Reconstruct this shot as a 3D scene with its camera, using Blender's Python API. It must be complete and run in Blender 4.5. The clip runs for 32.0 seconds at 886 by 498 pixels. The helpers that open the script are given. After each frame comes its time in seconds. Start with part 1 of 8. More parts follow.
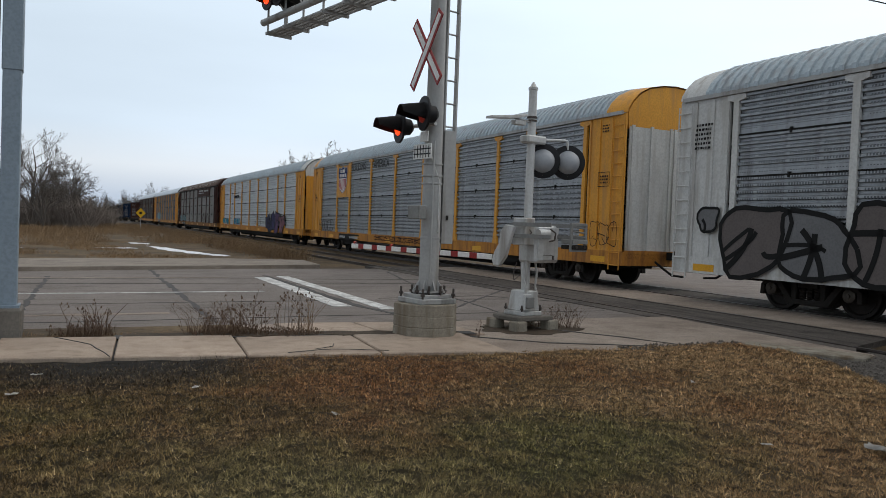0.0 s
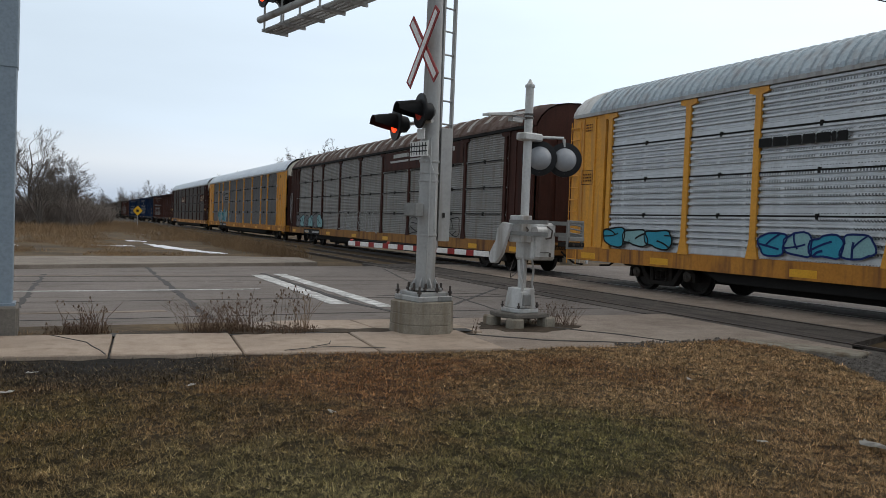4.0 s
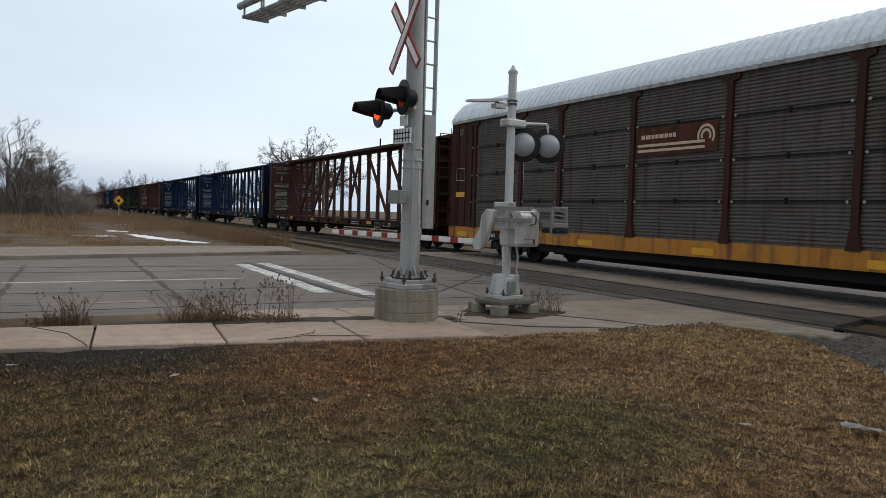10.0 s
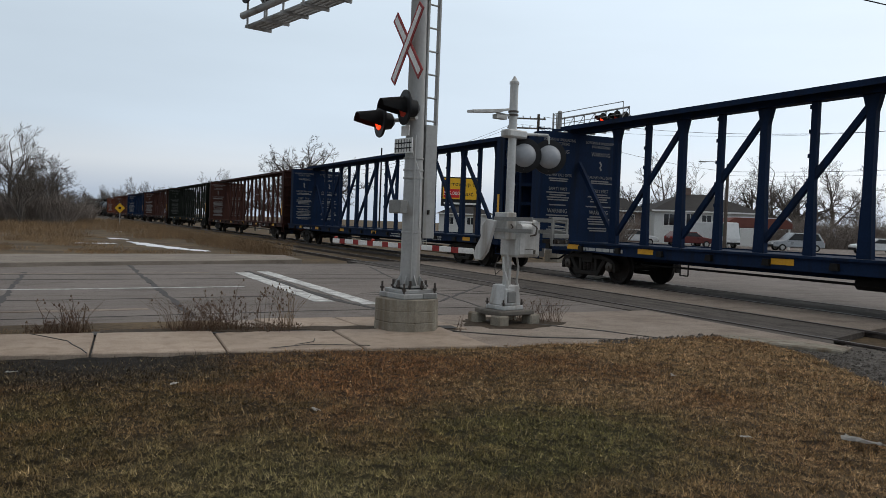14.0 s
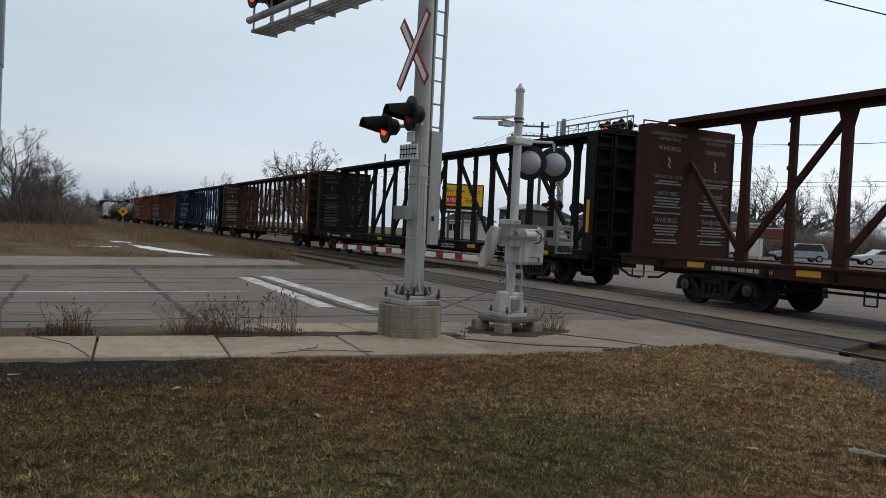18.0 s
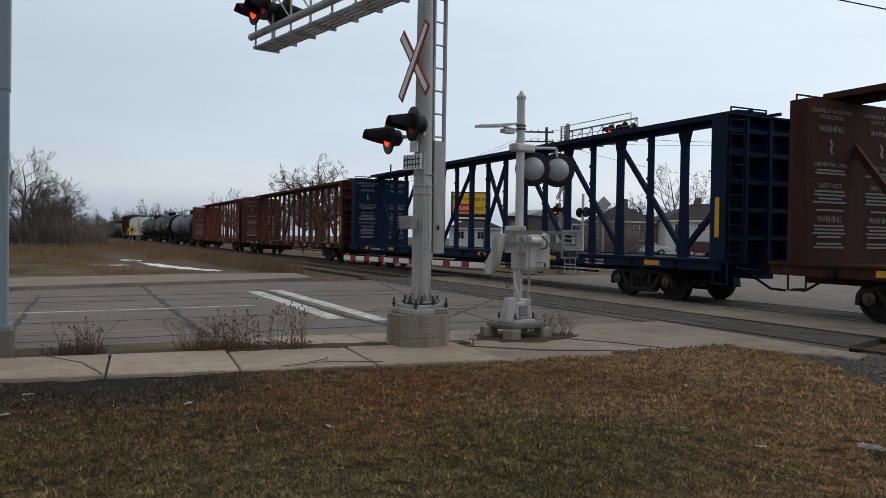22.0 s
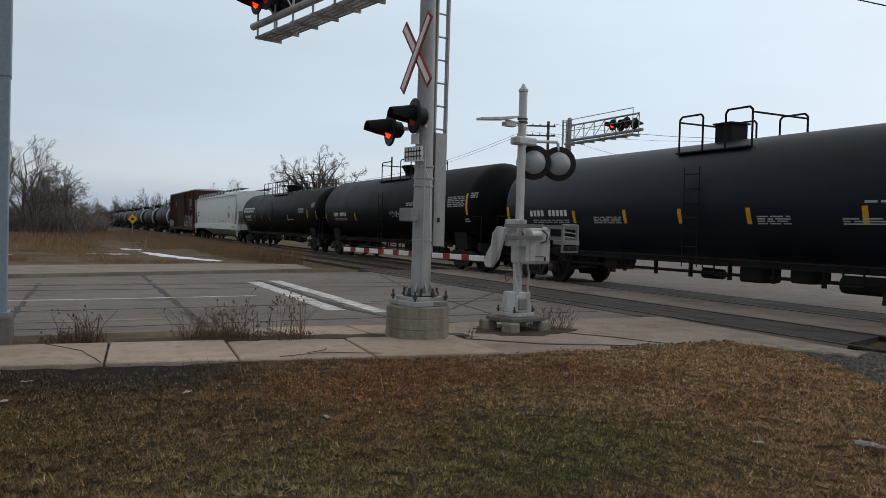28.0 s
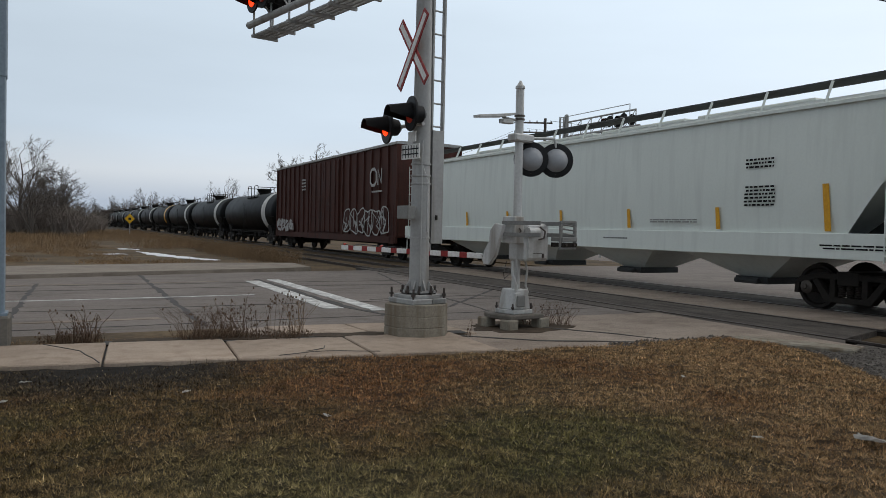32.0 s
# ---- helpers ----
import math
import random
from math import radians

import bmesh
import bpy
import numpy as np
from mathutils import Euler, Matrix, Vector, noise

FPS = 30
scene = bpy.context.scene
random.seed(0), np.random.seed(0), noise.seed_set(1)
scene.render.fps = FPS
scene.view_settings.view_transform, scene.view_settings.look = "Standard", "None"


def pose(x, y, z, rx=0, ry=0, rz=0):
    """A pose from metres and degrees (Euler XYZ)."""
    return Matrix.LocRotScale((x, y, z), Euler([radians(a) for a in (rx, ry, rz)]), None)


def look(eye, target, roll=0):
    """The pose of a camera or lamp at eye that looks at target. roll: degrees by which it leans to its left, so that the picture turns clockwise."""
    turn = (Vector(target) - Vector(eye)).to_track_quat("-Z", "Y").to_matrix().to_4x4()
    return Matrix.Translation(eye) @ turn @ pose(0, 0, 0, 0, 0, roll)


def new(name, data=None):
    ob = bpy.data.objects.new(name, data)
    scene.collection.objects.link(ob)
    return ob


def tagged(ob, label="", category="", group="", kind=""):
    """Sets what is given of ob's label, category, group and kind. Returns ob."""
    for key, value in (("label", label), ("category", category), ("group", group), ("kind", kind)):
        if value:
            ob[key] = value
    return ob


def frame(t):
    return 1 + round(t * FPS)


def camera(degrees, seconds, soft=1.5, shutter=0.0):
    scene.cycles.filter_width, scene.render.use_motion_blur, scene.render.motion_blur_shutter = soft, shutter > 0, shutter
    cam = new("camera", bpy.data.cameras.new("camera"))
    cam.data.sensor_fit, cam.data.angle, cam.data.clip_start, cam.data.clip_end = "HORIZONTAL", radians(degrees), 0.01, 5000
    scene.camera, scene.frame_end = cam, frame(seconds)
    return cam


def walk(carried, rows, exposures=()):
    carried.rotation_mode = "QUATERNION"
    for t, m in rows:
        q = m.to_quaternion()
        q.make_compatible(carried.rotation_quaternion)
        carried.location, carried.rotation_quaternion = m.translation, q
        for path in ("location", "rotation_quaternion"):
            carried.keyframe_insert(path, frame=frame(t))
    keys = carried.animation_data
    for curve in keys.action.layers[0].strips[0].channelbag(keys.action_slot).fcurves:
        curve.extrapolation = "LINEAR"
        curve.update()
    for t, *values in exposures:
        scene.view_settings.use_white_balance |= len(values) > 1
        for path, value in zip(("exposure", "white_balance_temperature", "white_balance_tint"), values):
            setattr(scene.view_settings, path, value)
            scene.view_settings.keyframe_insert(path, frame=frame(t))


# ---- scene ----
cam = camera(59.7, 32.0, 0.4)
PATH = [
    (0, (0.024, -0.069, 1.404), (0.022, 1.93, 1.348), 2.2),
    (0.5, (0.025, -0.074, 1.405), (0.022, 1.925, 1.347), 2.1),
    (1, (0.031, -0.076, 1.41), (0.034, 1.923, 1.349), 2.2),
    (1.5, (0.034, -0.072, 1.404), (0.031, 1.927, 1.334), 2.2),
    (2, (0.028, -0.068, 1.403), (0.034, 1.931, 1.336), 2.2),
    (2.5, (0.036, -0.066, 1.401), (0.048, 1.932, 1.323), 1.9),
    (3, (0.034, -0.067, 1.401), (0.047, 1.932, 1.329), 1.9),
    (3.5, (0.034, -0.064, 1.403), (0.04, 1.935, 1.336), 2.2),
    (5.5, (0.039, -0.069, 1.404), (0.04, 1.931, 1.352), 1.9),
    (6, (0.036, -0.079, 1.409), (0.047, 1.92, 1.354), 2.0),
    (6.5, (0.031, -0.068, 1.408), (0.051, 1.931, 1.342), 2.0),
    (7, (0.03, -0.07, 1.401), (0.069, 1.929, 1.339), 1.9),
    (7.5, (0.029, -0.064, 1.409), (0.071, 1.935, 1.348), 2.0),
    (8, (0.035, -0.061, 1.402), (0.071, 1.937, 1.331), 2.0),
    (8.5, (0.031, -0.04, 1.396), (0.064, 1.958, 1.314), 2.2),
    (9, (0.035, -0.041, 1.399), (0.069, 1.957, 1.313), 1.8),
    (9.5, (0.034, -0.047, 1.396), (0.077, 1.95, 1.305), 1.9),
    (10, (0.039, -0.041, 1.399), (0.085, 1.957, 1.306), 1.7),
    (10.5, (0.039, -0.041, 1.4), (0.078, 1.957, 1.317), 1.7),
    (11, (0.037, -0.054, 1.398), (0.074, 1.945, 1.326), 2.1),
    (11.5, (0.041, -0.064, 1.4), (0.073, 1.934, 1.32), 2.2),
    (12, (0.041, -0.055, 1.401), (0.082, 1.943, 1.331), 1.8),
    (12.5, (0.041, -0.055, 1.399), (0.081, 1.944, 1.331), 1.8),
    (13, (0.034, -0.047, 1.401), (0.083, 1.951, 1.329), 1.9),
    (13.5, (0.034, -0.047, 1.401), (0.084, 1.951, 1.325), 2.1),
    (14, (0.038, -0.049, 1.402), (0.082, 1.949, 1.334), 2.1),
    (14.5, (0.035, -0.06, 1.402), (0.076, 1.938, 1.337), 2.3),
    (16.5, (0.028, -0.041, 1.397), (0.081, 1.957, 1.322), 2.2),
    (17, (0.039, -0.05, 1.395), (0.091, 1.947, 1.315), 2.1),
    (17.5, (0.031, -0.049, 1.4), (0.074, 1.95, 1.334), 2.2),
    (18, (0.011, -0.016, 1.399), (0.049, 1.983, 1.348), 2.7),
    (18.5, (0.029, -0.066, 1.397), (0.048, 1.934, 1.352), 2.4),
    (19, (0.031, -0.066, 1.401), (0.009, 1.933, 1.362), 2.2),
    (19.5, (0.034, -0.054, 1.4), (0.025, 1.946, 1.354), 1.9),
    (20, (0.03, -0.052, 1.395), (0.032, 1.948, 1.344), 1.9),
    (20.5, (0.034, -0.056, 1.396), (0.036, 1.943, 1.346), 1.7),
    (21, (0.036, -0.067, 1.4), (0.038, 1.933, 1.375), 0.9),
    (21.5, (0.036, -0.06, 1.4), (0.052, 1.94, 1.373), 0.9),
    (22, (0.042, -0.078, 1.403), (0.057, 1.922, 1.373), 0.9),
    (22.5, (0.045, -0.07, 1.401), (0.059, 1.93, 1.36), 1.1),
    (23, (0.047, -0.071, 1.399), (0.064, 1.928, 1.354), 1.1),
    (23.5, (0.039, -0.053, 1.397), (0.061, 1.946, 1.358), 1.0),
    (24, (0.036, -0.055, 1.398), (0.058, 1.944, 1.368), 1.2),
    (24.5, (0.039, -0.059, 1.399), (0.06, 1.941, 1.376), 1.2),
    (26.5, (0.041, -0.059, 1.395), (0.06, 1.94, 1.366), 1.5),
    (27, (0.039, -0.057, 1.401), (0.053, 1.942, 1.364), 1.5),
    (27.5, (0.029, -0.028, 1.394), (0.044, 1.972, 1.353), 1.6),
    (28, (0.044, -0.071, 1.396), (0.059, 1.929, 1.348), 1.6),
    (28.5, (0.043, -0.076, 1.393), (0.057, 1.922, 1.326), 1.2),
    (29, (0.039, -0.075, 1.394), (0.052, 1.924, 1.322), 1.5),
    (29.5, (0.044, -0.077, 1.396), (0.062, 1.922, 1.321), 1.1),
    (30, (0.048, -0.073, 1.391), (0.058, 1.925, 1.316), 1.1),
    (30.5, (0.039, -0.072, 1.395), (0.059, 1.926, 1.331), 1.1),
    (31, (0.045, -0.07, 1.396), (0.055, 1.929, 1.337), 0.9),
    (31.5, (0.041, -0.069, 1.395), (0.047, 1.93, 1.335), 1.2),
    (32, (0.041, -0.068, 1.395), (0.062, 1.931, 1.341), 1.2),
]
walk(cam, [(r[0], look(*r[1:])) for r in PATH], [(0, 0.2), (10.5, 0.25), (12.3, 0.0), (19, -0.08), (22, -0.13), (28, -0.14), (31, -0.08), (32, -0.05)])

# ---- world, sun, exposure ----
world = bpy.data.worlds.new("overcast_sky")
scene.world = world
world.use_nodes = True


def build_sky():
    nt = world.node_tree
    nt.nodes.clear()
    out = nt.nodes.new("ShaderNodeOutputWorld")
    bg = nt.nodes.new("ShaderNodeBackground")
    sky = nt.nodes.new("ShaderNodeTexSky")
    sky.sky_type, sky.sun_disc = "NISHITA", False
    sky.sun_elevation, sky.sun_rotation = radians(28), radians(60)
    sky.dust_density, sky.ozone_density = 3.0, 1.5
    dim = nt.nodes.new("ShaderNodeMix")
    dim.data_type, dim.blend_type = "RGBA", "MULTIPLY"
    dim.inputs[0].default_value = 1.0
    dim.inputs[7].default_value = (0.10, 0.10, 0.10, 1)
    tc = nt.nodes.new("ShaderNodeTexCoord")
    sep = nt.nodes.new("ShaderNodeSeparateXYZ")
    ramp = nt.nodes.new("ShaderNodeValToRGB")
    cr = ramp.color_ramp
    cr.elements[0].position, cr.elements[0].color = 0.49, (0.52, 0.62, 0.75, 1)
    cr.elements[1].position, cr.elements[1].color = 1.0, (0.74, 0.72, 0.68, 1)
    for at, c in ((0.512, (0.55, 0.64, 0.77, 1)), (0.53, (0.75, 0.81, 0.88, 1)), (0.555, (0.67, 0.78, 0.90, 1)), (0.62, (0.68, 0.79, 0.895, 1)), (0.68, (0.715, 0.82, 0.915, 1)), (0.80, (0.72, 0.76, 0.79, 1))):
        e = cr.elements.new(at)
        e.color = c
    half = nt.nodes.new("ShaderNodeMath")
    half.operation, half.inputs[1].default_value, half.inputs[2].default_value = "MULTIPLY_ADD", 0.5, 0.5
    # cloud sheet, paler towards the hidden sun
    mapping = nt.nodes.new("ShaderNodeMapping")
    mapping.inputs["Scale"].default_value = (1.2, 1.2, 6.0)
    cloud = nt.nodes.new("ShaderNodeTexNoise")
    cloud.inputs["Scale"].default_value, cloud.inputs["Detail"].default_value = 1.6, 6
    glow = nt.nodes.new("ShaderNodeVectorMath")
    glow.operation = "DOT_PRODUCT"
    glow.inputs[1].default_value = (0.78, 0.45, 0.44)
    lift = nt.nodes.new("ShaderNodeMath")
    lift.operation, lift.inputs[1].default_value, lift.inputs[2].default_value = "MULTIPLY_ADD", 0.30, 0.735
    wisps = nt.nodes.new("ShaderNodeMath")
    wisps.operation, wisps.inputs[1].default_value, wisps.inputs[2].default_value = "MULTIPLY_ADD", 0.26, 0.87
    both = nt.nodes.new("ShaderNodeMath")
    both.operation = "MULTIPLY"
    shade = nt.nodes.new("ShaderNodeVectorMath")
    shade.operation = "SCALE"
    add = nt.nodes.new("ShaderNodeMix")
    add.data_type = "RGBA"
    add.inputs[0].default_value = 0.88
    k = nt.links.new
    k(tc.outputs["Generated"], sep.inputs[0])
    k(sep.outputs["Z"], half.inputs[0])
    k(half.outputs[0], ramp.inputs[0])
    k(tc.outputs["Generated"], mapping.inputs[0])
    k(mapping.outputs[0], cloud.inputs["Vector"])
    k(tc.outputs["Generated"], glow.inputs[0])
    k(glow.outputs["Value"], lift.inputs[0])
    k(cloud.outputs["Fac"], wisps.inputs[0])
    k(lift.outputs[0], both.inputs[0])
    k(wisps.outputs[0], both.inputs[1])
    k(ramp.outputs[0], shade.inputs[0])
    k(both.outputs[0], shade.inputs["Scale"])
    k(sky.outputs[0], dim.inputs[6])
    k(dim.outputs[2], add.inputs[6])
    k(shade.outputs[0], add.inputs[7])
    k(add.outputs[2], bg.inputs[0])
    bg.inputs[1].default_value = SKY_LEVEL
    k(bg.outputs[0], out.inputs[0])


SKY_LEVEL = 1.22
build_sky()
sun_data = bpy.data.lights.new("sun", "SUN")
sun_data.energy, sun_data.angle, sun_data.color = 0.5, radians(25), (1.0, 0.92, 0.82)
sun = new("sun", sun_data)
sun.matrix_world = look((30, 12, 24), (0, 0, 0))
scene.view_settings.exposure = 0.0

# ---- materials ----


def surf(name, c1, c2, scale=2.0, rough=0.7, metal=0.0, bump=0.15, fine=30.0, stain=None, spread=0.5, spec=0.22, vary=0.0, grit=0.28):
    """A surface of two tones in broad patches with fine grain, and a stain colour where given."""
    m = bpy.data.materials.new(name)
    m.use_nodes = True
    nt = m.node_tree
    b = nt.nodes["Principled BSDF"]
    k = nt.links.new
    tc = nt.nodes.new("ShaderNodeTexCoord")
    big = nt.nodes.new("ShaderNodeTexNoise")
    big.inputs["Scale"].default_value, big.inputs["Detail"].default_value, big.inputs["Roughness"].default_value = scale, 7, 0.65
    small = nt.nodes.new("ShaderNodeTexNoise")
    small.inputs["Scale"].default_value, small.inputs["Detail"].default_value = fine, 4
    k(tc.outputs["Object"], big.inputs["Vector"])
    k(tc.outputs["Object"], small.inputs["Vector"])
    ramp = nt.nodes.new("ShaderNodeValToRGB")
    ramp.color_ramp.elements[0].position, ramp.color_ramp.elements[0].color = 0.5 - spread / 2, (*c1, 1)
    ramp.color_ramp.elements[1].position, ramp.color_ramp.elements[1].color = 0.5 + spread / 2, (*c2, 1)
    k(big.outputs["Fac"], ramp.inputs[0])
    grain = nt.nodes.new("ShaderNodeMix")
    grain.data_type, grain.blend_type = "RGBA", "MULTIPLY"
    grain.inputs[0].default_value = grit
    gr = nt.nodes.new("ShaderNodeValToRGB")
    gr.color_ramp.elements[0].position, gr.color_ramp.elements[0].color = 0.3, (0.45, 0.45, 0.45, 1)
    gr.color_ramp.elements[1].position, gr.color_ramp.elements[1].color = 0.6, (1.1, 1.1, 1.1, 1)
    k(small.outputs["Fac"], gr.inputs[0])
    k(ramp.outputs[0], grain.inputs[6])
    k(gr.outputs[0], grain.inputs[7])
    col = grain.outputs[2]
    if stain:
        # streaks that run down the surface
        mp = nt.nodes.new("ShaderNodeMapping")
        mp.inputs["Scale"].default_value = (2.2, 2.2, 0.22)
        st = nt.nodes.new("ShaderNodeTexNoise")
        st.inputs["Scale"].default_value, st.inputs["Detail"].default_value = 2.5, 8
        sr = nt.nodes.new("ShaderNodeValToRGB")
        sr.color_ramp.elements[0].position, sr.color_ramp.elements[1].position = 0.48, 0.72
        mx = nt.nodes.new("ShaderNodeMix")
        mx.data_type = "RGBA"
        mx.inputs[7].default_value = (*stain, 1)
        k(tc.outputs["Object"], mp.inputs[0])
        k(mp.outputs[0], st.inputs["Vector"])
        k(st.outputs["Fac"], sr.inputs[0])
        k(sr.outputs[0], mx.inputs[0])
        k(col, mx.inputs[6])
        col = mx.outputs[2]
    if vary:
        oi = nt.nodes.new("ShaderNodeObjectInfo")
        hsv = nt.nodes.new("ShaderNodeHueSaturation")
        ma = nt.nodes.new("ShaderNodeMath")
        ma.operation, ma.inputs[1].default_value, ma.inputs[2].default_value = "MULTIPLY_ADD", vary, 1 - vary / 2
        k(oi.outputs["Random"], ma.inputs[0])
        k(ma.outputs[0], hsv.inputs["Value"])
        k(col, hsv.inputs["Color"])
        col = hsv.outputs[0]
    k(col, b.inputs["Base Color"])
    rr = nt.nodes.new("ShaderNodeMapRange")
    rr.inputs["To Min"].default_value, rr.inputs["To Max"].default_value = max(rough - 0.12, 0.02), min(rough + 0.12, 1)
    k(big.outputs["Fac"], rr.inputs["Value"])
    k(rr.outputs[0], b.inputs["Roughness"])
    b.inputs["Metallic"].default_value = metal
    b.inputs["Specular IOR Level"].default_value = spec
    if bump:
        bp = nt.nodes.new("ShaderNodeBump")
        bp.inputs["Strength"].default_value, bp.inputs["Distance"].default_value = bump, 0.02
        k(small.outputs["Fac"], bp.inputs["Height"])
        k(bp.outputs[0], b.inputs["Normal"])
    return m


def glow_mat(name, colour, strength):
    m = bpy.data.materials.new(name)
    m.use_nodes = True
    b = m.node_tree.nodes["Principled BSDF"]
    b.inputs["Base Color"].default_value = (*colour, 1)
    b.inputs["Emission Color"].default_value = (*colour, 1)
    b.inputs["Emission Strength"].default_value = strength
    b.inputs["Roughness"].default_value = 0.3
    return m


def perforated(name, c1, c2, hole, rough=0.5, metal=0.6, stain=None):
    """Galvanised sheet with rows of small holes."""
    m = surf(name, c1, c2, 0.7, rough, metal, 0.05, 12, stain, 0.6)
    nt = m.node_tree
    b = nt.nodes["Principled BSDF"]
    k = nt.links.new
    col = b.inputs["Base Color"].links[0].from_socket
    tc = nt.nodes.new("ShaderNodeTexCoord")
    sep = nt.nodes.new("ShaderNodeSeparateXYZ")
    k(tc.outputs["Object"], sep.inputs[0])
    def math_node(op, source, value, add=None):
        n = nt.nodes.new("ShaderNodeMath")
        n.operation, n.inputs[1].default_value = op, value
        if add is not None:
            n.inputs[2].default_value = add
        k(source, n.inputs[0])
        return n.outputs[0]

    def share(source, size, duty):
        """One over the first part of each step along the source."""
        return math_node("LESS_THAN", math_node("FRACT", math_node("DIVIDE", source, size), 0.0), duty)

    # slots in the lower flank of each ridge, none on the plain band of a sheet, in groups along it
    up = math_node("FRACT", math_node("MULTIPLY_ADD", sep.outputs["Z"], 1 / 0.8925, -0.99 / 0.8925), 0.0)
    rib = math_node("MULTIPLY_ADD", up, 0.8925 / 0.1457, -0.15 / 0.1457)
    facs = [math_node("GREATER_THAN", up, 0.17), share(rib, 1.0, 0.34), share(sep.outputs["X"], 0.062, 0.55), share(sep.outputs["X"], 0.74, 0.86)]
    f = facs[0]
    for g in facs[1:]:
        mu = nt.nodes.new("ShaderNodeMath")
        mu.operation = "MULTIPLY"
        k(f, mu.inputs[0])
        k(g, mu.inputs[1])
        f = mu.outputs[0]
    half = nt.nodes.new("ShaderNodeMath")
    half.operation, half.inputs[1].default_value = "MULTIPLY", 0.8
    k(f, half.inputs[0])
    mx = nt.nodes.new("ShaderNodeMix")
    mx.data_type = "RGBA"
    mx.inputs[7].default_value = (*hole, 1)
    k(half.outputs[0], mx.inputs[0])
    k(col, mx.inputs[6])
    k(mx.outputs[2], b.inputs["Base Color"])
    return m


def paving(name, c1, c2, dark, streak=(0.12, 1.6, 1.0), wear=0.55, grain=90.0):
    """Worn paving: broad tone, long streaks along the traffic, dark blotches, and bright and dark grit."""
    m = surf(name, c1, c2, 0.5, 0.88, 0, 0.0, 40, None, 0.4, 0.22, 0, 0.25)
    nt = m.node_tree
    b = nt.nodes["Principled BSDF"]
    k = nt.links.new
    col = b.inputs["Base Color"].links[0].from_socket
    tc = nt.nodes.new("ShaderNodeTexCoord")

    def layer(scale, size, detail, lo, hi, colour, amount, blend="MIX"):
        mp = nt.nodes.new("ShaderNodeMapping")
        mp.inputs["Scale"].default_value = scale
        no = nt.nodes.new("ShaderNodeTexNoise")
        no.inputs["Scale"].default_value, no.inputs["Detail"].default_value, no.inputs["Roughness"].default_value = size, detail, 0.62
        mr = nt.nodes.new("ShaderNodeMapRange")
        mr.inputs["From Min"].default_value, mr.inputs["From Max"].default_value, mr.inputs["To Max"].default_value = lo, hi, amount
        mx = nt.nodes.new("ShaderNodeMix")
        mx.data_type, mx.blend_type = "RGBA", blend
        mx.inputs[7].default_value = (*colour, 1)
        k(tc.outputs["Object"], mp.inputs[0])
        k(mp.outputs[0], no.inputs["Vector"])
        k(no.outputs["Fac"], mr.inputs["Value"])
        k(mr.outputs[0], mx.inputs[0])
        k(col, mx.inputs[6])
        return mx.outputs[2], no.outputs["Fac"]

    pale = tuple(min(v * 1.45, 0.8) for v in c2)
    col, _ = layer(streak, 2.2, 6, 0.5, 0.68, dark, wear)
    col, _ = layer(streak, 5.0, 5, 0.55, 0.72, pale, wear * 0.5)
    col, _ = layer((1, 1, 1), 1.3, 8, 0.54, 0.66, dark, wear * 0.8)
    col, _ = layer((1, 1, 1), 9.0, 6, 0.6, 0.7, tuple(v * 0.6 for v in dark), wear * 0.7)
    col, _ = layer((1, 1, 1), grain, 3, 0.52, 0.7, tuple(v * 0.5 for v in dark), 0.6)
    col, fine = layer((1.3, 1.3, 1.3), grain * 1.3, 3, 0.56, 0.72, pale, 0.6)
    k(col, b.inputs["Base Color"])
    bp = nt.nodes.new("ShaderNodeBump")
    bp.inputs["Strength"].default_value, bp.inputs["Distance"].default_value = 0.35, 0.02
    k(fine, bp.inputs["Height"])
    k(bp.outputs[0], b.inputs["Normal"])
    return m


M = {}
M["weed"] = surf("dead_weeds", (0.075, 0.045, 0.03), (0.16, 0.105, 0.07), 2, 0.9, 0, 0.0, 20)
M["reed"] = surf("dry_reeds", (0.19, 0.12, 0.064), (0.36, 0.24, 0.13), 0.35, 0.95, 0, 0.0, 8)
M["field"] = surf("field_ground", (0.05, 0.037, 0.024), (0.17, 0.12, 0.07), 0.55, 0.95, 0, 0.6, 9, None, 0.4, 0.15, 0, 0.6)
M["dirt"] = surf("damp_soil", (0.04, 0.03, 0.022), (0.10, 0.075, 0.053), 4, 0.95, 0, 0.6, 30, None, 0.4, 0.15, 0, 0.5)
M["asphalt"] = paving("worn_asphalt", (0.155, 0.132, 0.118), (0.235, 0.205, 0.186), (0.082, 0.068, 0.06))
M["asphalt_dark"] = paving("dark_asphalt", (0.06, 0.051, 0.045), (0.135, 0.117, 0.104), (0.022, 0.019, 0.017), (1.6, 0.15, 1.0), 0.8)
M["apron"] = paving("apron_paving", (0.23, 0.182, 0.146), (0.355, 0.296, 0.248), (0.12, 0.086, 0.066), (0.35, 0.6, 1.0), 0.5)
M["concrete"] = surf("walk_concrete", (0.302, 0.234, 0.18), (0.459, 0.364, 0.285), 1.1, 0.9, 0, 0.3, 60, (0.269, 0.203, 0.155), 0.45, 0.3, 0.16, 0.45)
M["old_walk"] = paving("weathered_concrete", (0.20, 0.17, 0.142), (0.30, 0.26, 0.218), (0.12, 0.096, 0.08))
M["footing"] = surf("dirty_footing", (0.10, 0.09, 0.078), (0.19, 0.172, 0.15), 2.0, 0.9, 0, 0.3, 30)
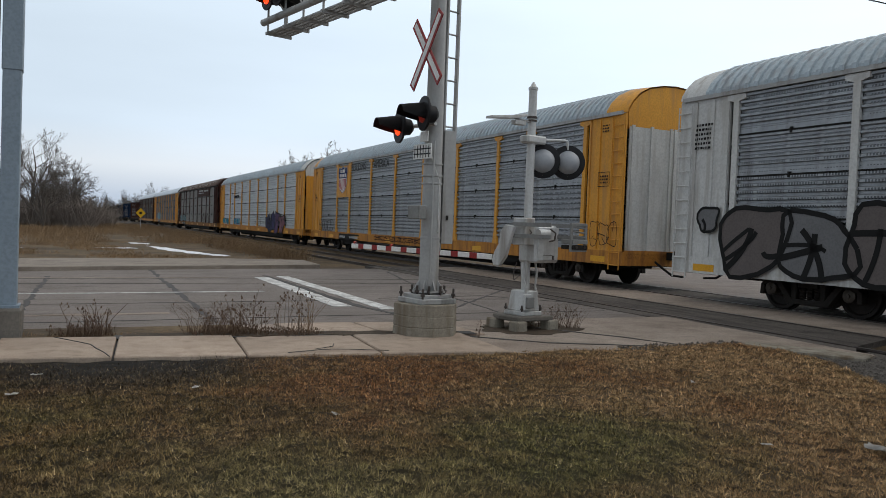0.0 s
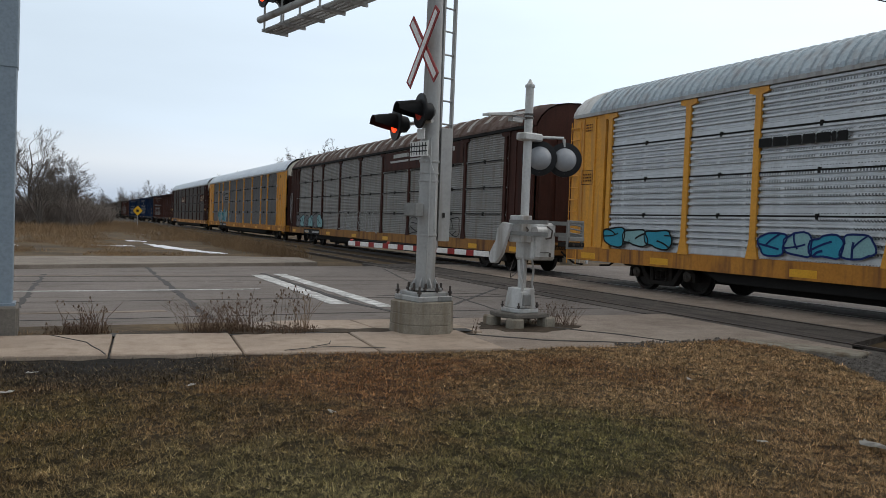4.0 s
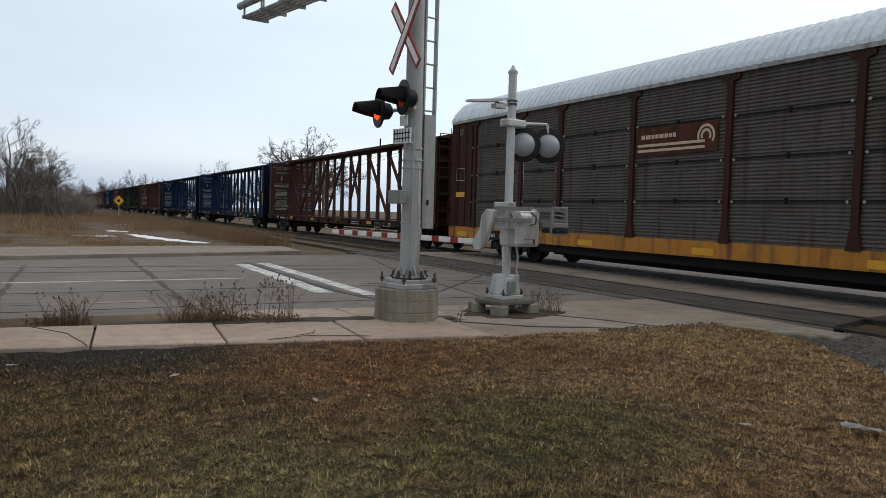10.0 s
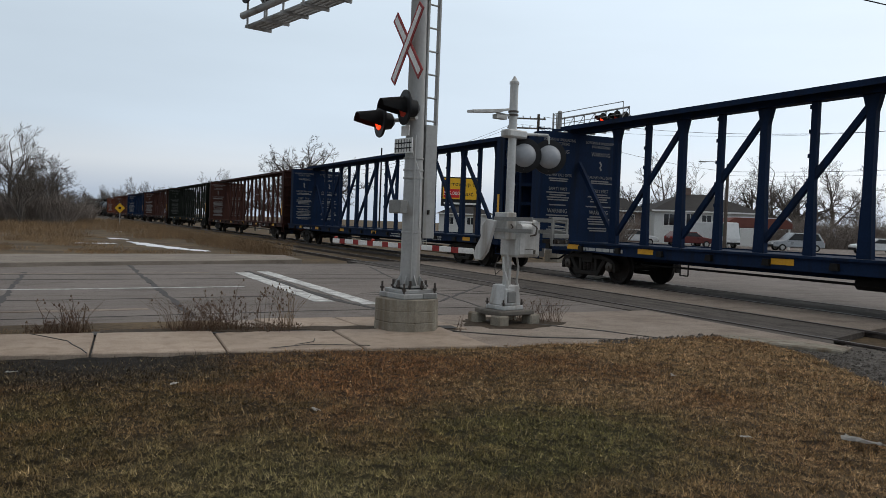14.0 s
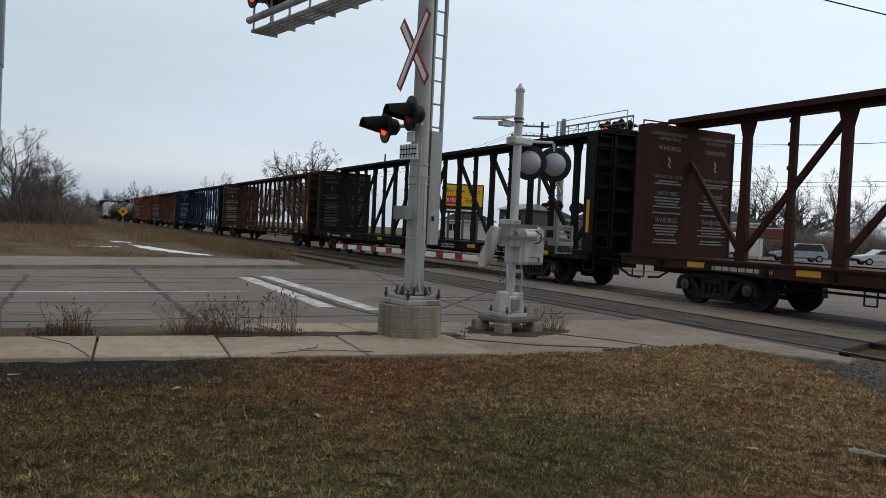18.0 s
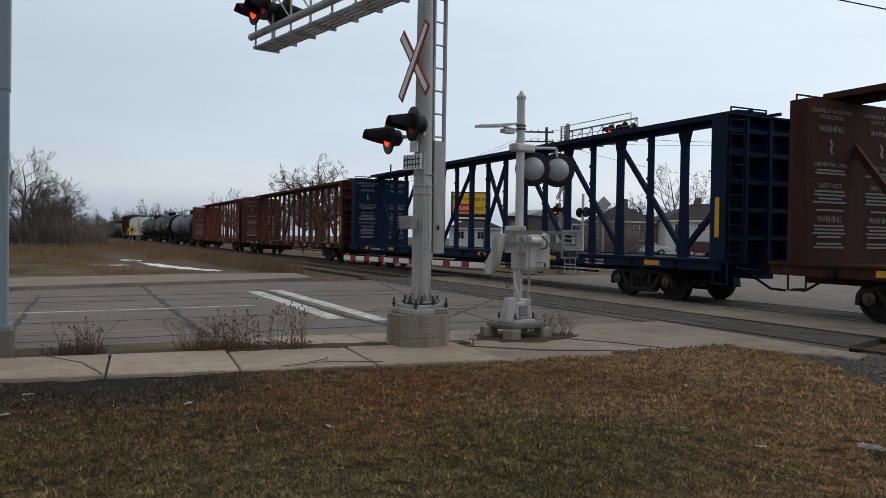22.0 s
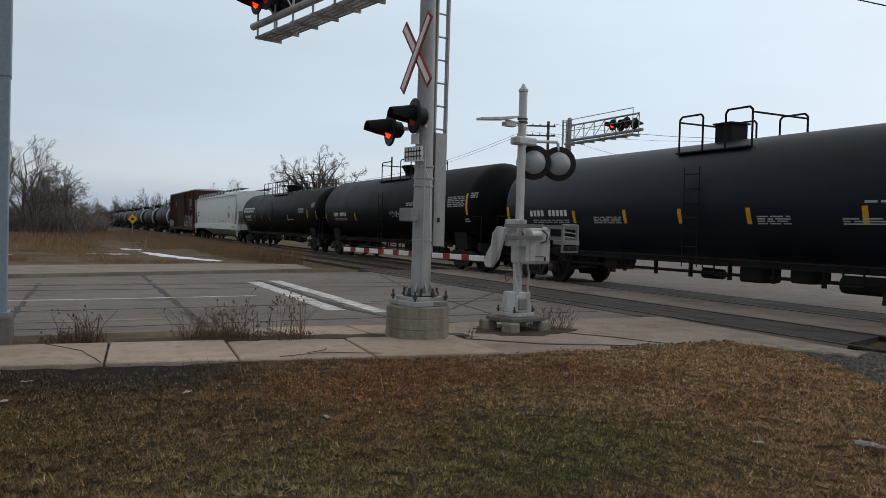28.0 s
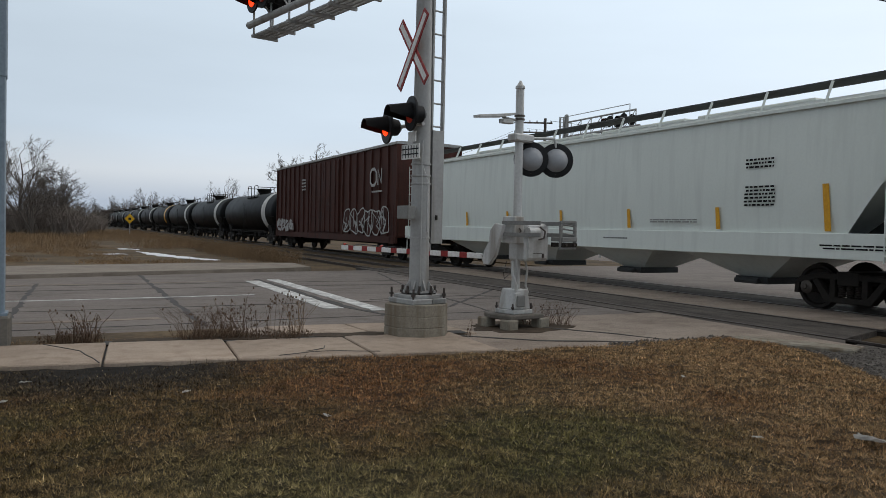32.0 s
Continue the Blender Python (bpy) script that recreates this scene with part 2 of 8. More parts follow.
M["base"] = surf("base_concrete", (0.19, 0.165, 0.13), (0.34, 0.31, 0.255), 2.2, 0.9, 0, 0.3, 45, (0.15, 0.115, 0.08), 0.5, 0.2, 0, 0.35)
M["crack"] = surf("crack_tar", (0.045, 0.042, 0.04), (0.085, 0.08, 0.075), 3, 0.8, 0, 0.2)
M["paint"] = surf("road_paint", (0.30, 0.29, 0.28), (0.74, 0.74, 0.72), 4.0, 0.85, 0, 0.2, 22, None, 0.3, 0.2)
M["ballast"] = surf("ballast", (0.05, 0.044, 0.039), (0.16, 0.143, 0.127), 9, 0.95, 0, 1.0, 30, None, 0.3, 0.2, 0, 0.7)
M["rail"] = surf("rail_steel", (0.06, 0.05, 0.045), (0.13, 0.11, 0.10), 5, 0.45, 0.7, 0.1)
M["snow"] = surf("old_snow", (0.72, 0.74, 0.78), (0.86, 0.87, 0.90), 1.5, 0.7, 0, 0.3, 9)
M["galv"] = surf("galvanised_steel", (0.30, 0.30, 0.295), (0.43, 0.43, 0.42), 2.4, 0.55, 0.15, 0.03, 25, (0.22, 0.205, 0.185), 0.5, 0.3, 0, 0.15)
M["silver"] = surf("aluminium_paint", (0.47, 0.475, 0.47), (0.60, 0.60, 0.59), 3.0, 0.5, 0.1, 0.05, 30, (0.27, 0.245, 0.215), 0.5, 0.3, 0, 0.2)
M["black"] = surf("black_enamel", (0.010, 0.010, 0.011), (0.022, 0.022, 0.024), 3, 0.55, 0, 0.05)
M["lamp_on"] = glow_mat("red_lamp_lit", (1.0, 0.045, 0.006), 1.7)
M["lamp_dim"] = glow_mat("red_lamp_dim", (0.30, 0.02, 0.008), 0.12)
M["white"] = surf("sign_white", (0.72, 0.71, 0.69), (0.80, 0.79, 0.77), 3, 0.5, 0, 0.03)
M["red"] = surf("sign_red", (0.24, 0.02, 0.02), (0.33, 0.035, 0.03), 4, 0.5, 0, 0.03)
M["bark"] = surf("bark", (0.055, 0.045, 0.04), (0.12, 0.10, 0.09), 6, 0.95, 0, 0.4, 30)
M["twig"] = surf("twigs", (0.085, 0.072, 0.063), (0.14, 0.122, 0.108), 3, 0.95, 0, 0.0)
M["post_blue"] = surf("blue_grey_paint", (0.20, 0.25, 0.30), (0.25, 0.30, 0.345), 1.2, 0.6, 0, 0.05)
M["wall_dark"] = surf("dark_cladding", (0.075, 0.07, 0.065), (0.11, 0.105, 0.10), 1.0, 0.7, 0, 0.1)
M["steel_dark"] = surf("truck_steel", (0.010, 0.009, 0.008), (0.030, 0.025, 0.021), 4, 0.75, 0.1, 0.15, 25)
M["wheel"] = surf("wheel_steel", (0.014, 0.012, 0.011), (0.04, 0.033, 0.029), 5, 0.6, 0.3, 0.1)
M["bearing"] = surf("worn_bearing_steel", (0.05, 0.042, 0.036), (0.12, 0.105, 0.09), 6, 0.5, 0.5, 0.1)
M["under"] = surf("underframe_black", (0.006, 0.0055, 0.005), (0.016, 0.015, 0.014), 3, 0.8, 0, 0.1)

# ---- mesh helpers ----
TRACK_TURN = math.degrees(-0.455345)  # bearing of the track from straight ahead
PLAN = pose(0, 0, 0, 0, 0, -TRACK_TURN)  # plan axes: x towards the track, y along it away from the viewer


def box(bm, x0, x1, y0, y1, z0, z1, m=None):
    v = [bm.verts.new(c) for c in ((x0, y0, z0), (x1, y0, z0), (x1, y1, z0), (x0, y1, z0), (x0, y0, z1), (x1, y0, z1), (x1, y1, z1), (x0, y1, z1))]
    if m is not None:
        for q in v:
            q.co = m @ q.co
    for f in ((3, 2, 1, 0), (4, 5, 6, 7), (0, 1, 5, 4), (1, 2, 6, 5), (2, 3, 7, 6), (3, 0, 4, 7)):
        bm.faces.new([v[i] for i in f])
    return bm


def rod(bm, p, q, r, r2=None, n=8, cap=True):
    p, q = Vector(p), Vector(q)
    r2 = r if r2 is None else r2
    d = (q - p).normalized()
    s = d.cross(Vector((0, 0, 1)) if abs(d.z) < 0.95 else Vector((1, 0, 0))).normalized()
    u = s.cross(d)
    a, b = [], []
    for i in range(n):
        w = s * math.cos(2 * math.pi * i / n) + u * math.sin(2 * math.pi * i / n)
        a.append(bm.verts.new(p + w * r))
        b.append(bm.verts.new(q + w * r2))
    for i in range(n):
        j = (i + 1) % n
        bm.faces.new((a[i], a[j], b[j], b[i]))
    if cap:
        bm.faces.new(a)
        bm.faces.new(b[::-1])
    return bm


def chain(bm, pts, r, n=6):
    for p, q in zip(pts, pts[1:]):
        rod(bm, p, q, r, r, n)
    return bm


def tube(bm, pts, r, n=5):
    """One bent tube along points."""
    rings = []
    for i, p in enumerate(pts):
        d = (Vector(pts[min(i + 1, len(pts) - 1)]) - Vector(pts[max(i - 1, 0)])).normalized()
        u = d.cross(Vector((0, 0, 1)) if abs(d.z) < 0.95 else Vector((1, 0, 0))).normalized()
        w = u.cross(d)
        rings.append([bm.verts.new(Vector(p) + (u * math.cos(2 * math.pi * k / n) + w * math.sin(2 * math.pi * k / n)) * r) for k in range(n)])
    for a, b in zip(rings, rings[1:]):
        for k in range(n):
            bm.faces.new((a[k], a[(k + 1) % n], b[(k + 1) % n], b[k]))
    bm.faces.new(rings[0][::-1])
    bm.faces.new(rings[-1])
    return bm


def prism(bm, pts, axis, c0, c1):
    """A closed outline of 2D points drawn out along an axis (0 x, 1 y, 2 z)."""
    def place(p, c):
        return ((c, p[0], p[1]), (p[0], c, p[1]), (p[0], p[1], c))[axis]
    a = [bm.verts.new(place(p, c0)) for p in pts]
    b = [bm.verts.new(place(p, c1)) for p in pts]
    n = len(pts)
    for i in range(n):
        j = (i + 1) % n
        bm.faces.new((a[i], a[j], b[j], b[i]))
    bm.faces.new(a[::-1])
    bm.faces.new(b)
    return bm


def lathe(bm, prof, axis, centre, n=24):
    """Turns (along, radius) pairs round an axis through centre."""
    rings = []
    for s, r in prof:
        ring = []
        for i in range(n):
            w = 2 * math.pi * i / n
            c, d = r * math.cos(w), r * math.sin(w)
            p = ((s, c, d), (c, s, d), (c, d, s))[axis]
            ring.append(bm.verts.new(Vector(centre) + Vector(p)))
        rings.append(ring)
    for a, b in zip(rings, rings[1:]):
        for i in range(n):
            j = (i + 1) % n
            bm.faces.new((a[i], a[j], b[j], b[i]))
    bm.faces.new(rings[0][::-1])
    bm.faces.new(rings[-1])
    return bm


def sheet(bm, rows):
    """Joins rows of points into a skin."""
    vs = [[bm.verts.new(p) for p in row] for row in rows]
    for a, b in zip(vs, vs[1:]):
        for i in range(len(a) - 1):
            bm.faces.new((a[i], a[i + 1], b[i + 1], b[i]))
    return bm


def finish(bm, name, material, smooth=False, bevel=0.0):
    bmesh.ops.recalc_face_normals(bm, faces=bm.faces)
    if bevel:
        es = [e for e in bm.edges if len(e.link_faces) == 2 and e.calc_face_angle(0) > 0.6]
        bmesh.ops.bevel(bm, geom=es, offset=bevel, segments=1, affect="EDGES", clamp_overlap=True)
    me = bpy.data.meshes.new(name)
    bm.to_mesh(me)
    bm.free()
    me.materials.append(material)
    if smooth:
        me.polygons.foreach_set("use_smooth", [True] * len(me.polygons))
        me.set_sharp_from_angle(angle=radians(40))
    return me


def part(name, bm, material, parent, label="", smooth=False, bevel=0.0):
    """Links a bmesh, or a ready mesh, as one object under a thing or a part."""
    me = bm if isinstance(bm, bpy.types.Mesh) else finish(bm, name, material, smooth, bevel)
    ob = new(name, me)
    ob.parent = parent
    if label:
        ob["label"] = label
    return ob


def thing(name, m, label, category, group="", kind=""):
    ob = new(name)
    ob.matrix_world = m
    return tagged(ob, label, category, group, kind)


def solo(name, bm, material, m, label, category, group="", kind="", smooth=False, bevel=0.0):
    ob = new(name, finish(bm, name, material, smooth, bevel))
    ob.matrix_world = m
    return tagged(ob, label, category, group, kind)


def at(a, b, z=0.0, turn=0.0):
    return PLAN @ pose(a, b, z, 0, 0, turn)


B = bmesh.new

# ---- ground, road, walks, tracks (plan axes) ----


def slab(name, outline, z0, z1, material, label, category="", kind="structure"):
    return solo(name, prism(B(), outline, 2, z0, z1), material, PLAN.copy(), label, category or name, "", kind)


def build_ground():
    bm = B()
    box(bm, -2500, 2500, -2500, 2500, -0.6, -0.10)
    solo("ground", bm, M["field"], PLAN.copy(), "flat brown winter ground with dead grass", "ground", "", "structure")
    slab("road", [(-60, 10.46), (9.0, 10.3), (14.7, 9.4), (60, 9.4), (60, 24.5), (14.7, 24.5), (4.49, 22.75), (-1.05, 20.9), (-8, 19.6), (-60, 19.2)], -0.3, -0.03, M["asphalt"], "worn grey asphalt road crossing the railway", "road")
    slab("apron", [(3.3, 8.95), (4.7, 8.4), (4.62, 7.4), (8.0, 7.45), (8.5, 6.65), (8.8, 6.15), (9.3, 6.3), (9.5, 10.35), (1.9, 10.42), (2.6, 9.3)], -0.3, -0.012, M["apron"], "cracked grey brown paving beside the crossing", "pavement")
    slab("far_pavement", [(-30, 20.5), (-8, 20.1), (-1.15, 21.15), (4.6, 23.0), (7.4, 24.1), (7.6, 26.9), (4.97, 27.1), (-1.27, 25.3), (-30, 24.4)], -0.3, 0.05, M["old_walk"], "pale concrete pavement across the road", "pavement")
    slab("kerb", [(-30, 20.2), (-8, 19.8), (-1.05, 20.9), (4.49, 22.75), (4.42, 23.0), (-1.15, 21.15), (-8, 20.1), (-30, 20.5)], -0.3, 0.07, M["old_walk"], "low concrete kerb on the far roadside", "kerb")
    slab("verge", [(-30, 9.5), (1.4, 9.35), (2.5, 9.2), (2.0, 10.35), (-30, 10.42)], -0.3, 0.0, M["field"], "strip of bare soil between walk and road", "verge")
    # the track bed runs through the crossing
    slab("track_bed", [(8.6, 24.6), (17.4, 24.6), (17.4, 900), (8.6, 900)], -0.3, -0.16, M["ballast"], "grey ballast under two railway tracks", "ballast")
    slab("track_bed_south", [(8.6, -300), (17.4, -300), (17.4, 9.2), (9.5, 9.2), (8.6, 6.3)], -0.35, -0.2, M["ballast"], "grey ballast under two railway tracks", "ballast")


def rail_profile():
    return [(-0.07, -0.17), (0.07, -0.17), (0.07, -0.155), (0.012, -0.14), (0.012, -0.04), (0.036, -0.03), (0.036, 0.0), (-0.036, 0.0), (-0.036, -0.03), (-0.012, -0.04), (-0.012, -0.14), (-0.07, -0.155)]


def build_tracks():
    for centre in (13.95, 10.42):
        t = thing("railway_track", at(centre, 0, 0.0), "steel railway track on wooden sleepers", "track", "railway tracks", "structure")
        for side in (-0.7525, 0.7525):
            bm = B()
            prism(bm, [(x + side, z) for x, z in rail_profile()], 1, -300, 900)
            part("rail", bm, M["rail"], t)


build_ground()
build_tracks()

# ---- the train ----
CAR_TURN = -TRACK_TURN - 90
TRACK_A = 13.95


def travelled(t):
    """Metres that the train has gone at t seconds."""
    return -15.09270 + 13.467830 * t + -0.00327775 * t**2 + 0.000528707 * t**3 + -0.00003038648 * t**4 + 0.0000004607761 * t**5


def corrugated(length, z0, z1, ridges, depth, flat):
    """Four ribbed sheets above one another that face -y, with plain bands of the given height between them."""
    rows = []
    h = (z1 - z0) / 4
    for k in range(4):
        base = z0 + k * h
        pts = [(base, 0.012), (base + 0.012, 0.012), (base + 0.013, -depth * 0.4), (base + flat, -depth * 0.4)]
        step = (h - flat - 0.014) / ridges
        for i in range(ridges):
            q = base + flat + i * step
            pts += [(q + step * 0.12, 0.0), (q + step * 0.48, 0.0), (q + step * 0.62, -depth), (q + step * 0.95, -depth)]
        pts += [(base + h - 0.01, -depth * 0.4), (base + h - 0.001, 0.012)]
        for z, d in pts:
            rows.append([(-length / 2, d, z), (length / 2, d, z)])
    return sheet(B(), rows)


def truck_parts():
    parts = []
    bm = B()
    for y in (-1.02, 1.02):
        # cast side frame: top and bottom members, columns, pedestal jaws
        top = [(-1.12, 0.5), (-1.02, 0.62), (-0.6, 0.71), (0.6, 0.71), (1.02, 0.62), (1.12, 0.5), (0.96, 0.5), (0.62, 0.6), (-0.62, 0.6), (-0.96, 0.5)]
        low = [(-0.74, 0.56), (-0.62, 0.6), (-0.36, 0.27), (0.36, 0.27), (0.62, 0.6), (0.74, 0.56), (0.46, 0.17), (-0.46, 0.17)]
        prism(bm, top, 1, y - 0.09, y + 0.09)
        prism(bm, low, 1, y - 0.09, y + 0.09)
        for e in (-1, 1):
            prism(bm, [(e * 0.26, 0.25), (e * 0.38, 0.27), (e * 0.38, 0.62), (e * 0.26, 0.62)], 1, y - 0.08, y + 0.08)
            prism(bm, [(e * 1.12, 0.52), (e * 1.14, 0.3), (e * 1.04, 0.3), (e * 1.02, 0.52)], 1, y - 0.08, y + 0.08)
    box(bm, -0.22, 0.22, -1.12, 1.12, 0.5, 0.75)
    for y in (-0.6, 0.6):
        box(bm, -0.75, 0.75, y - 0.04, y + 0.04, 0.36, 0.46)
    parts.append(("truck_frame", finish(bm, "truck_frame", M["steel_dark"], True, 0.012), None))
    for x in (-0.87, 0.87):
        bm = B()
        for y, s in ((-0.72, -1), (0.72, 1)):
            lathe(bm, [(y - 0.07 * s, 0.46), (y - 0.04 * s, 0.455), (y - 0.035 * s, 0.425), (y + 0.06 * s, 0.42), (y + 0.062 * s, 0.36), (y + 0.02 * s, 0.33), (y + 0.02 * s, 0.14), (y + 0.08 * s, 0.12)], 1, (x, 0, 0.43), 28)
        rod(bm, (x, -0.9, 0.43), (x, 0.9, 0.43), 0.075, n=10)
        parts.append(("wheelset", finish(bm, "wheelset", M["wheel"], True), pose(0, 0, 0)))
    cap = finish(lathe(B(), [(0.1, 0.12), (-0.1, 0.13), (-0.12, 0.1), (-0.125, 0.05), (-0.15, 0.045), (-0.152, 0.02)], 1, (0, 0, 0), 16), "bearing_cap", M["bearing"], True)
    for x in (-0.87, 0.87):
        for y in (-1.0, 1.0):
            parts.append(("bearing_cap", cap, pose(x, y, 0.43, 0, 0, 0 if y < 0 else 180)))
    bm = B()
    for x in (-0.17, 0.0, 0.17):
        lathe(bm, [(0.28 + k * 0.021, 0.075 if k % 2 else 0.06) for k in range(15)], 2, (x, 0, 0), 10)
    spring = finish(bm, "spring_nest", M["wheel"], True)
    for y in (-1.02, 1.02):
        parts.append(("spring_nest", spring, pose(0, y, 0)))
    return parts


TRUCK = truck_parts()


def add_trucks(car, x):
    for c in (-x, x):
        frame_ob = part("truck", TRUCK[0][1], None, car, "dark steel two-axle truck")
        frame_ob.location.x = c
        for name, me, m in TRUCK[1:]:
            part(name, me, None, frame_ob).matrix_basis = m


def coupler_mesh():
    bm = B()
    box(bm, -0.6, 0.35, -0.09, 0.09, 0.78, 0.98)
    prism(bm, [(0.3, -0.16), (0.5, -0.2), (0.62, -0.08), (0.56, 0.0), (0.66, 0.12), (0.5, 0.2), (0.3, 0.16)], 2, 0.74, 1.02)
    chain(bm, [(-0.1, -0.45, 0.75), (0.15, -0.45, 0.62), (0.4, -0.3, 0.42), (0.7, -0.2, 0.4)], 0.03)
    return finish(bm, "coupler", M["under"], True)


COUPLER = coupler_mesh()


def add_couplers(car, x):
    for c, turn in ((x, 0), (-x, 180)):
        ob = part("coupler", COUPLER, None, car)
        ob.matrix_basis = pose(c, 0, 0, 0, 0, turn)


def ladder_mesh(h0, h1, w, step=0.32, r=0.014):
    bm = B()
    rod(bm, (-w / 2, 0, h0), (-w / 2, 0, h1), r, n=6)
    rod(bm, (w / 2, 0, h0), (w / 2, 0, h1), r, n=6)
    z = h0 + 0.12
    while z < h1:
        rod(bm, (-w / 2, 0, z), (w / 2, 0, z), r, n=6)
        z += step
    return bm


CARS = []


def car_root(name, pitch, label, category, shift=0.0):
    car = thing(name, PLAN.copy(), label, category, "cars of the freight train")
    start = CARS[-1][1] - CARS[-1][2] / 2 - pitch / 2 if CARS else 28.92 / 2
    CARS.append((car, start, pitch, shift))
    return car


AUTO_POSTS = (1.43, 4.33, 7.22, 9.15, 11.87)
ROOF = [(-1.56, 4.45), (-1.55, 4.55), (-1.42, 4.76), (-1.18, 4.99), (-0.86, 5.15), (-0.42, 5.24), (0, 5.27)]
ROOF = ROOF + [(-y, z) for y, z in ROOF[-2::-1]]


def autorack(label, sheet_mat, post_mat, end_mat, sill_mat, roof_mat, cap_mat, ribs=(5, 0.15), spaced=False, door_mat=None, plain_cap=False, shift=0.75, more=0.0):
    car = car_root("autorack_car", 28.92, label, "rail car", shift)
    hl, w = 13.57 + more, 1.52
    # sill with fish-belly and end steps
    for s in (-1, 1):
        bm = B()
        out = [(-hl, 0.62), (hl, 0.62), (hl, 0.97), (-hl, 0.97)]
        prism(bm, out, 1, s * 1.40, s * (w + 0.01))
        part("side_sill", bm, sill_mat, car)
    part("floor_frame", box(B(), -hl, hl, -1.40, 1.40, 0.78, 0.93), M["under"], car)
    # black blocks for frame and brake gear, widened to fill in the shade beneath
    bm = B()
    prism(bm, [(-9.2, 0.78), (-8.2, 0.4), (8.2, 0.4), (9.2, 0.78)], 1, -1.36, 1.36)
    part("belly_frame", bm, M["under"], car)
    part("belly_beam", box(B(), -7.9, 7.9, -0.8, 0.8, 0.24, 0.4), M["under"], car)
    for e in (-1, 1):
        part("centre_sill", box(B(), min(e * 8.3, e * 12.55), max(e * 8.3, e * 12.55), -0.35, 0.35, 0.5, 0.78), M["under"], car)
        part("end_bolster", box(B(), e * 13.0 - 0.45, e * 13.0 + 0.45, -1.3, 1.3, 0.6, 0.78), M["under"], car)
    for z in (2.1, 3.3):
        bm = B()
        box(bm, -hl + 0.3, hl - 0.3, -1.44, 1.44, z, z + 0.06)
        part("deck", bm, M["under"], car)
    # side sheets, one mesh for each width of bay
    edges = sorted([-x for x in AUTO_POSTS] + list(AUTO_POSTS))
    meshes = {}
    for x0, x1 in zip(edges, edges[1:]):
        wd = round(x1 - x0 - 0.16, 2)
        if wd not in meshes:
            meshes[wd] = finish(corrugated(wd, 0.96, 4.40, ribs[0], 0.05 if ribs[0] < 6 else (0.036 if ribs[0] < 11 else 0.028), ribs[1]), "side_panel", sheet_mat)
        for s in (-1, 1):
            ob = part("side_panel", meshes[wd], None, car)
            ob.matrix_basis = pose((x0 + x1) / 2, s * (w - 0.045), 0, 0, 0, 0 if s < 0 else 180)
            if s < 0:
                # black bars for the shaded gaps between sheets, with a clip at mid bay
                if ("seam", wd) not in meshes:
                    bm = B()
                    for q in (1, 2, 3):
                        z = 0.96 + 3.44 * q / 4
                        box(bm, -wd / 2, wd / 2, -0.056, 0.0, z - 0.017, z + 0.017)
                        box(bm, -0.025, 0.025, -0.066, 0.0, z - 0.06, z + 0.05)
                    meshes[("seam", wd)] = finish(bm, "sheet_seam", M["under"])
                part("sheet_seam", meshes[("seam", wd)], None, car).matrix_basis = ob.matrix_basis
    bm = B()
    prism(bm, [(-0.15, 0.95), (0.15, 0.95), (0.072, 1.35), (0.072, 4.24), (0.24, 4.29), (0.24, 4.39), (-0.24, 4.39), (-0.24, 4.29), (-0.072, 4.24), (-0.072, 1.35)], 1, -0.04, 0.03)
    post = finish(bm, "post", post_mat)
    for x in edges:
        for s in (-1, 1):
            ob = part("post", post, None, car)
            ob.matrix_basis = pose(x, s * (w - 0.005), 0, 0, 0, 0 if s < 0 else 180)
    # end housings and doors
    for e in (-1, 1):
        for s in (-1, 1):
            bm = B()
            x0, x1 = e * 12.05, e * (13.5 + more)
            box(bm, min(x0, x1), max(x0, x1), min(s * (w - 0.05), s * w), max(s * (w - 0.05), s * w), 0.95, 4.43)
            panel = part("end_panel", bm, end_mat, car)
            for xx in (12.09, 12.5, 13.0):
                part("panel_rib", box(B(), e * xx - 0.03, e * xx + 0.03, min(s * w, s * (w + 0.03)), max(s * w, s * (w + 0.03)), 1.0, 4.36), end_mat, panel)
            bm = ladder_mesh(0.5, 4.3, 0.4)
            lad = part("ladder", bm, end_mat, car)
            lad.location = (e * (13.3 + more), s * (w + 0.05), 0)
        bm = B()
        dome = 1.05 if plain_cap else 1.0
        pts = [(-1.42, 4.05)] + [(y * 0.93, 4.39 + (z - 4.45) * dome) for y, z in ROOF] + [(1.42, 4.05)]
        prism(bm, pts, 0, e * (13.38 + more), e * (13.5 + more))
        part("end_hood", bm, cap_mat, car)
        bm = box(B(), min(e * (13.48 + more), e * (13.52 + more)), max(e * (13.48 + more), e * (13.52 + more)), -1.4, 1.4, 0.96, 4.1)
        door = part("end_door", bm, door_mat or cap_mat, car)
        for y in (-1.34, -0.06, 0.06, 1.34) if plain_cap else (-1.3, -0.7, -0.07, 0.07, 0.7, 1.3):
            part("door_bar", box(B(), e * (13.5 + more) - 0.05, e * (13.5 + more) + 0.05, y - 0.04, y + 0.04, 1.0, 4.14), door_mat or cap_mat, door)
        bm = B()
        x = e * hl
        box(bm, min(x - e * 0.2, x), max(x - e * 0.2, x), -1.45, 1.45, 0.62, 1.0)
        part("end_sill", bm, sill_mat, car)
    # rolled roof in ribbed sheets, with caps over the ends
    low = 1.07 if plain_cap else 1.0
    arch = [(y, 4.45 + (z - 4.45) * low) for y, z in ROOF]
    step, rib = (0.24, 0.035) if not spaced else (0.98, 0.05)

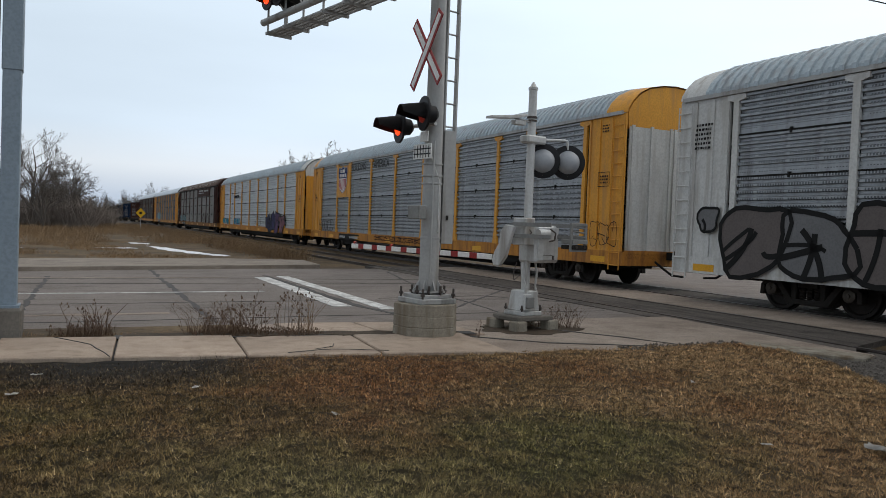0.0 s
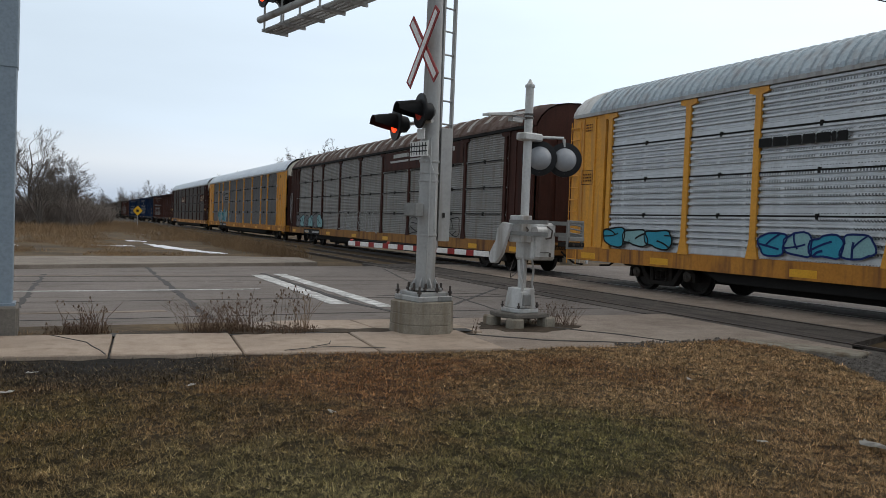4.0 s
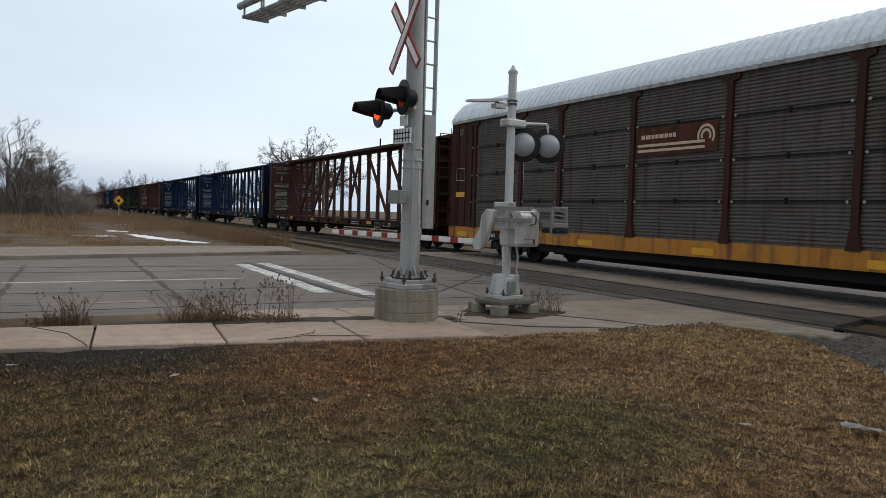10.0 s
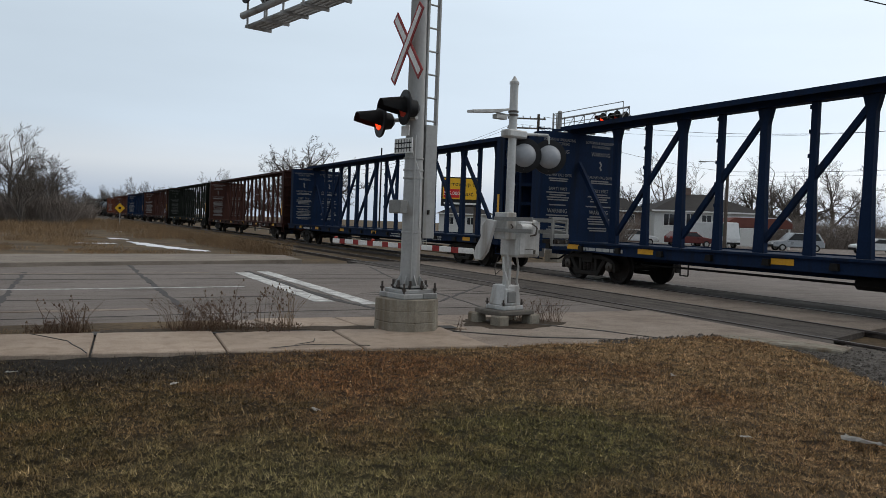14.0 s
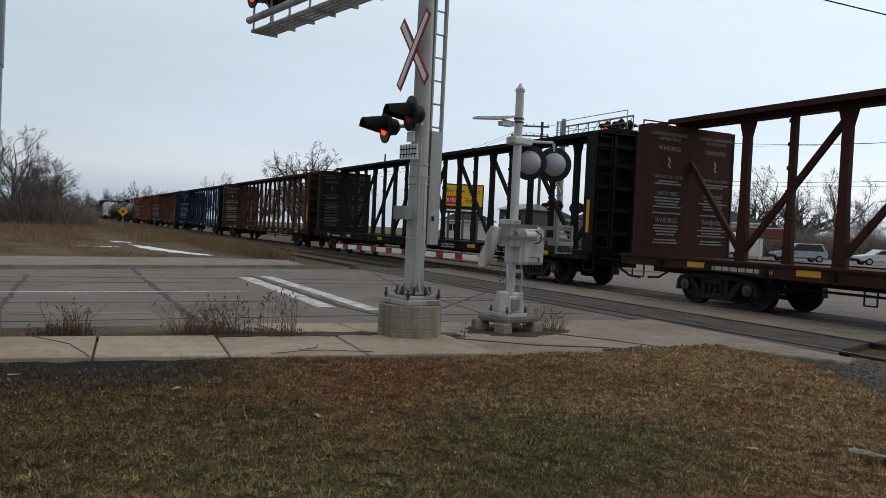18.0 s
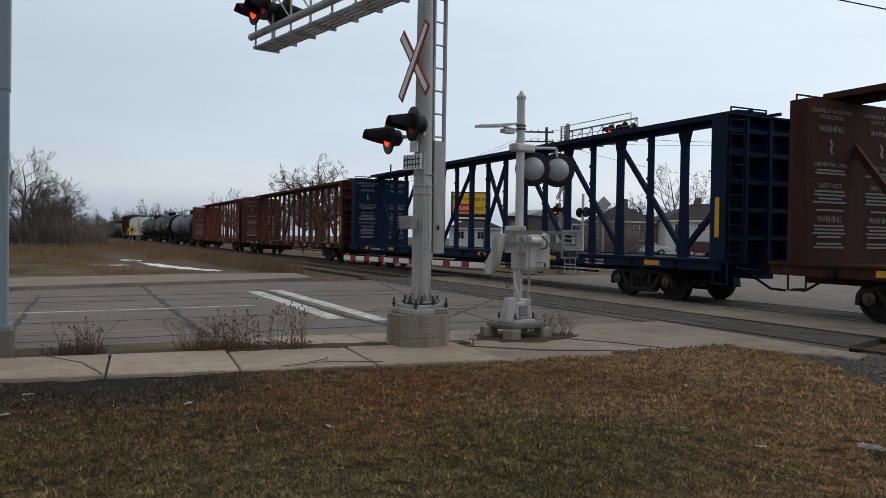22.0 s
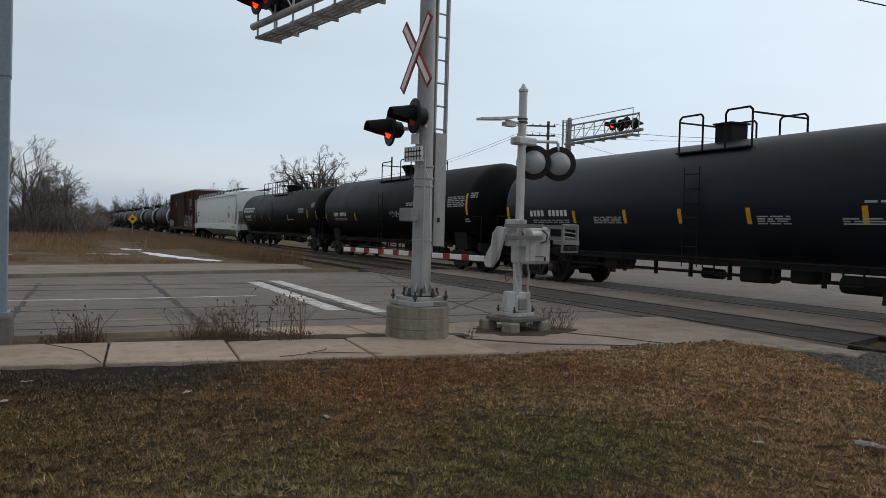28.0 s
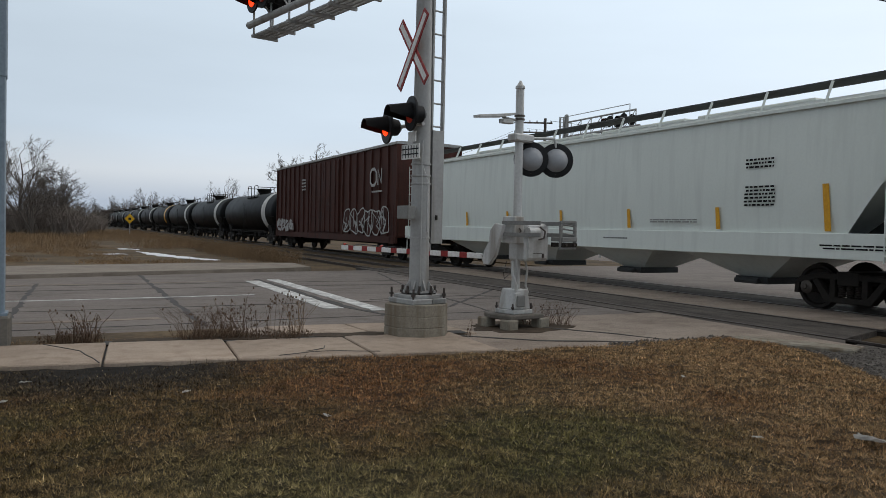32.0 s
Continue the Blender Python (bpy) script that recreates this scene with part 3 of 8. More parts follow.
    def ribbed(x0, x1):
        rows, x = [], x0
        while x < x1 - 0.01:
            for q, h in ((0.0, 0.0), (0.46, 0.0), (0.54, rib), (0.94, rib)):
                if x + q * step <= x1:
                    rows.append([(x + q * step, y * (1 + h * 0.55), z + h * 0.8) for y, z in arch])
            x += step
        rows.append([(x1, y, z) for y, z in arch])
        return sheet(B(), rows)

    part("roof", ribbed(-11.9, 11.95) if plain_cap else ribbed(-12.75, 12.75), roof_mat, car)
    for e in (-1, 1):
        if plain_cap:
            part("roof_cap", ribbed(*((11.95, 13.55 + more) if e > 0 else (-13.5 - more, -11.9))), roof_mat, car)
            continue
        rows = [[(e * x, y * q, 4.45 + (z - 4.45) * q) for y, z in ROOF] for x, q in ((12.75, 1.0), (13.05, 1.0), (13.3 + more, 0.985), (13.55 + more, 0.96))]
        part("roof_cap", sheet(B(), rows), cap_mat, car, "", True)
    for s in (-1, 1):
        bm = B()
        box(bm, -13.4 - more, 13.4 + more, min(s * 1.46, s * 1.58), max(s * 1.46, s * 1.58), 4.40, 4.49)
        part("eave", bm, M["under"] if spaced else M["galv"], car)
    add_trucks(car, 10.3)
    add_couplers(car, hl + 0.05)
    return car


def centerbeam(label, paint, shift):
    car = car_root("centerbeam_flatcar", 24.6, label, "rail car", shift)
    hl = 11.66
    for s in (-1, 1):
        bm = B()
        out = [(-hl, 0.98), (-hl, 0.78), (-8.3, 0.78), (-7.5, 0.74), (7.5, 0.74), (8.3, 0.78), (hl, 0.78), (hl, 0.98)]
        prism(bm, out, 1, s * 1.28, s * 1.36)
        box(bm, -hl, hl, min(s * 1.28, s * 1.42), max(s * 1.28, s * 1.42), 0.98, 1.03)
        part("side_sill", bm, paint, car)
    bm = B()
    box(bm, -hl, hl, -1.28, 1.28, 0.93, 1.0)
    box(bm, -hl, hl, -0.3, 0.3, 0.6, 0.93)
    for i in range(18):
        x = -10.5 + i * 21 / 17
        box(bm, x - 0.06, x + 0.06, -1.28, 1.28, 0.78, 0.93)
    part("deck", bm, paint, car)
    xs = [0.615 + 1.226 * i for i in range(8)]
    bm = B()
    prism(bm, [(-0.12, 1.0), (0.12, 1.0), (0.072, 2.4), (0.072, 4.18), (-0.072, 4.18), (-0.072, 2.4)], 1, -0.055, 0.055)
    for q in (1.8, 2.3, 2.8, 3.3, 3.8):
        box(bm, 0.07, 0.095, -0.075, -0.02, q, q + 0.08)
        box(bm, -0.095, -0.07, -0.075, -0.02, q + 0.2, q + 0.28)
    light = finish(bm, "post", paint)
    bm = B()
    prism(bm, [(-0.15, 1.0), (0.15, 1.0), (0.095, 2.4), (0.095, 3.8), (0.2, 4.18), (-0.2, 4.18), (-0.095, 3.8), (-0.095, 2.4)], 1, -0.065, 0.065)
    heavy = finish(bm, "post", paint)
    for i, x in enumerate(xs):
        for e in (-1, 1):
            part("post", heavy if i % 2 else light, None, car).location.x = e * x
    def brace(xa, za, xb, zb):
        bm = B()
        d = Vector((xb - xa, 0, zb - za)).normalized()
        nrm = Vector((-d.z, 0, d.x)) * 0.065
        a, b = Vector((xa, 0, za)), Vector((xb, 0, zb))
        prism(bm, [((a + nrm).x, (a + nrm).z), ((b + nrm).x, (b + nrm).z), ((b - nrm).x, (b - nrm).z), ((a - nrm).x, (a - nrm).z)], 1, -0.045, 0.045)
        part("brace", bm, paint, car)
    for e in (-1, 1):
        for k in (1, 3, 5):
            brace(e * xs[k], 4.0, e * xs[k + 2], 1.15)
        brace(11.4 if e > 0 else -10.9, 3.3, e * xs[7], 1.15)
        brace(-e * 0.615, 1.9, e * 0.615, 4.0)
    chord = part("top_chord", box(B(), -hl + 0.35, hl - 0.35, -0.14, 0.14, 4.14, 4.30), paint, car)
    part("top_plate", box(B(), -hl + 0.4, hl - 0.4, -0.46, 0.46, 4.30, 4.35), paint, chord)
    for y in (-0.44, 0.44):
        part("chord_lip", box(B(), -hl, hl, y - 0.02, y + 0.02, 4.23, 4.30), paint, chord)
    for e in (-1, 1):
        bm = B()
        q = 11.44 if e > 0 else -10.86  # the bulkhead inner face
        prism(bm, [(-1.36, 1.0), (1.36, 1.0), (1.36, 4.08), (1.3, 4.14), (-1.3, 4.14), (-1.36, 4.08)], 0, q + e * 0.00, q + e * 0.10)
        bulk = part("bulkhead", bm, paint, car)
        for y in (-1.37, 1.37):
            part("flange", box(B(), min(q + e * -0.02, q + e * 0.40), max(q + e * -0.02, q + e * 0.40), y - 0.02, y + 0.02, 1.0, 4.13), paint, bulk)
        part("flange", box(B(), min(q + e * 0.10, q + e * 0.40), max(q + e * 0.10, q + e * 0.40), -1.35, 1.35, 4.1, 4.14), paint, bulk)
        for y in (-0.72, 0.0, 0.72):
            part("stiffener", box(B(), min(q + e * 0.10, q + e * 0.36), max(q + e * 0.10, q + e * 0.36), y - 0.045, y + 0.045, 1.0, 4.1), paint, bulk)
        for z in (1.5, 2.1, 2.7, 3.3, 3.8):
            part("rib", box(B(), min(q + e * 0.10, q + e * 0.32), max(q + e * 0.10, q + e * 0.32), -1.35, 1.35, z - 0.05, z + 0.05), paint, bulk)
        part("end_ladder", ladder_mesh(1.0, 4.0, 0.4), paint, bulk).matrix_basis = pose(q + e * 0.42, -1.1, 0, 0, 0, 90)
        bm = B()
        chain(bm, [(q + e * 0.37, -1.25, 4.14), (q + e * 0.37, -1.25, 4.26), (q + e * 0.37, -0.2, 4.26), (q + e * 0.37, -0.2, 4.14)], 0.018)
        part("top_grab", bm, paint, bulk)
        # brake rigging, cut lever and steps under the end
        bm = B()
        chain(bm, [(q + e * 0.42, -1.32, 0.98), (q + e * 0.42, -1.32, 0.5), (q + e * 0.02, -1.32, 0.5), (q + e * 0.02, -1.32, 0.98)], 0.02)
        chain(bm, [(q + e * 0.54, -1.2, 0.86), (q + e * 0.54, -0.5, 0.8), (q + e * 0.67, -0.3, 0.84)], 0.018)
        part("end_step", bm, paint, bulk)
    # strap anchors and winch gear along the sill
    for i in range(15):
        x = -10.3 + i * 20.6 / 14
        part("winch", prism(B(), [(x - 0.09, 0.8), (x + 0.09, 0.8), (x + 0.07, 0.93), (x - 0.07, 0.93)], 1, -1.43, -1.36), M["under"], car)
    add_trucks(car, 8.9)
    add_couplers(car, hl + 0.05)
    return car


def tank_car(pitch, label, shell, band=None, platform=True, r=1.41, zc=2.23, shift=0.6, mid=0.0, reach=1.6, square=False):
    car = car_root("tank_car", pitch, label, "rail car", shift)
    hl = pitch / 2 - 0.42
    prof = [(-hl, 0.05), (-hl + 0.03, 0.5), (-hl + 0.16, 0.95), (-hl + 0.36, 1.25), (-hl + 0.62, 1.43), (-hl + 0.9, 1.5)]
    prof = [(x, q * r / 1.5) for x, q in prof]
    prof = prof + [(0, r)] + [(-x, q) for x, q in prof[::-1]]
    bm = lathe(B(), prof, 0, (0, 0, zc), 40)
    part("tank", bm, shell, car, "", True)
    if band:
        bm = lathe(B(), [(0.0, r + 0.004), (0.01, r + 0.012), (1.0, r + 0.012), (1.01, r + 0.004)], 0, (0, 0, zc), 40)
        part("band", bm, band, car, "pale painted band", True).location.x = hl - 3.4
    for e in (-1, 1):
        x = e * (hl - 1.9)
        part("saddle", prism(B(), [(-1.1, 0.78), (1.1, 0.78), (1.2, 1.35), (0.6, 1.0), (-0.6, 1.0), (-1.2, 1.35)], 0, x - 0.45, x + 0.45), M["under"], car)
        part("end_sill", box(B(), e * (hl - 0.1) - 0.12, e * (hl - 0.1) + 0.12, -1.4, 1.4, 0.75, 1.0), M["under"], car)
        part("stub_sill", box(B(), min(e * (hl - 3.0), e * (hl + 0.1)), max(e * (hl - 3.0), e * (hl + 0.1)), -0.3, 0.3, 0.62, 0.98), M["under"], car)
    bm = B()
    for y in (-1.36, 1.36):
        chain(bm, [(-hl + 0.1, y, 1.05), (-hl + 0.1, y, 1.9), (-hl + 1.2, y, 1.9)], 0.02)
        chain(bm, [(hl - 0.1, y, 1.05), (hl - 0.1, y, 1.9), (hl - 1.2, y, 1.9)], 0.02)
        rod(bm, (-hl + 2.6, y, 0.95), (hl - 2.6, y, 0.95), 0.022)
        for i in range(4):
            x = (-hl + 3.4) + i * (2 * hl - 6.8) / 3
            chain(bm, [(x - 0.2, y, 0.95), (x - 0.2, y, 0.6), (x + 0.2, y, 0.6), (x + 0.2, y, 0.95)], 0.02)
    part("grab_rail", bm, M["under"], car)
    bm = B()
    box(bm, -0.5, 0.5, -0.2, 0.2, 0.75, 1.0)
    rod(bm, (-0.3, 0, 0.55), (0.3, 0, 0.55), 0.12)
    part("outlet", bm, M["under"], car)
    if platform:
        top = zc + r
        if square:
            hatch = part("manway", box(B(), mid - 0.55, mid - 0.05, -0.28, 0.28, top - 0.06, top + 0.38), M["under"], car, "square black valve housing", False, 0.03)
            part("lid", box(B(), mid - 0.58, mid - 0.02, -0.31, 0.31, top + 0.38, top + 0.42), M["under"], hatch)
        else:
            bm = lathe(B(), [(0, 0.36), (0.12, 0.38), (0.34, 0.5), (0.38, 0.54), (0.44, 0.54), (0.47, 0.4)], 2, (mid, 0, top - 0.06), 20)
            part("manway", bm, M["under"], car, "", True)
        plat = part("platform", box(B(), mid - reach, mid + reach, -0.97, -0.53, top - 0.3, top - 0.27), M["under"], car, "dark steel top platform")
        part("platform_board", box(B(), mid - reach, mid + reach, 0.53, 0.97, top - 0.3, top - 0.27), M["under"], plat)
        for y in (-0.85, 0.85):
            for e in (-1, 1):
                part("railing", chain(B(), [(mid + e * reach, y, top - 0.32), (mid + e * reach, y, top + 0.5), (mid + e * (reach - 0.08), y, top + 0.57), (mid + e * (reach * 0.375), y, top + 0.57), (mid + e * (reach * 0.3125), y, top + 0.5), (mid + e * (reach * 0.3125), y, top - 0.27)], 0.024), M["under"], plat)
        for x in (-reach, reach):
            part("end_rail", rod(B(), (mid + x, -0.85, top + 0.45), (mid + x, 0.85, top + 0.45), 0.022), M["under"], plat)
        lad = part("ladder", ladder_mesh(0, 2.2, 0.45), M["under"], car)
        lad.matrix_basis = pose(mid, -r - 0.05, 0.75, 0, 0, 0)
    # brake gear and pipes under the tank
    for x, w, z in ((2.1, 0.3, 0.5), (3.3, 0.25, 0.56), (-2.4, 0.28, 0.54)):
        part("brake_gear", box(B(), x - w, x + w, -1.15, -0.55, z, 0.84), M["under"], car, "", False, 0.04)
    part("brake_cylinder", rod(B(), (4.0, -0.8, 0.6), (5.0, -0.8, 0.6), 0.17, n=12), M["under"], car, "", True)
    part("brake_pipe", rod(B(), (-hl + 3.2, -0.95, 0.62), (hl - 3.2, -0.95, 0.62), 0.035), M["under"], car)
    part("side_channel", box(B(), -hl + 2.4, hl - 2.4, -1.3, -1.22, 0.82, 0.92), M["under"], car)
    x = -hl + 3.6
    while x < hl - 3.4:
        part("pipe_hanger", box(B(), x - 0.03, x + 0.03, -1.0, -0.92, 0.5, 0.86), M["under"], car)
        x += 1.15
    add_trucks(car, hl - 1.9)
    add_couplers(car, hl + 0.1)
    return car


def covered_hopper(pitch, label, paint, dark, shift=0.66, half=None):
    car = car_root("covered_hopper", pitch, label, "rail car", shift)
    hl = half or pitch / 2 - 0.45
    e1 = hl - 0.72
    # smooth sides whose lower corners are cut away over the trucks, under a sloped roof
    cut = [(-e1, 3.75), (-e1, 2.46), (-e1 + 0.14, 2.44), (-e1 + 0.9, 1.42), (e1 - 0.9, 1.42), (e1 - 0.14, 2.44), (e1, 2.46), (e1, 3.75)]
    rows = []
    for k, y in ((0, 1.50), (1, 1.545), (2, 1.555), (3, 1.55), (4, 1.53), (5, 1.5)):
        z = 1.42 + (3.75 - 1.42) * k / 5
        reach = e1 if z > 2.46 else e1 - 0.14 - (2.44 - z) * 0.76 / 1.02
        rows.append((y, z, reach))
    for s in (-1, 1):
        bm = sheet(B(), [[(-x, s * y, z), (x, s * y, z)] for y, z, x in rows])
        part("body_side", bm, paint, car, "", True)
        part("side_sill", box(B(), -hl, hl, min(s * 1.5, s * 1.6), max(s * 1.5, s * 1.6), 0.99, 1.45), paint, car, "", False, 0.01)
        part("roof_lip", box(B(), -e1, e1, min(s * 1.49, s * 1.57), max(s * 1.49, s * 1.57), 3.74, 3.8), paint, car)
    bm = B()
    prism(bm, [(-1.5, 3.76), (-1.45, 3.83), (-0.9, 4.0), (-0.5, 4.08), (0, 4.11), (0.5, 4.08), (0.9, 4.0), (1.45, 3.83), (1.5, 3.76)], 0, -e1, e1)
    part("roof", bm, paint, car)
    bm = B()
    for x in (-5.4, -1.8, 1.8, 5.4):
        box(bm, x - 1.6, x + 1.6, -0.28, 0.28, 4.08, 4.19)
    part("hatch", bm, paint, car, "", False, 0.02)
    low = hl - 2.9
    bm = prism(B(), [(-low, 1.1), (low, 1.1), (e1 - 0.06, 2.46), (e1 - 0.06, 3.8), (-e1 + 0.06, 3.8), (-e1 + 0.06, 2.46)], 1, -1.46, 1.46)
    part("slope_sheet", bm, paint, car)
    for e in (-1, 1):
        part("end_wall", box(B(), min(e * (e1 - 0.05), e * e1), max(e * (e1 - 0.05), e * e1), -1.5, 1.5, 2.46, 3.76), paint, car)
        part("end_sill", box(B(), e * (hl - 0.12) - 0.12, e * (hl - 0.12) + 0.12, -1.49, 1.49, 0.95, 1.42), paint, car)
        part("end_deck", box(B(), min(e * (hl - 2.4), e * (hl - 0.25)), max(e * (hl - 2.4), e * (hl - 0.25)), -1.48, 1.48, 1.36, 1.4), dark, car)
        part("end_web", prism(B(), [(e * (hl - 2.3), 1.41), (e * (e1 - 0.1), 2.44), (e * (e1 - 0.1), 1.41)], 1, -0.06, 0.06), dark, car)
        for y in (-1.42, 1.42):
            part("end_post", box(B(), e * (e1 - 0.06) - 0.05, e * (e1 - 0.06) + 0.05, y - 0.05, y + 0.05, 1.42, 2.46), paint, car)
        for s in (-1, 1):
            lad = part("ladder", ladder_mesh(0.95, 3.75, 0.45), paint, car)
            lad.location = (e * (e1 + 0.1), s * 1.62, 0)
        lad = part("ladder", ladder_mesh(1.4, 3.8, 0.45), paint, car)
        lad.matrix_basis = pose(e * (e1 + 0.12), -1.15, 0, 0, 0, 90)
        bm = chain(B(), [(e * (hl - 0.5), -1.52, 0.99), (e * (hl - 0.5), -1.52, 0.5), (e * (hl - 0.05), -1.52, 0.5), (e * (hl - 0.05), -1.52, 0.99)], 0.02)
        part("step", bm, paint, car)
    for y in (-0.92, 0.92):
        board = part("running_board", box(B(), -e1 - 0.2, e1 + 0.2, y - 0.28, y + 0.28, 4.23, 4.27), dark, car, "dark grating running board")
        x = -e1 + 0.3
        while x < e1:
            q = 0.34 if y > 0 else -0.34
            part("board_bracket", chain(B(), [(x, y + q * 1.5, 3.83), (x, y + q, 4.23)], 0.035, 4), paint, board)
            x += 1.45
    bm = B()
    for x in (-5.85, -1.95, 1.95, 5.85):
        a = [(x - 1.8, -1.38, 1.15), (x + 1.8, -1.38, 1.15), (x + 1.8, 1.38, 1.15), (x - 1.8, 1.38, 1.15)]
        c = [(x - 0.38, -0.5, 0.5), (x + 0.38, -0.5, 0.5), (x + 0.38, 0.5, 0.5), (x - 0.38, 0.5, 0.5)]
        bm = sheet(B(), [a + a[:1], c + c[:1]])
        chute = part("hopper_chute", bm, paint, car)
        part("chute_gate", box(B(), x - 0.42, x + 0.42, -0.62, 0.62, 0.36, 0.5), dark, chute)
        part("gate_shaft", rod(B(), (x - 0.3, -0.75, 0.42), (x + 0.3, -0.75, 0.42), 0.06, n=10), dark, chute)
    add_trucks(car, hl - 1.85)
    add_couplers(car, hl)
    return car


def boxcar(pitch, label, paint, top_z=4.97):
    car = car_root("boxcar", pitch, label, "rail car", 0.66)
    hl = pitch / 2 - 0.5
    bm = box(B(), -hl, hl, -1.42, 1.42, 0.95, top_z - 0.1)
    part("body", bm, paint, car, "", False, 0.03)
    for s in (-1, 1):
        x = -hl + 0.1
        rib = finish(box(B(), -0.05, 0.05, min(s * 1.42, s * 1.5), max(s * 1.42, s * 1.5), 1.0, top_z - 0.2), "side_rib", paint)
        while x < hl:
            if abs(x) > 2.5:
                part("side_rib", rib, None, car).location.x = x
            x += 0.95
        for d in (-1.2, 1.2):
            bm = box(B(), d - 1.18, d + 1.18, min(s * 1.43, s * 1.52), max(s * 1.43, s * 1.52), 1.1, top_z - 0.3)
            for q in (-0.8, 0.0, 0.8):
                rod(bm, (d + q, s * 1.55, 1.1), (d + q, s * 1.55, top_z - 0.3), 0.025)
            part("sliding_door", bm, paint, car)
        bm = box(B(), -hl, hl, min(s * 1.4, s * 1.5), max(s * 1.4, s * 1.5), 0.72, 1.0)
        part("side_sill", bm, paint, car)
        for e in (-1, 1):
            lad = part("ladder", ladder_mesh(0.6, 2.3, 0.45), paint, car)
            lad.location = (e * (hl - 0.35), s * 1.53, 0)
    bm = B()
    prism(bm, [(-1.5, top_z - 0.16), (-1.5, top_z - 0.06), (0, top_z), (1.5, top_z - 0.06), (1.5, top_z - 0.16)], 0, -hl - 0.05, hl + 0.05)
    part("roof", bm, M["galv"], car)
    bm = box(B(), -hl, hl, -0.4, 0.4, 0.6, 0.95)
    part("underframe", bm, M["under"], car)
    add_trucks(car, hl - 1.9)
    add_couplers(car, hl)
    return car

# paints of the rolling stock
P = {}
P["galv_sheet"] = perforated("galvanised_rack_sheet", (0.244, 0.259, 0.276), (0.4, 0.416, 0.435), (0.0501, 0.0532, 0.0588), 0.42, 0.5, (0.215, 0.217, 0.224))
P["old_sheet"] = surf("weathered_rack_sheet", (0.215, 0.208, 0.2), (0.372, 0.365, 0.351), 0.8, 0.7, 0.1, 0.05, 12, (0.215, 0.179, 0.151), 0.5, 0.25)
P["brown_sheet"] = surf("sooty_rack_sheet", (0.096, 0.0816, 0.0719), (0.156, 0.138, 0.126), 0.8, 0.75, 0.05, 0.05, 12, (0.078, 0.0618, 0.0552), 0.5, 0.2)
P["dull_sheet"] = surf("sooty_grey_rack_sheet", (0.134, 0.13, 0.129), (0.236, 0.232, 0.232), 0.8, 0.75, 0.1, 0.05, 12, (0.118, 0.107, 0.102), 0.5, 0.2)
P["pale_sheet"] = perforated("pale_rack_sheet", (0.462, 0.484, 0.501), (0.66, 0.682, 0.699), (0.066, 0.0682, 0.0726), 0.42, 0.4, (0.484, 0.495, 0.501))
P["sill_rust"] = surf("rust_stained_sill", (0.20, 0.09, 0.03), (0.36, 0.18, 0.05), 1.6, 0.75, 0, 0.1, 20, (0.10, 0.045, 0.025))
P["yellow"] = surf("rail_yellow", (0.598, 0.27, 0.0345), (0.713, 0.339, 0.0483), 1.2, 0.55, 0, 0.08, 20, (0.437, 0.218, 0.069))
P["sill_yellow"] = surf("rusty_yellow_sill", (0.38, 0.153, 0.0238), (0.513, 0.225, 0.038), 1.5, 0.65, 0, 0.1, 20, (0.152, 0.0675, 0.0285))
P["brown"] = surf("mineral_brown", (0.042, 0.018, 0.014), (0.068, 0.028, 0.021), 1.4, 0.7, 0, 0.1, 20, (0.03, 0.016, 0.013), 0.5, 0.1)
P["rust"] = surf("rusty_brown", (0.07, 0.026, 0.018), (0.11, 0.043, 0.029), 1.4, 0.75, 0, 0.1, 20, (0.045, 0.02, 0.015), 0.5, 0.1)
P["orange_rust"] = surf("red_oxide", (0.12, 0.037, 0.022), (0.17, 0.057, 0.034), 1.4, 0.75, 0, 0.1, 20, (0.075, 0.03, 0.02), 0.5, 0.1)
P["blue"] = surf("dark_blue_paint", (0.005, 0.014, 0.038), (0.010, 0.024, 0.062), 1.6, 0.75, 0, 0.04, 20, (0.010, 0.014, 0.024), 0.5, 0.1)
P["green"] = surf("dark_green_paint", (0.009, 0.011, 0.009), (0.016, 0.019, 0.015), 1.6, 0.75, 0, 0.06, 20, (0.02, 0.021, 0.018), 0.5, 0.08)
P["white"] = surf("dirty_white_paint", (0.50, 0.50, 0.49), (0.62, 0.62, 0.60), 1.5, 0.6, 0, 0.05, 20, (0.38, 0.36, 0.33))
P["roof"] = surf("roof_sheet", (0.30, 0.36, 0.40), (0.42, 0.48, 0.52), 0.7, 0.5, 0.2, 0.05, 20, (0.30, 0.31, 0.32))
P["roof_white"] = surf("white_roof_sheet", (0.598, 0.657, 0.717), (0.739, 0.792, 0.846), 0.7, 0.5, 0.05, 0.05, 20, (0.608, 0.644, 0.683), 0.5, 0.25, 0, 0.06)
P["roof_brown"] = surf("brown_roof_sheet", (0.075, 0.045, 0.036), (0.13, 0.085, 0.07), 0.9, 0.75, 0, 0.1, 20, (0.16, 0.13, 0.11))
P["tank"] = surf("black_tank_paint", (0.0018, 0.002, 0.0026), (0.0036, 0.004, 0.005), 1.0, 0.5, 0, 0.02, 25, (0.004, 0.004, 0.0042), 0.5, 0.09, 0, 0.1)
P["tank_grey"] = surf("dusty_black_tank", (0.006, 0.009, 0.016), (0.011, 0.016, 0.026), 1.0, 0.45, 0, 0.02, 25, (0.010, 0.012, 0.017), 0.5, 0.2, 0, 0.15)
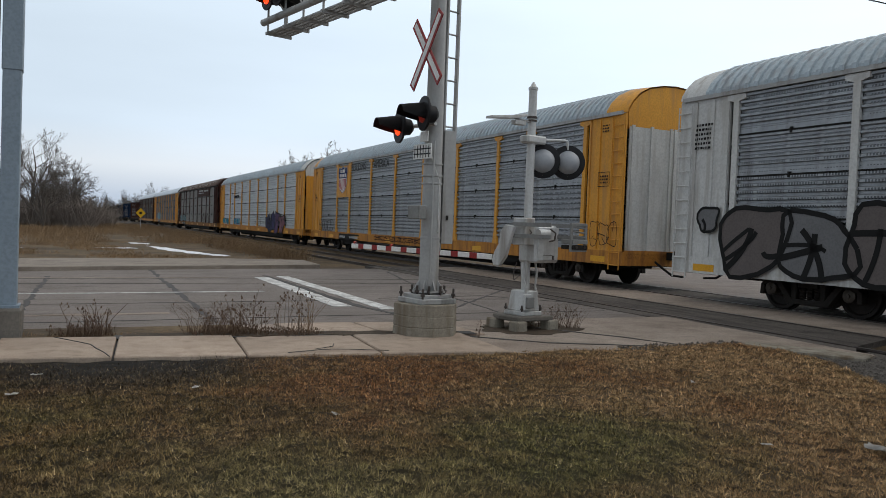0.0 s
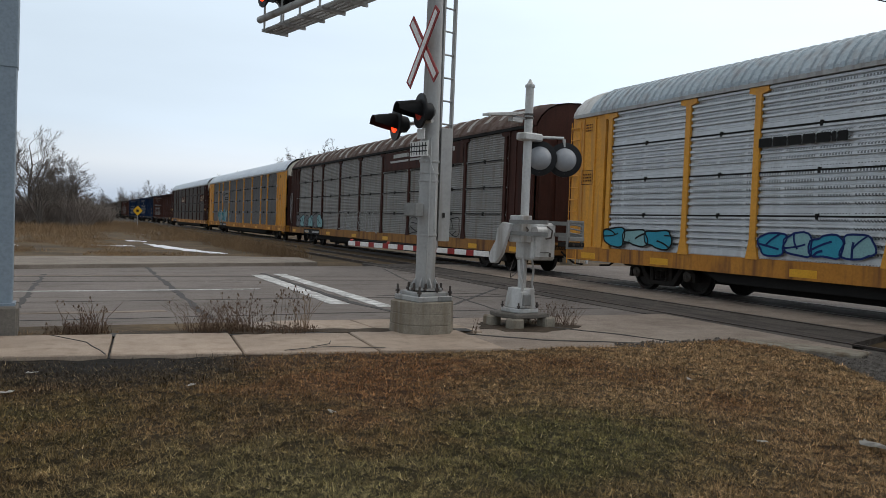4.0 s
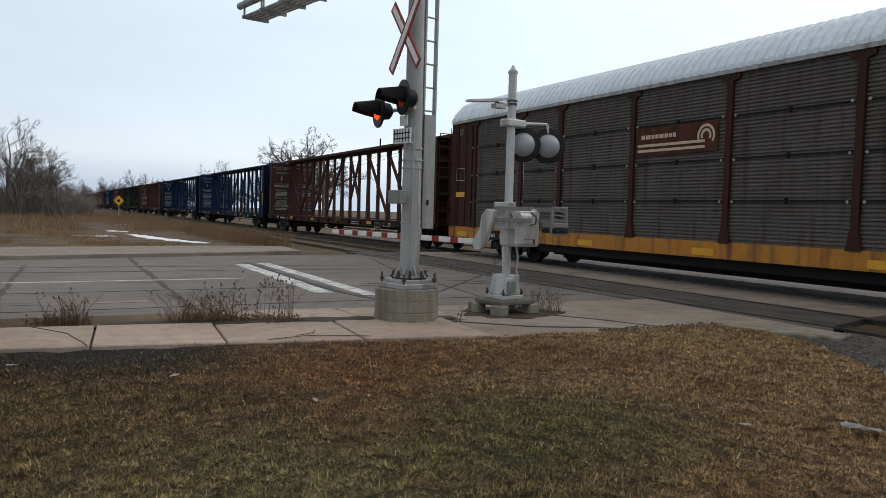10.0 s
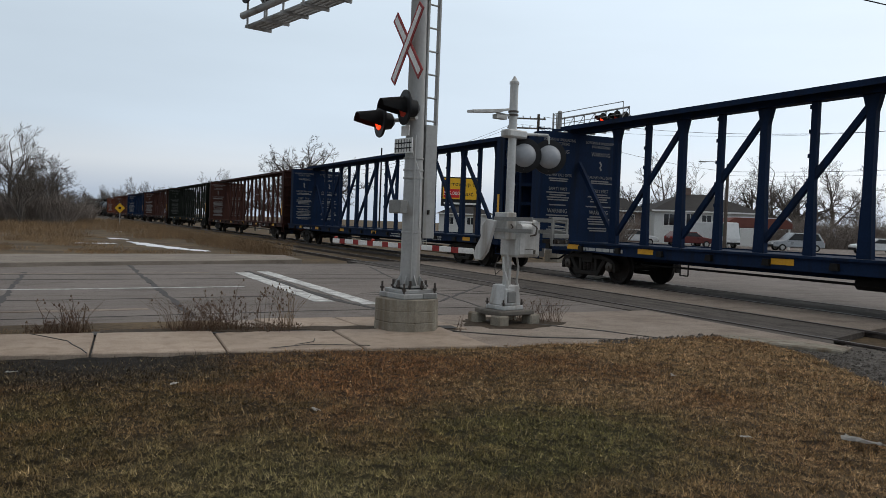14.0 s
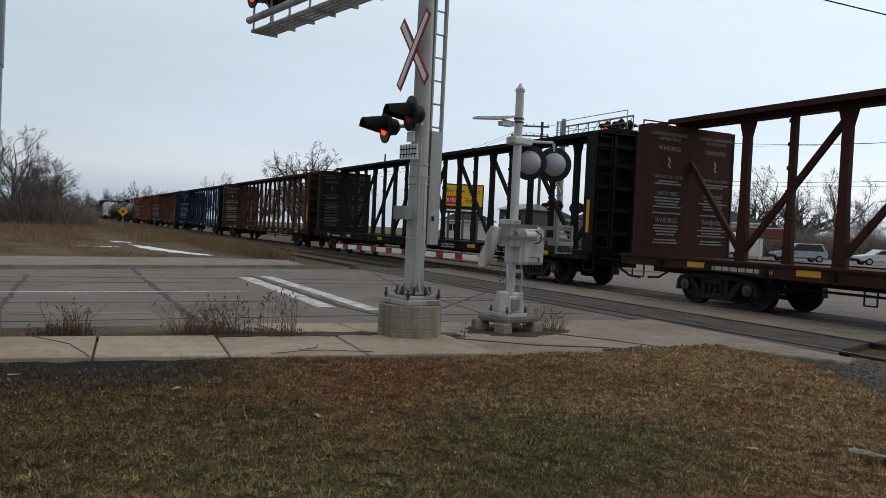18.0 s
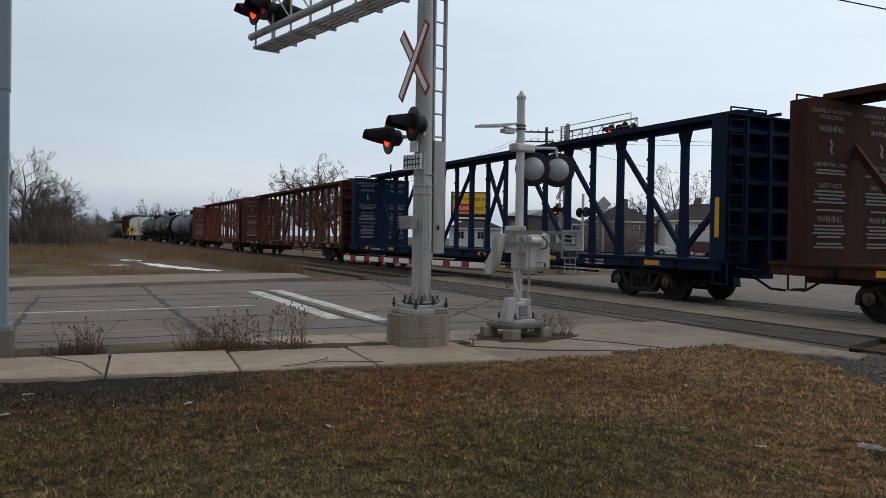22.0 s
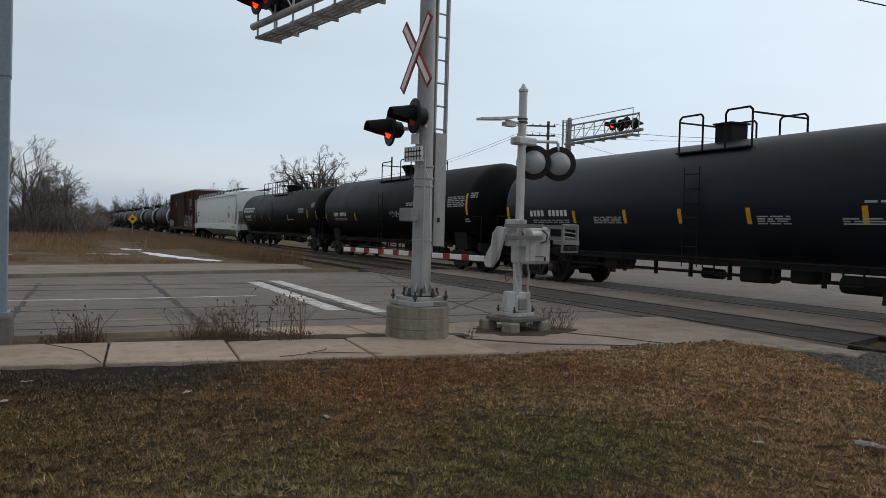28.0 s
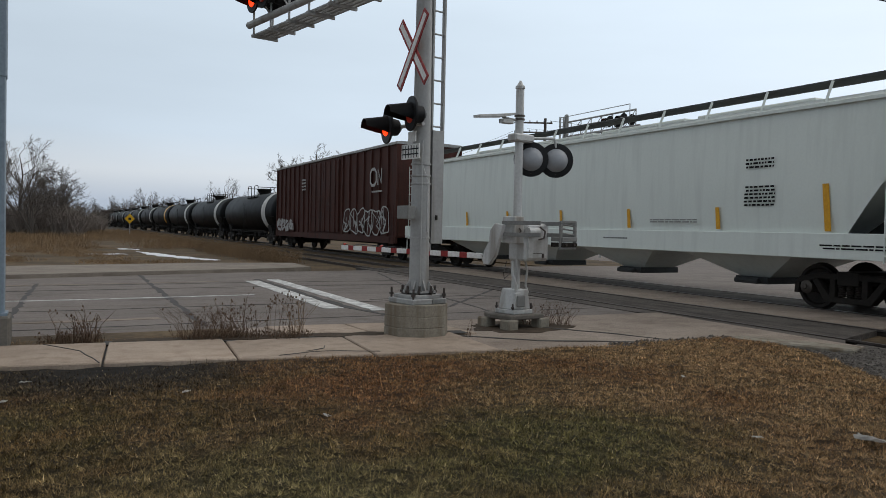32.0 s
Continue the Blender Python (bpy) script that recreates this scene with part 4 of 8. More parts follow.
P["hopper"] = surf("pale_grey_hopper", (0.66, 0.70, 0.66), (0.72, 0.76, 0.72), 0.6, 0.45, 0, 0.02, 20, (0.62, 0.655, 0.62), 0.6, 0.3, 0, 0.05)
P["soot_grey"] = surf("sooty_grey_steel", (0.045, 0.047, 0.048), (0.085, 0.088, 0.088), 1.5, 0.8, 0, 0.05, 20)
P["box_red"] = surf("boxcar_brown", (0.05, 0.017, 0.013), (0.08, 0.03, 0.022), 1.4, 0.7, 0, 0.1, 20, (0.04, 0.02, 0.016))
P["amber"] = surf("amber_reflector", (0.62, 0.30, 0.02), (0.72, 0.38, 0.03), 5, 0.4, 0, 0.0)
P["cream"] = surf("cream_paint", (0.55, 0.52, 0.44), (0.66, 0.63, 0.55), 1.5, 0.6, 0, 0.05, 20, (0.30, 0.25, 0.2))

A0 = autorack("grey galvanised autorack car with white ends and black graffiti", P["galv_sheet"], P["white"], P["white"], P["white"], P["roof"], P["white"])
A1 = autorack("yellow framed autorack car with grey ribbed side sheets", P["galv_sheet"], P["yellow"], P["yellow"], P["sill_yellow"], P["roof"], P["yellow"], (5, 0.15), False, P["white"])
A2 = autorack("yellow framed autorack car with purple graffiti along its base", P["pale_sheet"], P["yellow"], P["yellow"], P["sill_yellow"], P["roof"], P["white"], (5, 0.15), False, P["yellow"])
A3 = autorack("brown framed old autorack car with striped rusty roof", P["old_sheet"], P["brown"], P["brown"], P["sill_rust"], P["roof_brown"], P["brown"], (11, 0.04), True)
A4 = autorack("yellow posted autorack car with dull sheets and blue graffiti", P["dull_sheet"], P["yellow"], P["yellow"], P["sill_yellow"], P["roof_white"], P["cream"], (13, 0.04), False, P["brown"], True, 0.8, 0.5)
A5 = autorack("sooty brown autorack car with a white roof", P["brown_sheet"], P["brown"], P["brown"], P["sill_yellow"], P["roof_white"], P["cream"], (11, 0.03), False, P["brown"], True, 0.68)
BEAMS = []
for tone, paint, shift in (("brown", "brown", 0.70), ("dark blue", "blue", 0.67), ("dark blue", "blue", 0.57), ("brown", "brown", 0.46), ("dark green", "green", 0.40), ("brown", "brown", 0.41), ("dark blue", "blue", 0.35), ("brown", "rust", 0.45), ("red oxide", "orange_rust", 0.74)):
    BEAMS.append(centerbeam("empty %s centerbeam flatcar with lettered bulkheads" % tone, P[paint], shift))
T1 = tank_car(16.77, "long dusty black tank car with amber stripes", P["tank_grey"], None, True, 1.41, 2.23, 0.66, 0.68, 1.07, True)
T2 = tank_car(18.25, "black tank car with white data panel", P["tank"], None, True, 1.48, 2.32, 0.66)
T3 = tank_car(20.9, "black tank car with a large white lettering block", P["tank"], None, True, 1.43, 2.27, 1.1)
HOPPER = covered_hopper(20.75, "pale grey covered hopper with amber stripes", P["hopper"], P["soot_grey"], 1.3, 10.3)
BOXCAR = boxcar(20.11, "reddish brown boxcar with white graffiti", P["box_red"])
TAIL = []
for i in range(11):
    TAIL.append(tank_car(17.6, "black tank car with a pale band" if i != 3 else "black tank car with a yellow band", P["tank"], P["amber"] if i == 3 else P["white"]))
for i in range(6):
    (covered_hopper if i % 2 else boxcar)(18.5, "far freight car at the tail of the train", *((P["white"], P["soot_grey"]) if i % 2 else (P["brown"], 4.6)))


def motions():
    for car, start, pitch, shift in CARS:
        walk(car, [(t, at(TRACK_A, -(start + shift + travelled(t)), 0, -90)) for t in range(0, 33, 2)])


# ---- crossing signals ----
M["dull_steel"] = surf("dull_grey_steel", (0.17, 0.17, 0.165), (0.27, 0.27, 0.26), 4, 0.7, 0.1, 0.05, 30, None, 0.5, 0.25, 0, 0.2)
FRAME = 11.8  # turn of the signals against the track
M["dome"] = surf("grey_lamp_dome", (0.30, 0.315, 0.34), (0.37, 0.385, 0.41), 3, 0.55, 0.1, 0.02, 20, None, 0.5, 0.3, 0, 0.1)


def hood_lamp(parent, x, y, z, lit, face=-1, turn=0.0, k=0.85):
    """A round flashing lamp with black backboard and long hood; face -1 looks towards local -x."""
    bm = lathe(B(), [(0, 0.255 * k), (0.012, 0.261 * k), (0.03, 0.255 * k), (0.05, 0.14 * k), (0.16, 0.12 * k), (0.2, 0.06 * k)], 0, (0, 0, 0), 28)
    back = part("backboard", bm, M["black"], parent, "round black backboard of a signal lamp", True)
    back.matrix_basis = pose(x, y, z, 0, 0, turn if face < 0 else 180 + turn)
    bm = lathe(B(), [(-0.03, 0.02), (-0.028, 0.09 * k), (-0.015, 0.135 * k), (0.0, 0.142 * k)], 0, (0, 0, 0), 24)
    part("lens", bm, M["lamp_on"] if lit else M["lamp_dim"], back, "glowing red lens" if lit else "dim red lens", True)
    rows = []
    for i in range(9):
        d = -i / 8 * 0.36 * k
        half = 2.2 - 0.9 * i / 8
        rows.append([(d, 0.165 * k * math.sin(a), 0.165 * k * math.cos(a) - 0.06 * k * i / 8) for a in [half * (q / 6 - 1) for q in range(13)]])
    bm = sheet(B(), rows)
    bmesh.ops.solidify(bm, geom=bm.faces[:], thickness=0.006)
    part("hood", bm, M["black"], back, "", True)
    return back


def bolt(parent, x, y, z, r=0.014, h=0.09):
    bm = rod(B(), (0, 0, 0), (0, 0, h), r, n=6)
    rod(bm, (0, 0, h * 0.25), (0, 0, h * 0.5), r * 2, n=6)
    part("bolt", bm, M["rail"], parent).location = (x, y, z)


def crossbuck(parent, x, y, z, blade=1.2, width=0.17, turn=0.0):
    for ang, dx in ((45, 0.0), (-45, 0.014)):
        bm = box(B(), -0.006, 0.006, -blade / 2, blade / 2, -width / 2, width / 2)
        b = part("crossbuck_blade", bm, M["red"], parent, "white crossbuck blade with red border")
        b.matrix_basis = pose(x - dx, y, z, 0, 0, turn) @ pose(0, 0, 0, 49 if ang > 0 else -49, 0, 0)
        for s in (-1, 1):
            bm = box(B(), s * 0.007 - 0.002, s * 0.007 + 0.002, -blade / 2 + 0.035, blade / 2 - 0.035, -width / 2 + 0.038, width / 2 - 0.038)
            part("white_panel", bm, M["white"], b)


def cantilever(m, mast_top, arm_z, arm_len, label, lit_first=True, lamps=None):
    t = thing("cantilever_signal", m, label, "railway signal", "crossing signals")
    # octagonal foundation
    pts = []
    for i in range(8):
        a = math.pi / 8 + i * math.pi / 4
        pts.append((0.425 * math.cos(a), 0.425 * math.sin(a)))
    bm = B()
    for z0, z1, k in ((0.0, 0.13, 1.0), (0.135, 0.27, 0.992), (0.275, 0.42, 0.985)):
        prism(bm, [(p * k - 0.03, q * k) for p, q in pts], 2, z0 - (0.2 if z0 == 0 else 0), z1)
    prism(bm, [(p * 0.975 - 0.03, q * 0.975) for p, q in pts], 2, 0.0, 0.41)
    part("foundation", bm, M["base"], t, "octagonal concrete foundation with form lines", False, 0.006)
    bm = box(B(), -0.29, 0.26, -0.27, 0.27, 0.42, 0.49)
    box(bm, -0.24, 0.22, -0.22, 0.22, 0.485, 0.54)
    part("grout_collar", bm, M["galv"], t, "", False, 0.01)
    bm = box(B(), 0.02, 0.22, -0.28, -0.271, 0.43, 0.485)
    part("maker_plate", bm, M["dull_steel"], t, "grey plate with worn raised letters")
    bm = prism(B(), [(0.24 * math.cos(i * math.pi / 3), 0.24 * math.sin(i * math.pi / 3)) for i in range(6)], 2, 0.56, 0.585)
    part("base_flange", bm, M["galv"], t)
    for i in range(8):
        a = i * math.pi / 4 + 0.2
        bolt(t, 0.21 * math.cos(a), 0.21 * math.sin(a), 0.53, 0.016, 0.12)
        bm = prism(B(), [(0.12, 0.585), (0.22, 0.585), (0.125, 0.72)], 1, -0.008, 0.008)
        g = part("gusset", bm, M["galv"], t)
        g.matrix_basis = pose(0, 0, 0, 0, 0, math.degrees(a) + 22)
    for x, y in ((-0.26, -0.24), (0.23, -0.24), (-0.26, 0.24), (0.23, 0.24)):
        bolt(t, x, y, 0.49, 0.014, 0.13)
    bm = lathe(B(), [(0.55, 0.128), (1.5, 0.125), (3.0, 0.112), (mast_top, 0.092), (mast_top + 0.02, 0.1), (mast_top + 0.1, 0.08), (mast_top + 0.14, 0.02)], 2, (0, 0, 0), 24)
    part("mast", bm, M["galv"], t, "tapered round galvanised mast", True)
    # ladder up the back with a locked guard plate
    for x in (0.15, 0.335):
        bm = box(B(), x - 0.012, x + 0.012, -0.03, 0.03, 1.2 if x > 0.2 else 1.1, mast_top)
        part("ladder_rail", bm, M["galv"], t)
    z = 2.72
    while z < mast_top:
        part("rung", rod(B(), (0.15, 0, z), (0.335, 0, z), 0.012), M["galv"], t)
        z += 0.3
    bm = box(B(), 0.125, 0.315, -0.07, -0.045, 1.19, 2.66)
    box(bm, 0.125, 0.14, -0.07, 0.05, 1.19, 2.66)
    part("ladder_guard", bm, M["galv"], t, "locked grey sheet guard over the ladder", False, 0.004)
    part("padlock", box(B(), 0.19, 0.22, -0.085, -0.07, 1.5, 1.56), M["steel_dark"], t)
    # arm: pipe with walkway grating, uprights and handrail
    y1 = arm_len
    bm = rod(B(), (-0.1, -0.2, arm_z), (-0.1, y1, arm_z), 0.062, n=14)
    part("arm_pipe", bm, M["galv"], t, "", True)
    part("top_pipe", rod(B(), (-0.1, -0.2, arm_z + 0.62), (-0.1, y1 - 0.2, arm_z + 0.62), 0.035, n=10), M["galv"], t, "", True)
    n = int(arm_len / 0.7)
    for i in range(n + 1):
        y = 0.2 + i * (y1 - 0.4) / n
        part("arm_upright", rod(B(), (-0.1, y, arm_z - 0.2), (-0.1, y, arm_z + 0.62), 0.02, n=8), M["galv"], t)
        bm = box(B(), -0.14, 0.36, y - 0.02, y + 0.02, arm_z - 0.25, arm_z - 0.2)
        part("grating_bearer", bm, M["galv"], t)
        if i:
            part("arm_brace", rod(B(), (-0.1, y - (y1 - 0.4) / n, arm_z), (-0.1, y, arm_z + 0.62), 0.014, n=6), M["galv"], t)
    bm = B()
    k = 0
    y = 0.15
    while y < y1 - 0.05:
        box(bm, -0.06, 0.34, y, y + 0.012, arm_z - 0.2, arm_z - 0.172)
        y += 0.06
    for x in (-0.06, 0.04, 0.14, 0.24, 0.34):
        box(bm, x - 0.006, x + 0.006, 0.15, y1 - 0.05, arm_z - 0.2, arm_z - 0.17)
    part("grating", bm, M["galv"], t, "open steel walkway grating")
    bm = B()
    chain(bm, [(0.36, 0.1, arm_z - 0.2), (0.36, 0.1, arm_z + 0.75), (0.36, y1, arm_z + 0.75), (0.36, y1, arm_z - 0.2)], 0.016)
    rod(bm, (0.36, 0.1, arm_z + 0.3), (0.36, y1, arm_z + 0.3), 0.014)
    part("handrail", bm, M["galv"], t)
    near, far = lamps or (y1 - 0.55, y1 - 0.95)
    for dy, lit in ((near, lit_first), (far, not lit_first)):
        hood_lamp(t, -0.3, dy, arm_z + 0.3, lit)
        hood_lamp(t, 0.12, dy, arm_z + 0.3, not lit, 1)
        part("lamp_arm", rod(B(), (-0.3, dy, arm_z + 0.3), (0.12, dy, arm_z + 0.3), 0.025), M["galv"], t)
    return t


def build_near_mast():
    t = cantilever(at(4.23, 9.0, 0, FRAME), 5.65, 4.95, 5.1, "grey cantilever crossing signal mast on a concrete base")
    crossbuck(t, -0.19, -0.04, 3.63, 1.12, 0.155, -9)
    for y, z, lit in ((0.38, 2.7, True), (-0.15, 2.82, False)):
        hood_lamp(t, -0.3, y, z, lit, -1, -16)
        part("lamp_arm", rod(B(), (-0.22, y, z), (-0.05, 0.13, 2.71), 0.02), M["silver"], t)
    part("lamp_crossarm", rod(B(), (-0.13, -0.2, 2.71), (-0.13, 0.48, 2.71), 0.026), M["silver"], t)
    # small plates under the lamps
    part("track_number_plate", box(B(), -0.172, -0.16, -0.1, 0.06, 2.49, 2.62), M["white"], t, "white plate with the black figure 2")
    bm = box(B(), -0.172, -0.16, -0.18, 0.2, 2.27, 2.46)
    pl = part("track_plate", bm, M["white"], t, "white plate with a black track symbol")
    bm = box(B(), -0.177, -0.173, -0.17, 0.19, 2.325, 2.34)
    box(bm, -0.177, -0.173, -0.17, 0.19, 2.39, 2.405)
    for i in range(6):
        y = -0.14 + i * 0.06
        box(bm, -0.176, -0.1735, y, y + 0.012, 2.285, 2.445)
    part("track_symbol", bm, M["black"], pl)
    bm = box(B(), -0.31, -0.19, -0.16, 0.08, 1.5, 1.67)
    jb = part("junction_box", bm, M["dull_steel"], t, "grey metal junction box", False, 0.008)
    part("box_lid", box(B(), -0.318, -0.312, -0.15, 0.07, 1.51, 1.66), M["dull_steel"], jb)
    part("box_bracket", box(B(), -0.2, -0.1, -0.05, 0.0, 1.54, 1.62), M["rail"], t)
    for z in (1.25, 1.95, 2.05, 2.2):
        bm = lathe(B(), [(z, 0.13), (z + 0.002, 0.133), (z + 0.022, 0.133), (z + 0.024, 0.13)], 2, (0, 0, 0), 20)
        part("mast_band", bm, M["galv"], t)
    part("conduit", chain(B(), [(-0.08, -0.12, 0.55), (-0.09, -0.14, 1.2), (-0.09, -0.14, 2.5)], 0.012), M["galv"], t)
    part("cable", chain(B(), [(0.14, -0.04, 1.1), (0.02, -0.13, 1.35), (0.02, -0.12, 2.0), (-0.1, -0.1, 2.3)], 0.009), M["silver"], t)


def word(name, txt, size, material, parent, m, align="CENTER", squeeze=1.0):
    """Flat lettering in the built-in font, as a mesh."""
    cu = bpy.data.curves.new(name, "FONT")
    cu.body, cu.size, cu.align_x, cu.align_y, cu.extrude = txt, size, align, "CENTER", 0.0015
    cu.resolution_u = 3
    tmp = bpy.data.objects.new(name, cu)
    me = bpy.data.meshes.new_from_object(tmp)
    bpy.data.objects.remove(tmp)
    bpy.data.curves.remove(cu)
    me.materials.clear()
    me.materials.append(material)
    ob = new(name, me)
    ob.parent = parent
    ob.matrix_basis = m @ Matrix.Diagonal((squeeze, 1, 1, 1))
    return ob


def build_gate():
    t = thing("crossing_gate", at(5.98, 9.43, 0, FRAME), "lowered crossing gate with grey mechanism and striped arm", "crossing gate")
    for x, y in ((-0.42, -0.22), (0.2, -0.22), (0.2, 0.26), (-0.42, 0.26)):
        part("block", box(B(), x, x + 0.2, y - 0.1, y + 0.1, -0.1, 0.13), M["base"], t, "rough concrete footing block", False, 0.02)
    part("base_plate", prism(B(), [(-0.36, -0.27), (0.3, -0.3), (0.34, 0.3), (-0.3, 0.34), (-0.4, 0.1)], 2, 0.12, 0.19), M["footing"], t, "", False, 0.015)
    part("foot_flange", box(B(), -0.21, 0.17, -0.19, 0.2, 0.19, 0.25), M["silver"], t, "", False, 0.008)
    bm = prism(B(), [(-0.19, 0.25), (0.15, 0.25), (0.1, 0.54), (-0.13, 0.54)], 1, -0.16, 0.16)
    part("pedestal", bm, M["silver"], t, "silver painted cast pedestal", False, 0.012)
    part("pedestal_cover", box(B(), -0.2, -0.06, -0.2, -0.15, 0.27, 0.5), M["silver"], t, "", False, 0.01)
    for x in (-0.2, 0.16):
        for y in (-0.16, 0.18):
            bolt(t, x, y, 0.25)
    bm = lathe(B(), [(0.5, 0.062), (3.42, 0.06), (3.425, 0.07), (3.46, 0.07), (3.47, 0.05), (3.54, 0.012)], 2, (0, 0, 0), 20)
    part("post", bm, M["silver"], t, "round silver signal post with a pointed cap", True)
    # mechanism case
    bm = box(B(), -0.12, 0.36, -0.3, 0.06, 0.95, 1.49)
    case = part("mechanism_case", bm, M["silver"], t, "silver painted gate mechanism case", False, 0.03)
    bm = box(B(), -0.08, 0.32, -0.318, -0.3, 0.99, 1.46)
    part("case_door", bm, M["silver"], case, "", False, 0.012)
    part("door_latch", box(B(), 0.2, 0.23, -0.33, -0.318, 1.0, 1.06), M["rail"], case)
    part("nameplate", box(B(), 0.02, 0.2, -0.322, -0.318, 1.06, 1.068), M["rail"], case)
    bm = box(B(), -0.34, -0.14, -0.3, -0.05, 1.2, 1.58)
    pb = part("relay_box", bm, M["silver"], t, "smaller silver box beside the post", False, 0.012)
    part("box_handle", chain(B(), [(-0.26, -0.31, 1.42), (-0.24, -0.335, 1.38), (-0.26, -0.31, 1.34)], 0.009), M["rail"], pb)
    part("shaft_housing", rod(B(), (-0.14, -0.36, 1.37), (0.06, -0.36, 1.37), 0.06, n=16), M["silver"], t, "", True)
    part("cable_loop", chain(B(), [(0.1, -0.36, 1.44), (0.15, -0.42, 1.38), (0.13, -0.42, 1.28), (0.06, -0.38, 1.26)], 0.012), M["rail"], t)
    # bent support that carries the arm
    bm = B()
    prism(bm, [(-0.2, 1.46), (-0.02, 1.48), (0.08, 1.38), (0.1, 1.22), (0.2, 1.08), (0.24, 0.96), (0.2, 0.89), (0.08, 0.89), (-0.04, 1.02), (-0.14, 1.3)], 0, -0.46, -0.40)
    part("arm_bracket", bm, M["silver"], t, "bent silver arm bracket", False, 0.01)
    for x in (-0.40, 0.30):
        for z in (1.30, 1.46):
            bm = box(B(), x - 0.012, x + 0.012, -0.86, -0.12, z, z + 0.055)
            part("counterweight_arm", bm, M["dull_steel"], t)
    # open frame of the counterweight, with two cast blocks bolted to its foot
    cw = part("counterweight_frame", box(B(), -0.03, 0.29, -0.88, -0.85, 1.49, 1.53), M["dull_steel"], t, "open grey counterweight frame", False, 0.006)
    part("frame_bar", box(B(), -0.03, 0.29, -0.88, -0.85, 1.14, 1.18), M["dull_steel"], cw)
    for x in (-0.03, 0.25):
        part("frame_bar", box(B(), x, x + 0.04, -0.88, -0.85, 1.18, 1.49), M["dull_steel"], cw)
    for z in (1.17, 1.245):
        part("weight_plate", box(B(), -0.01, 0.29, -0.9, -0.68, z, z + 0.06), M["steel_dark"] if z < 1.2 else M["dull_steel"], cw, "", False, 0.006)
    for z in (1.36, 1.42, 1.48):
        part("weight_rod", rod(B(), (0.02, -0.865, z), (0.3, -0.865, z - 0.03), 0.012, n=6), M["dull_steel"], cw)
    for x in (0.06, 0.22):
        part("weight_bolt", rod(B(), (x, -0.915, 1.2), (x, -0.85, 1.2), 0.02, n=8), M["rail"], cw)
    part("conduit", chain(B(), [(-0.2, -0.12, 0.95), (-0.2, -0.14, 0.75), (-0.14, -0.16, 0.6), (-0.14, -0.14, 0.5)], 0.02), M["silver"], t, "", True)
    for x, y in ((-0.1, -0.11), (0.08, -0.1)):
        part("conduit", chain(B(), [(x, y, 0.97), (x * 1.2, y - 0.03, 0.8), (x, y - 0.02, 0.6), (x * 1.3, y - 0.05, 0.48)], 0.017), M["silver"], t, "", True)
    part("junction_cover", box(B(), -0.17, -0.02, -0.23, -0.15, 0.3, 0.46), M["dull_steel"], t, "grey cable junction cover", False, 0.01)
    part("wire_tail", chain(B(), [(-0.28, -0.1, 0.95), (-0.36, -0.12, 0.8), (-0.34, -0.12, 0.7), (-0.24, -0.14, 0.78)], 0.006), M["rail"], t)
    # the arm, in alternating bands
    arm = part("gate_arm", box(B(), -0.415, -0.385, 0.3, 4.2, 0.965, 1.045), M["white"], t, "white gate arm with red bands", False, 0.006)
    y, i = 0.62, 0
    while y < 4.15:
        w = 0.21
        if i % 2 == 0:
            bm = box(B(), -0.419, -0.381, y, min(y + w * 0.8, 4.19), 0.963, 1.047)
            part("red_band", bm, M["red"], arm)
        y += w if i % 2 == 0 else w * 1.15
        i += 1
    bm = chain(B(), [(-0.4, 4.18, 1.06), (-0.4, 4.1, 1.07), (-0.4, 3.9, 1.03), (-0.4, 3.6, 1.08), (-0.4, 2.9, 1.065), (-0.4, 2.2, 1.065)], 0.008)
    part("arm_cable", bm, M["black"], arm)
    for y in (4.1, 2.9, 1.7):
        bm = rod(B(), (-0.425, y, 1.065), (-0.375, y, 1.065), 0.02, n=12)
        part("arm_lamp", bm, M["lamp_dim"], arm, "small red lamp on the gate arm", True)
    # head fittings: bell bracket, lamp hub and cross arm with lamps seen from behind
    bm = B()
    rod(bm, (0, 0, 2.96), (-0.32, 0.02, 2.99), 0.016)
    prism(bm, [(-0.82, 2.93), (-0.35, 2.98), (-0.14, 3.03), (-0.14, 3.06), (-0.4, 3.02), (-0.82, 2.965)], 1, -0.07, 0.07)
    box(bm, -0.36, -0.16, -0.05, 0.05, 2.9, 2.96)
    part("sign_bracket", bm, M["silver"], t, "flat silver sign seen edge on", False, 0.004)
    for z in (2.97, 3.02):
        bm = lathe(B(), [(z, 0.062), (z + 0.001, 0.075), (z + 0.025, 0.075), (z + 0.026, 0.062)], 2, (0, 0, 0), 16)
        part("clamp", bm, M["rail"], t)
    bm = box(B(), -0.16, 0.22, -0.1, 0.09, 2.66, 2.77)
    part("lamp_hub", bm, M["silver"], t, "", False, 0.02)
    bm = chain(B(), [(0.2, 0, 2.73), (0.6, -0.1, 2.75), (0.62, -0.12, 2.74), (0.64, -0.12, 2.62)], 0.022, 10)
    part("cross_arm", bm, M["silver"], t, "", True)
    for x, y in ((0.27, 0.02), (0.65, -0.12)):
        bm = lathe(B(), [(-0.025, 0.24), (-0.02, 0.255), (0.02, 0.255), (0.025, 0.24)], 1, (0, 0, 0), 32)
        b = part("backboard", bm, M["black"], t, "round black backboard", True)
        b.matrix_basis = pose(x, y, 2.43, 0, 0, -38)
        bm = lathe(B(), [(-0.16, 0.02), (-0.152, 0.065), (-0.125, 0.112), (-0.075, 0.15), (-0.027, 0.172)], 1, (0, 0, 0), 32)
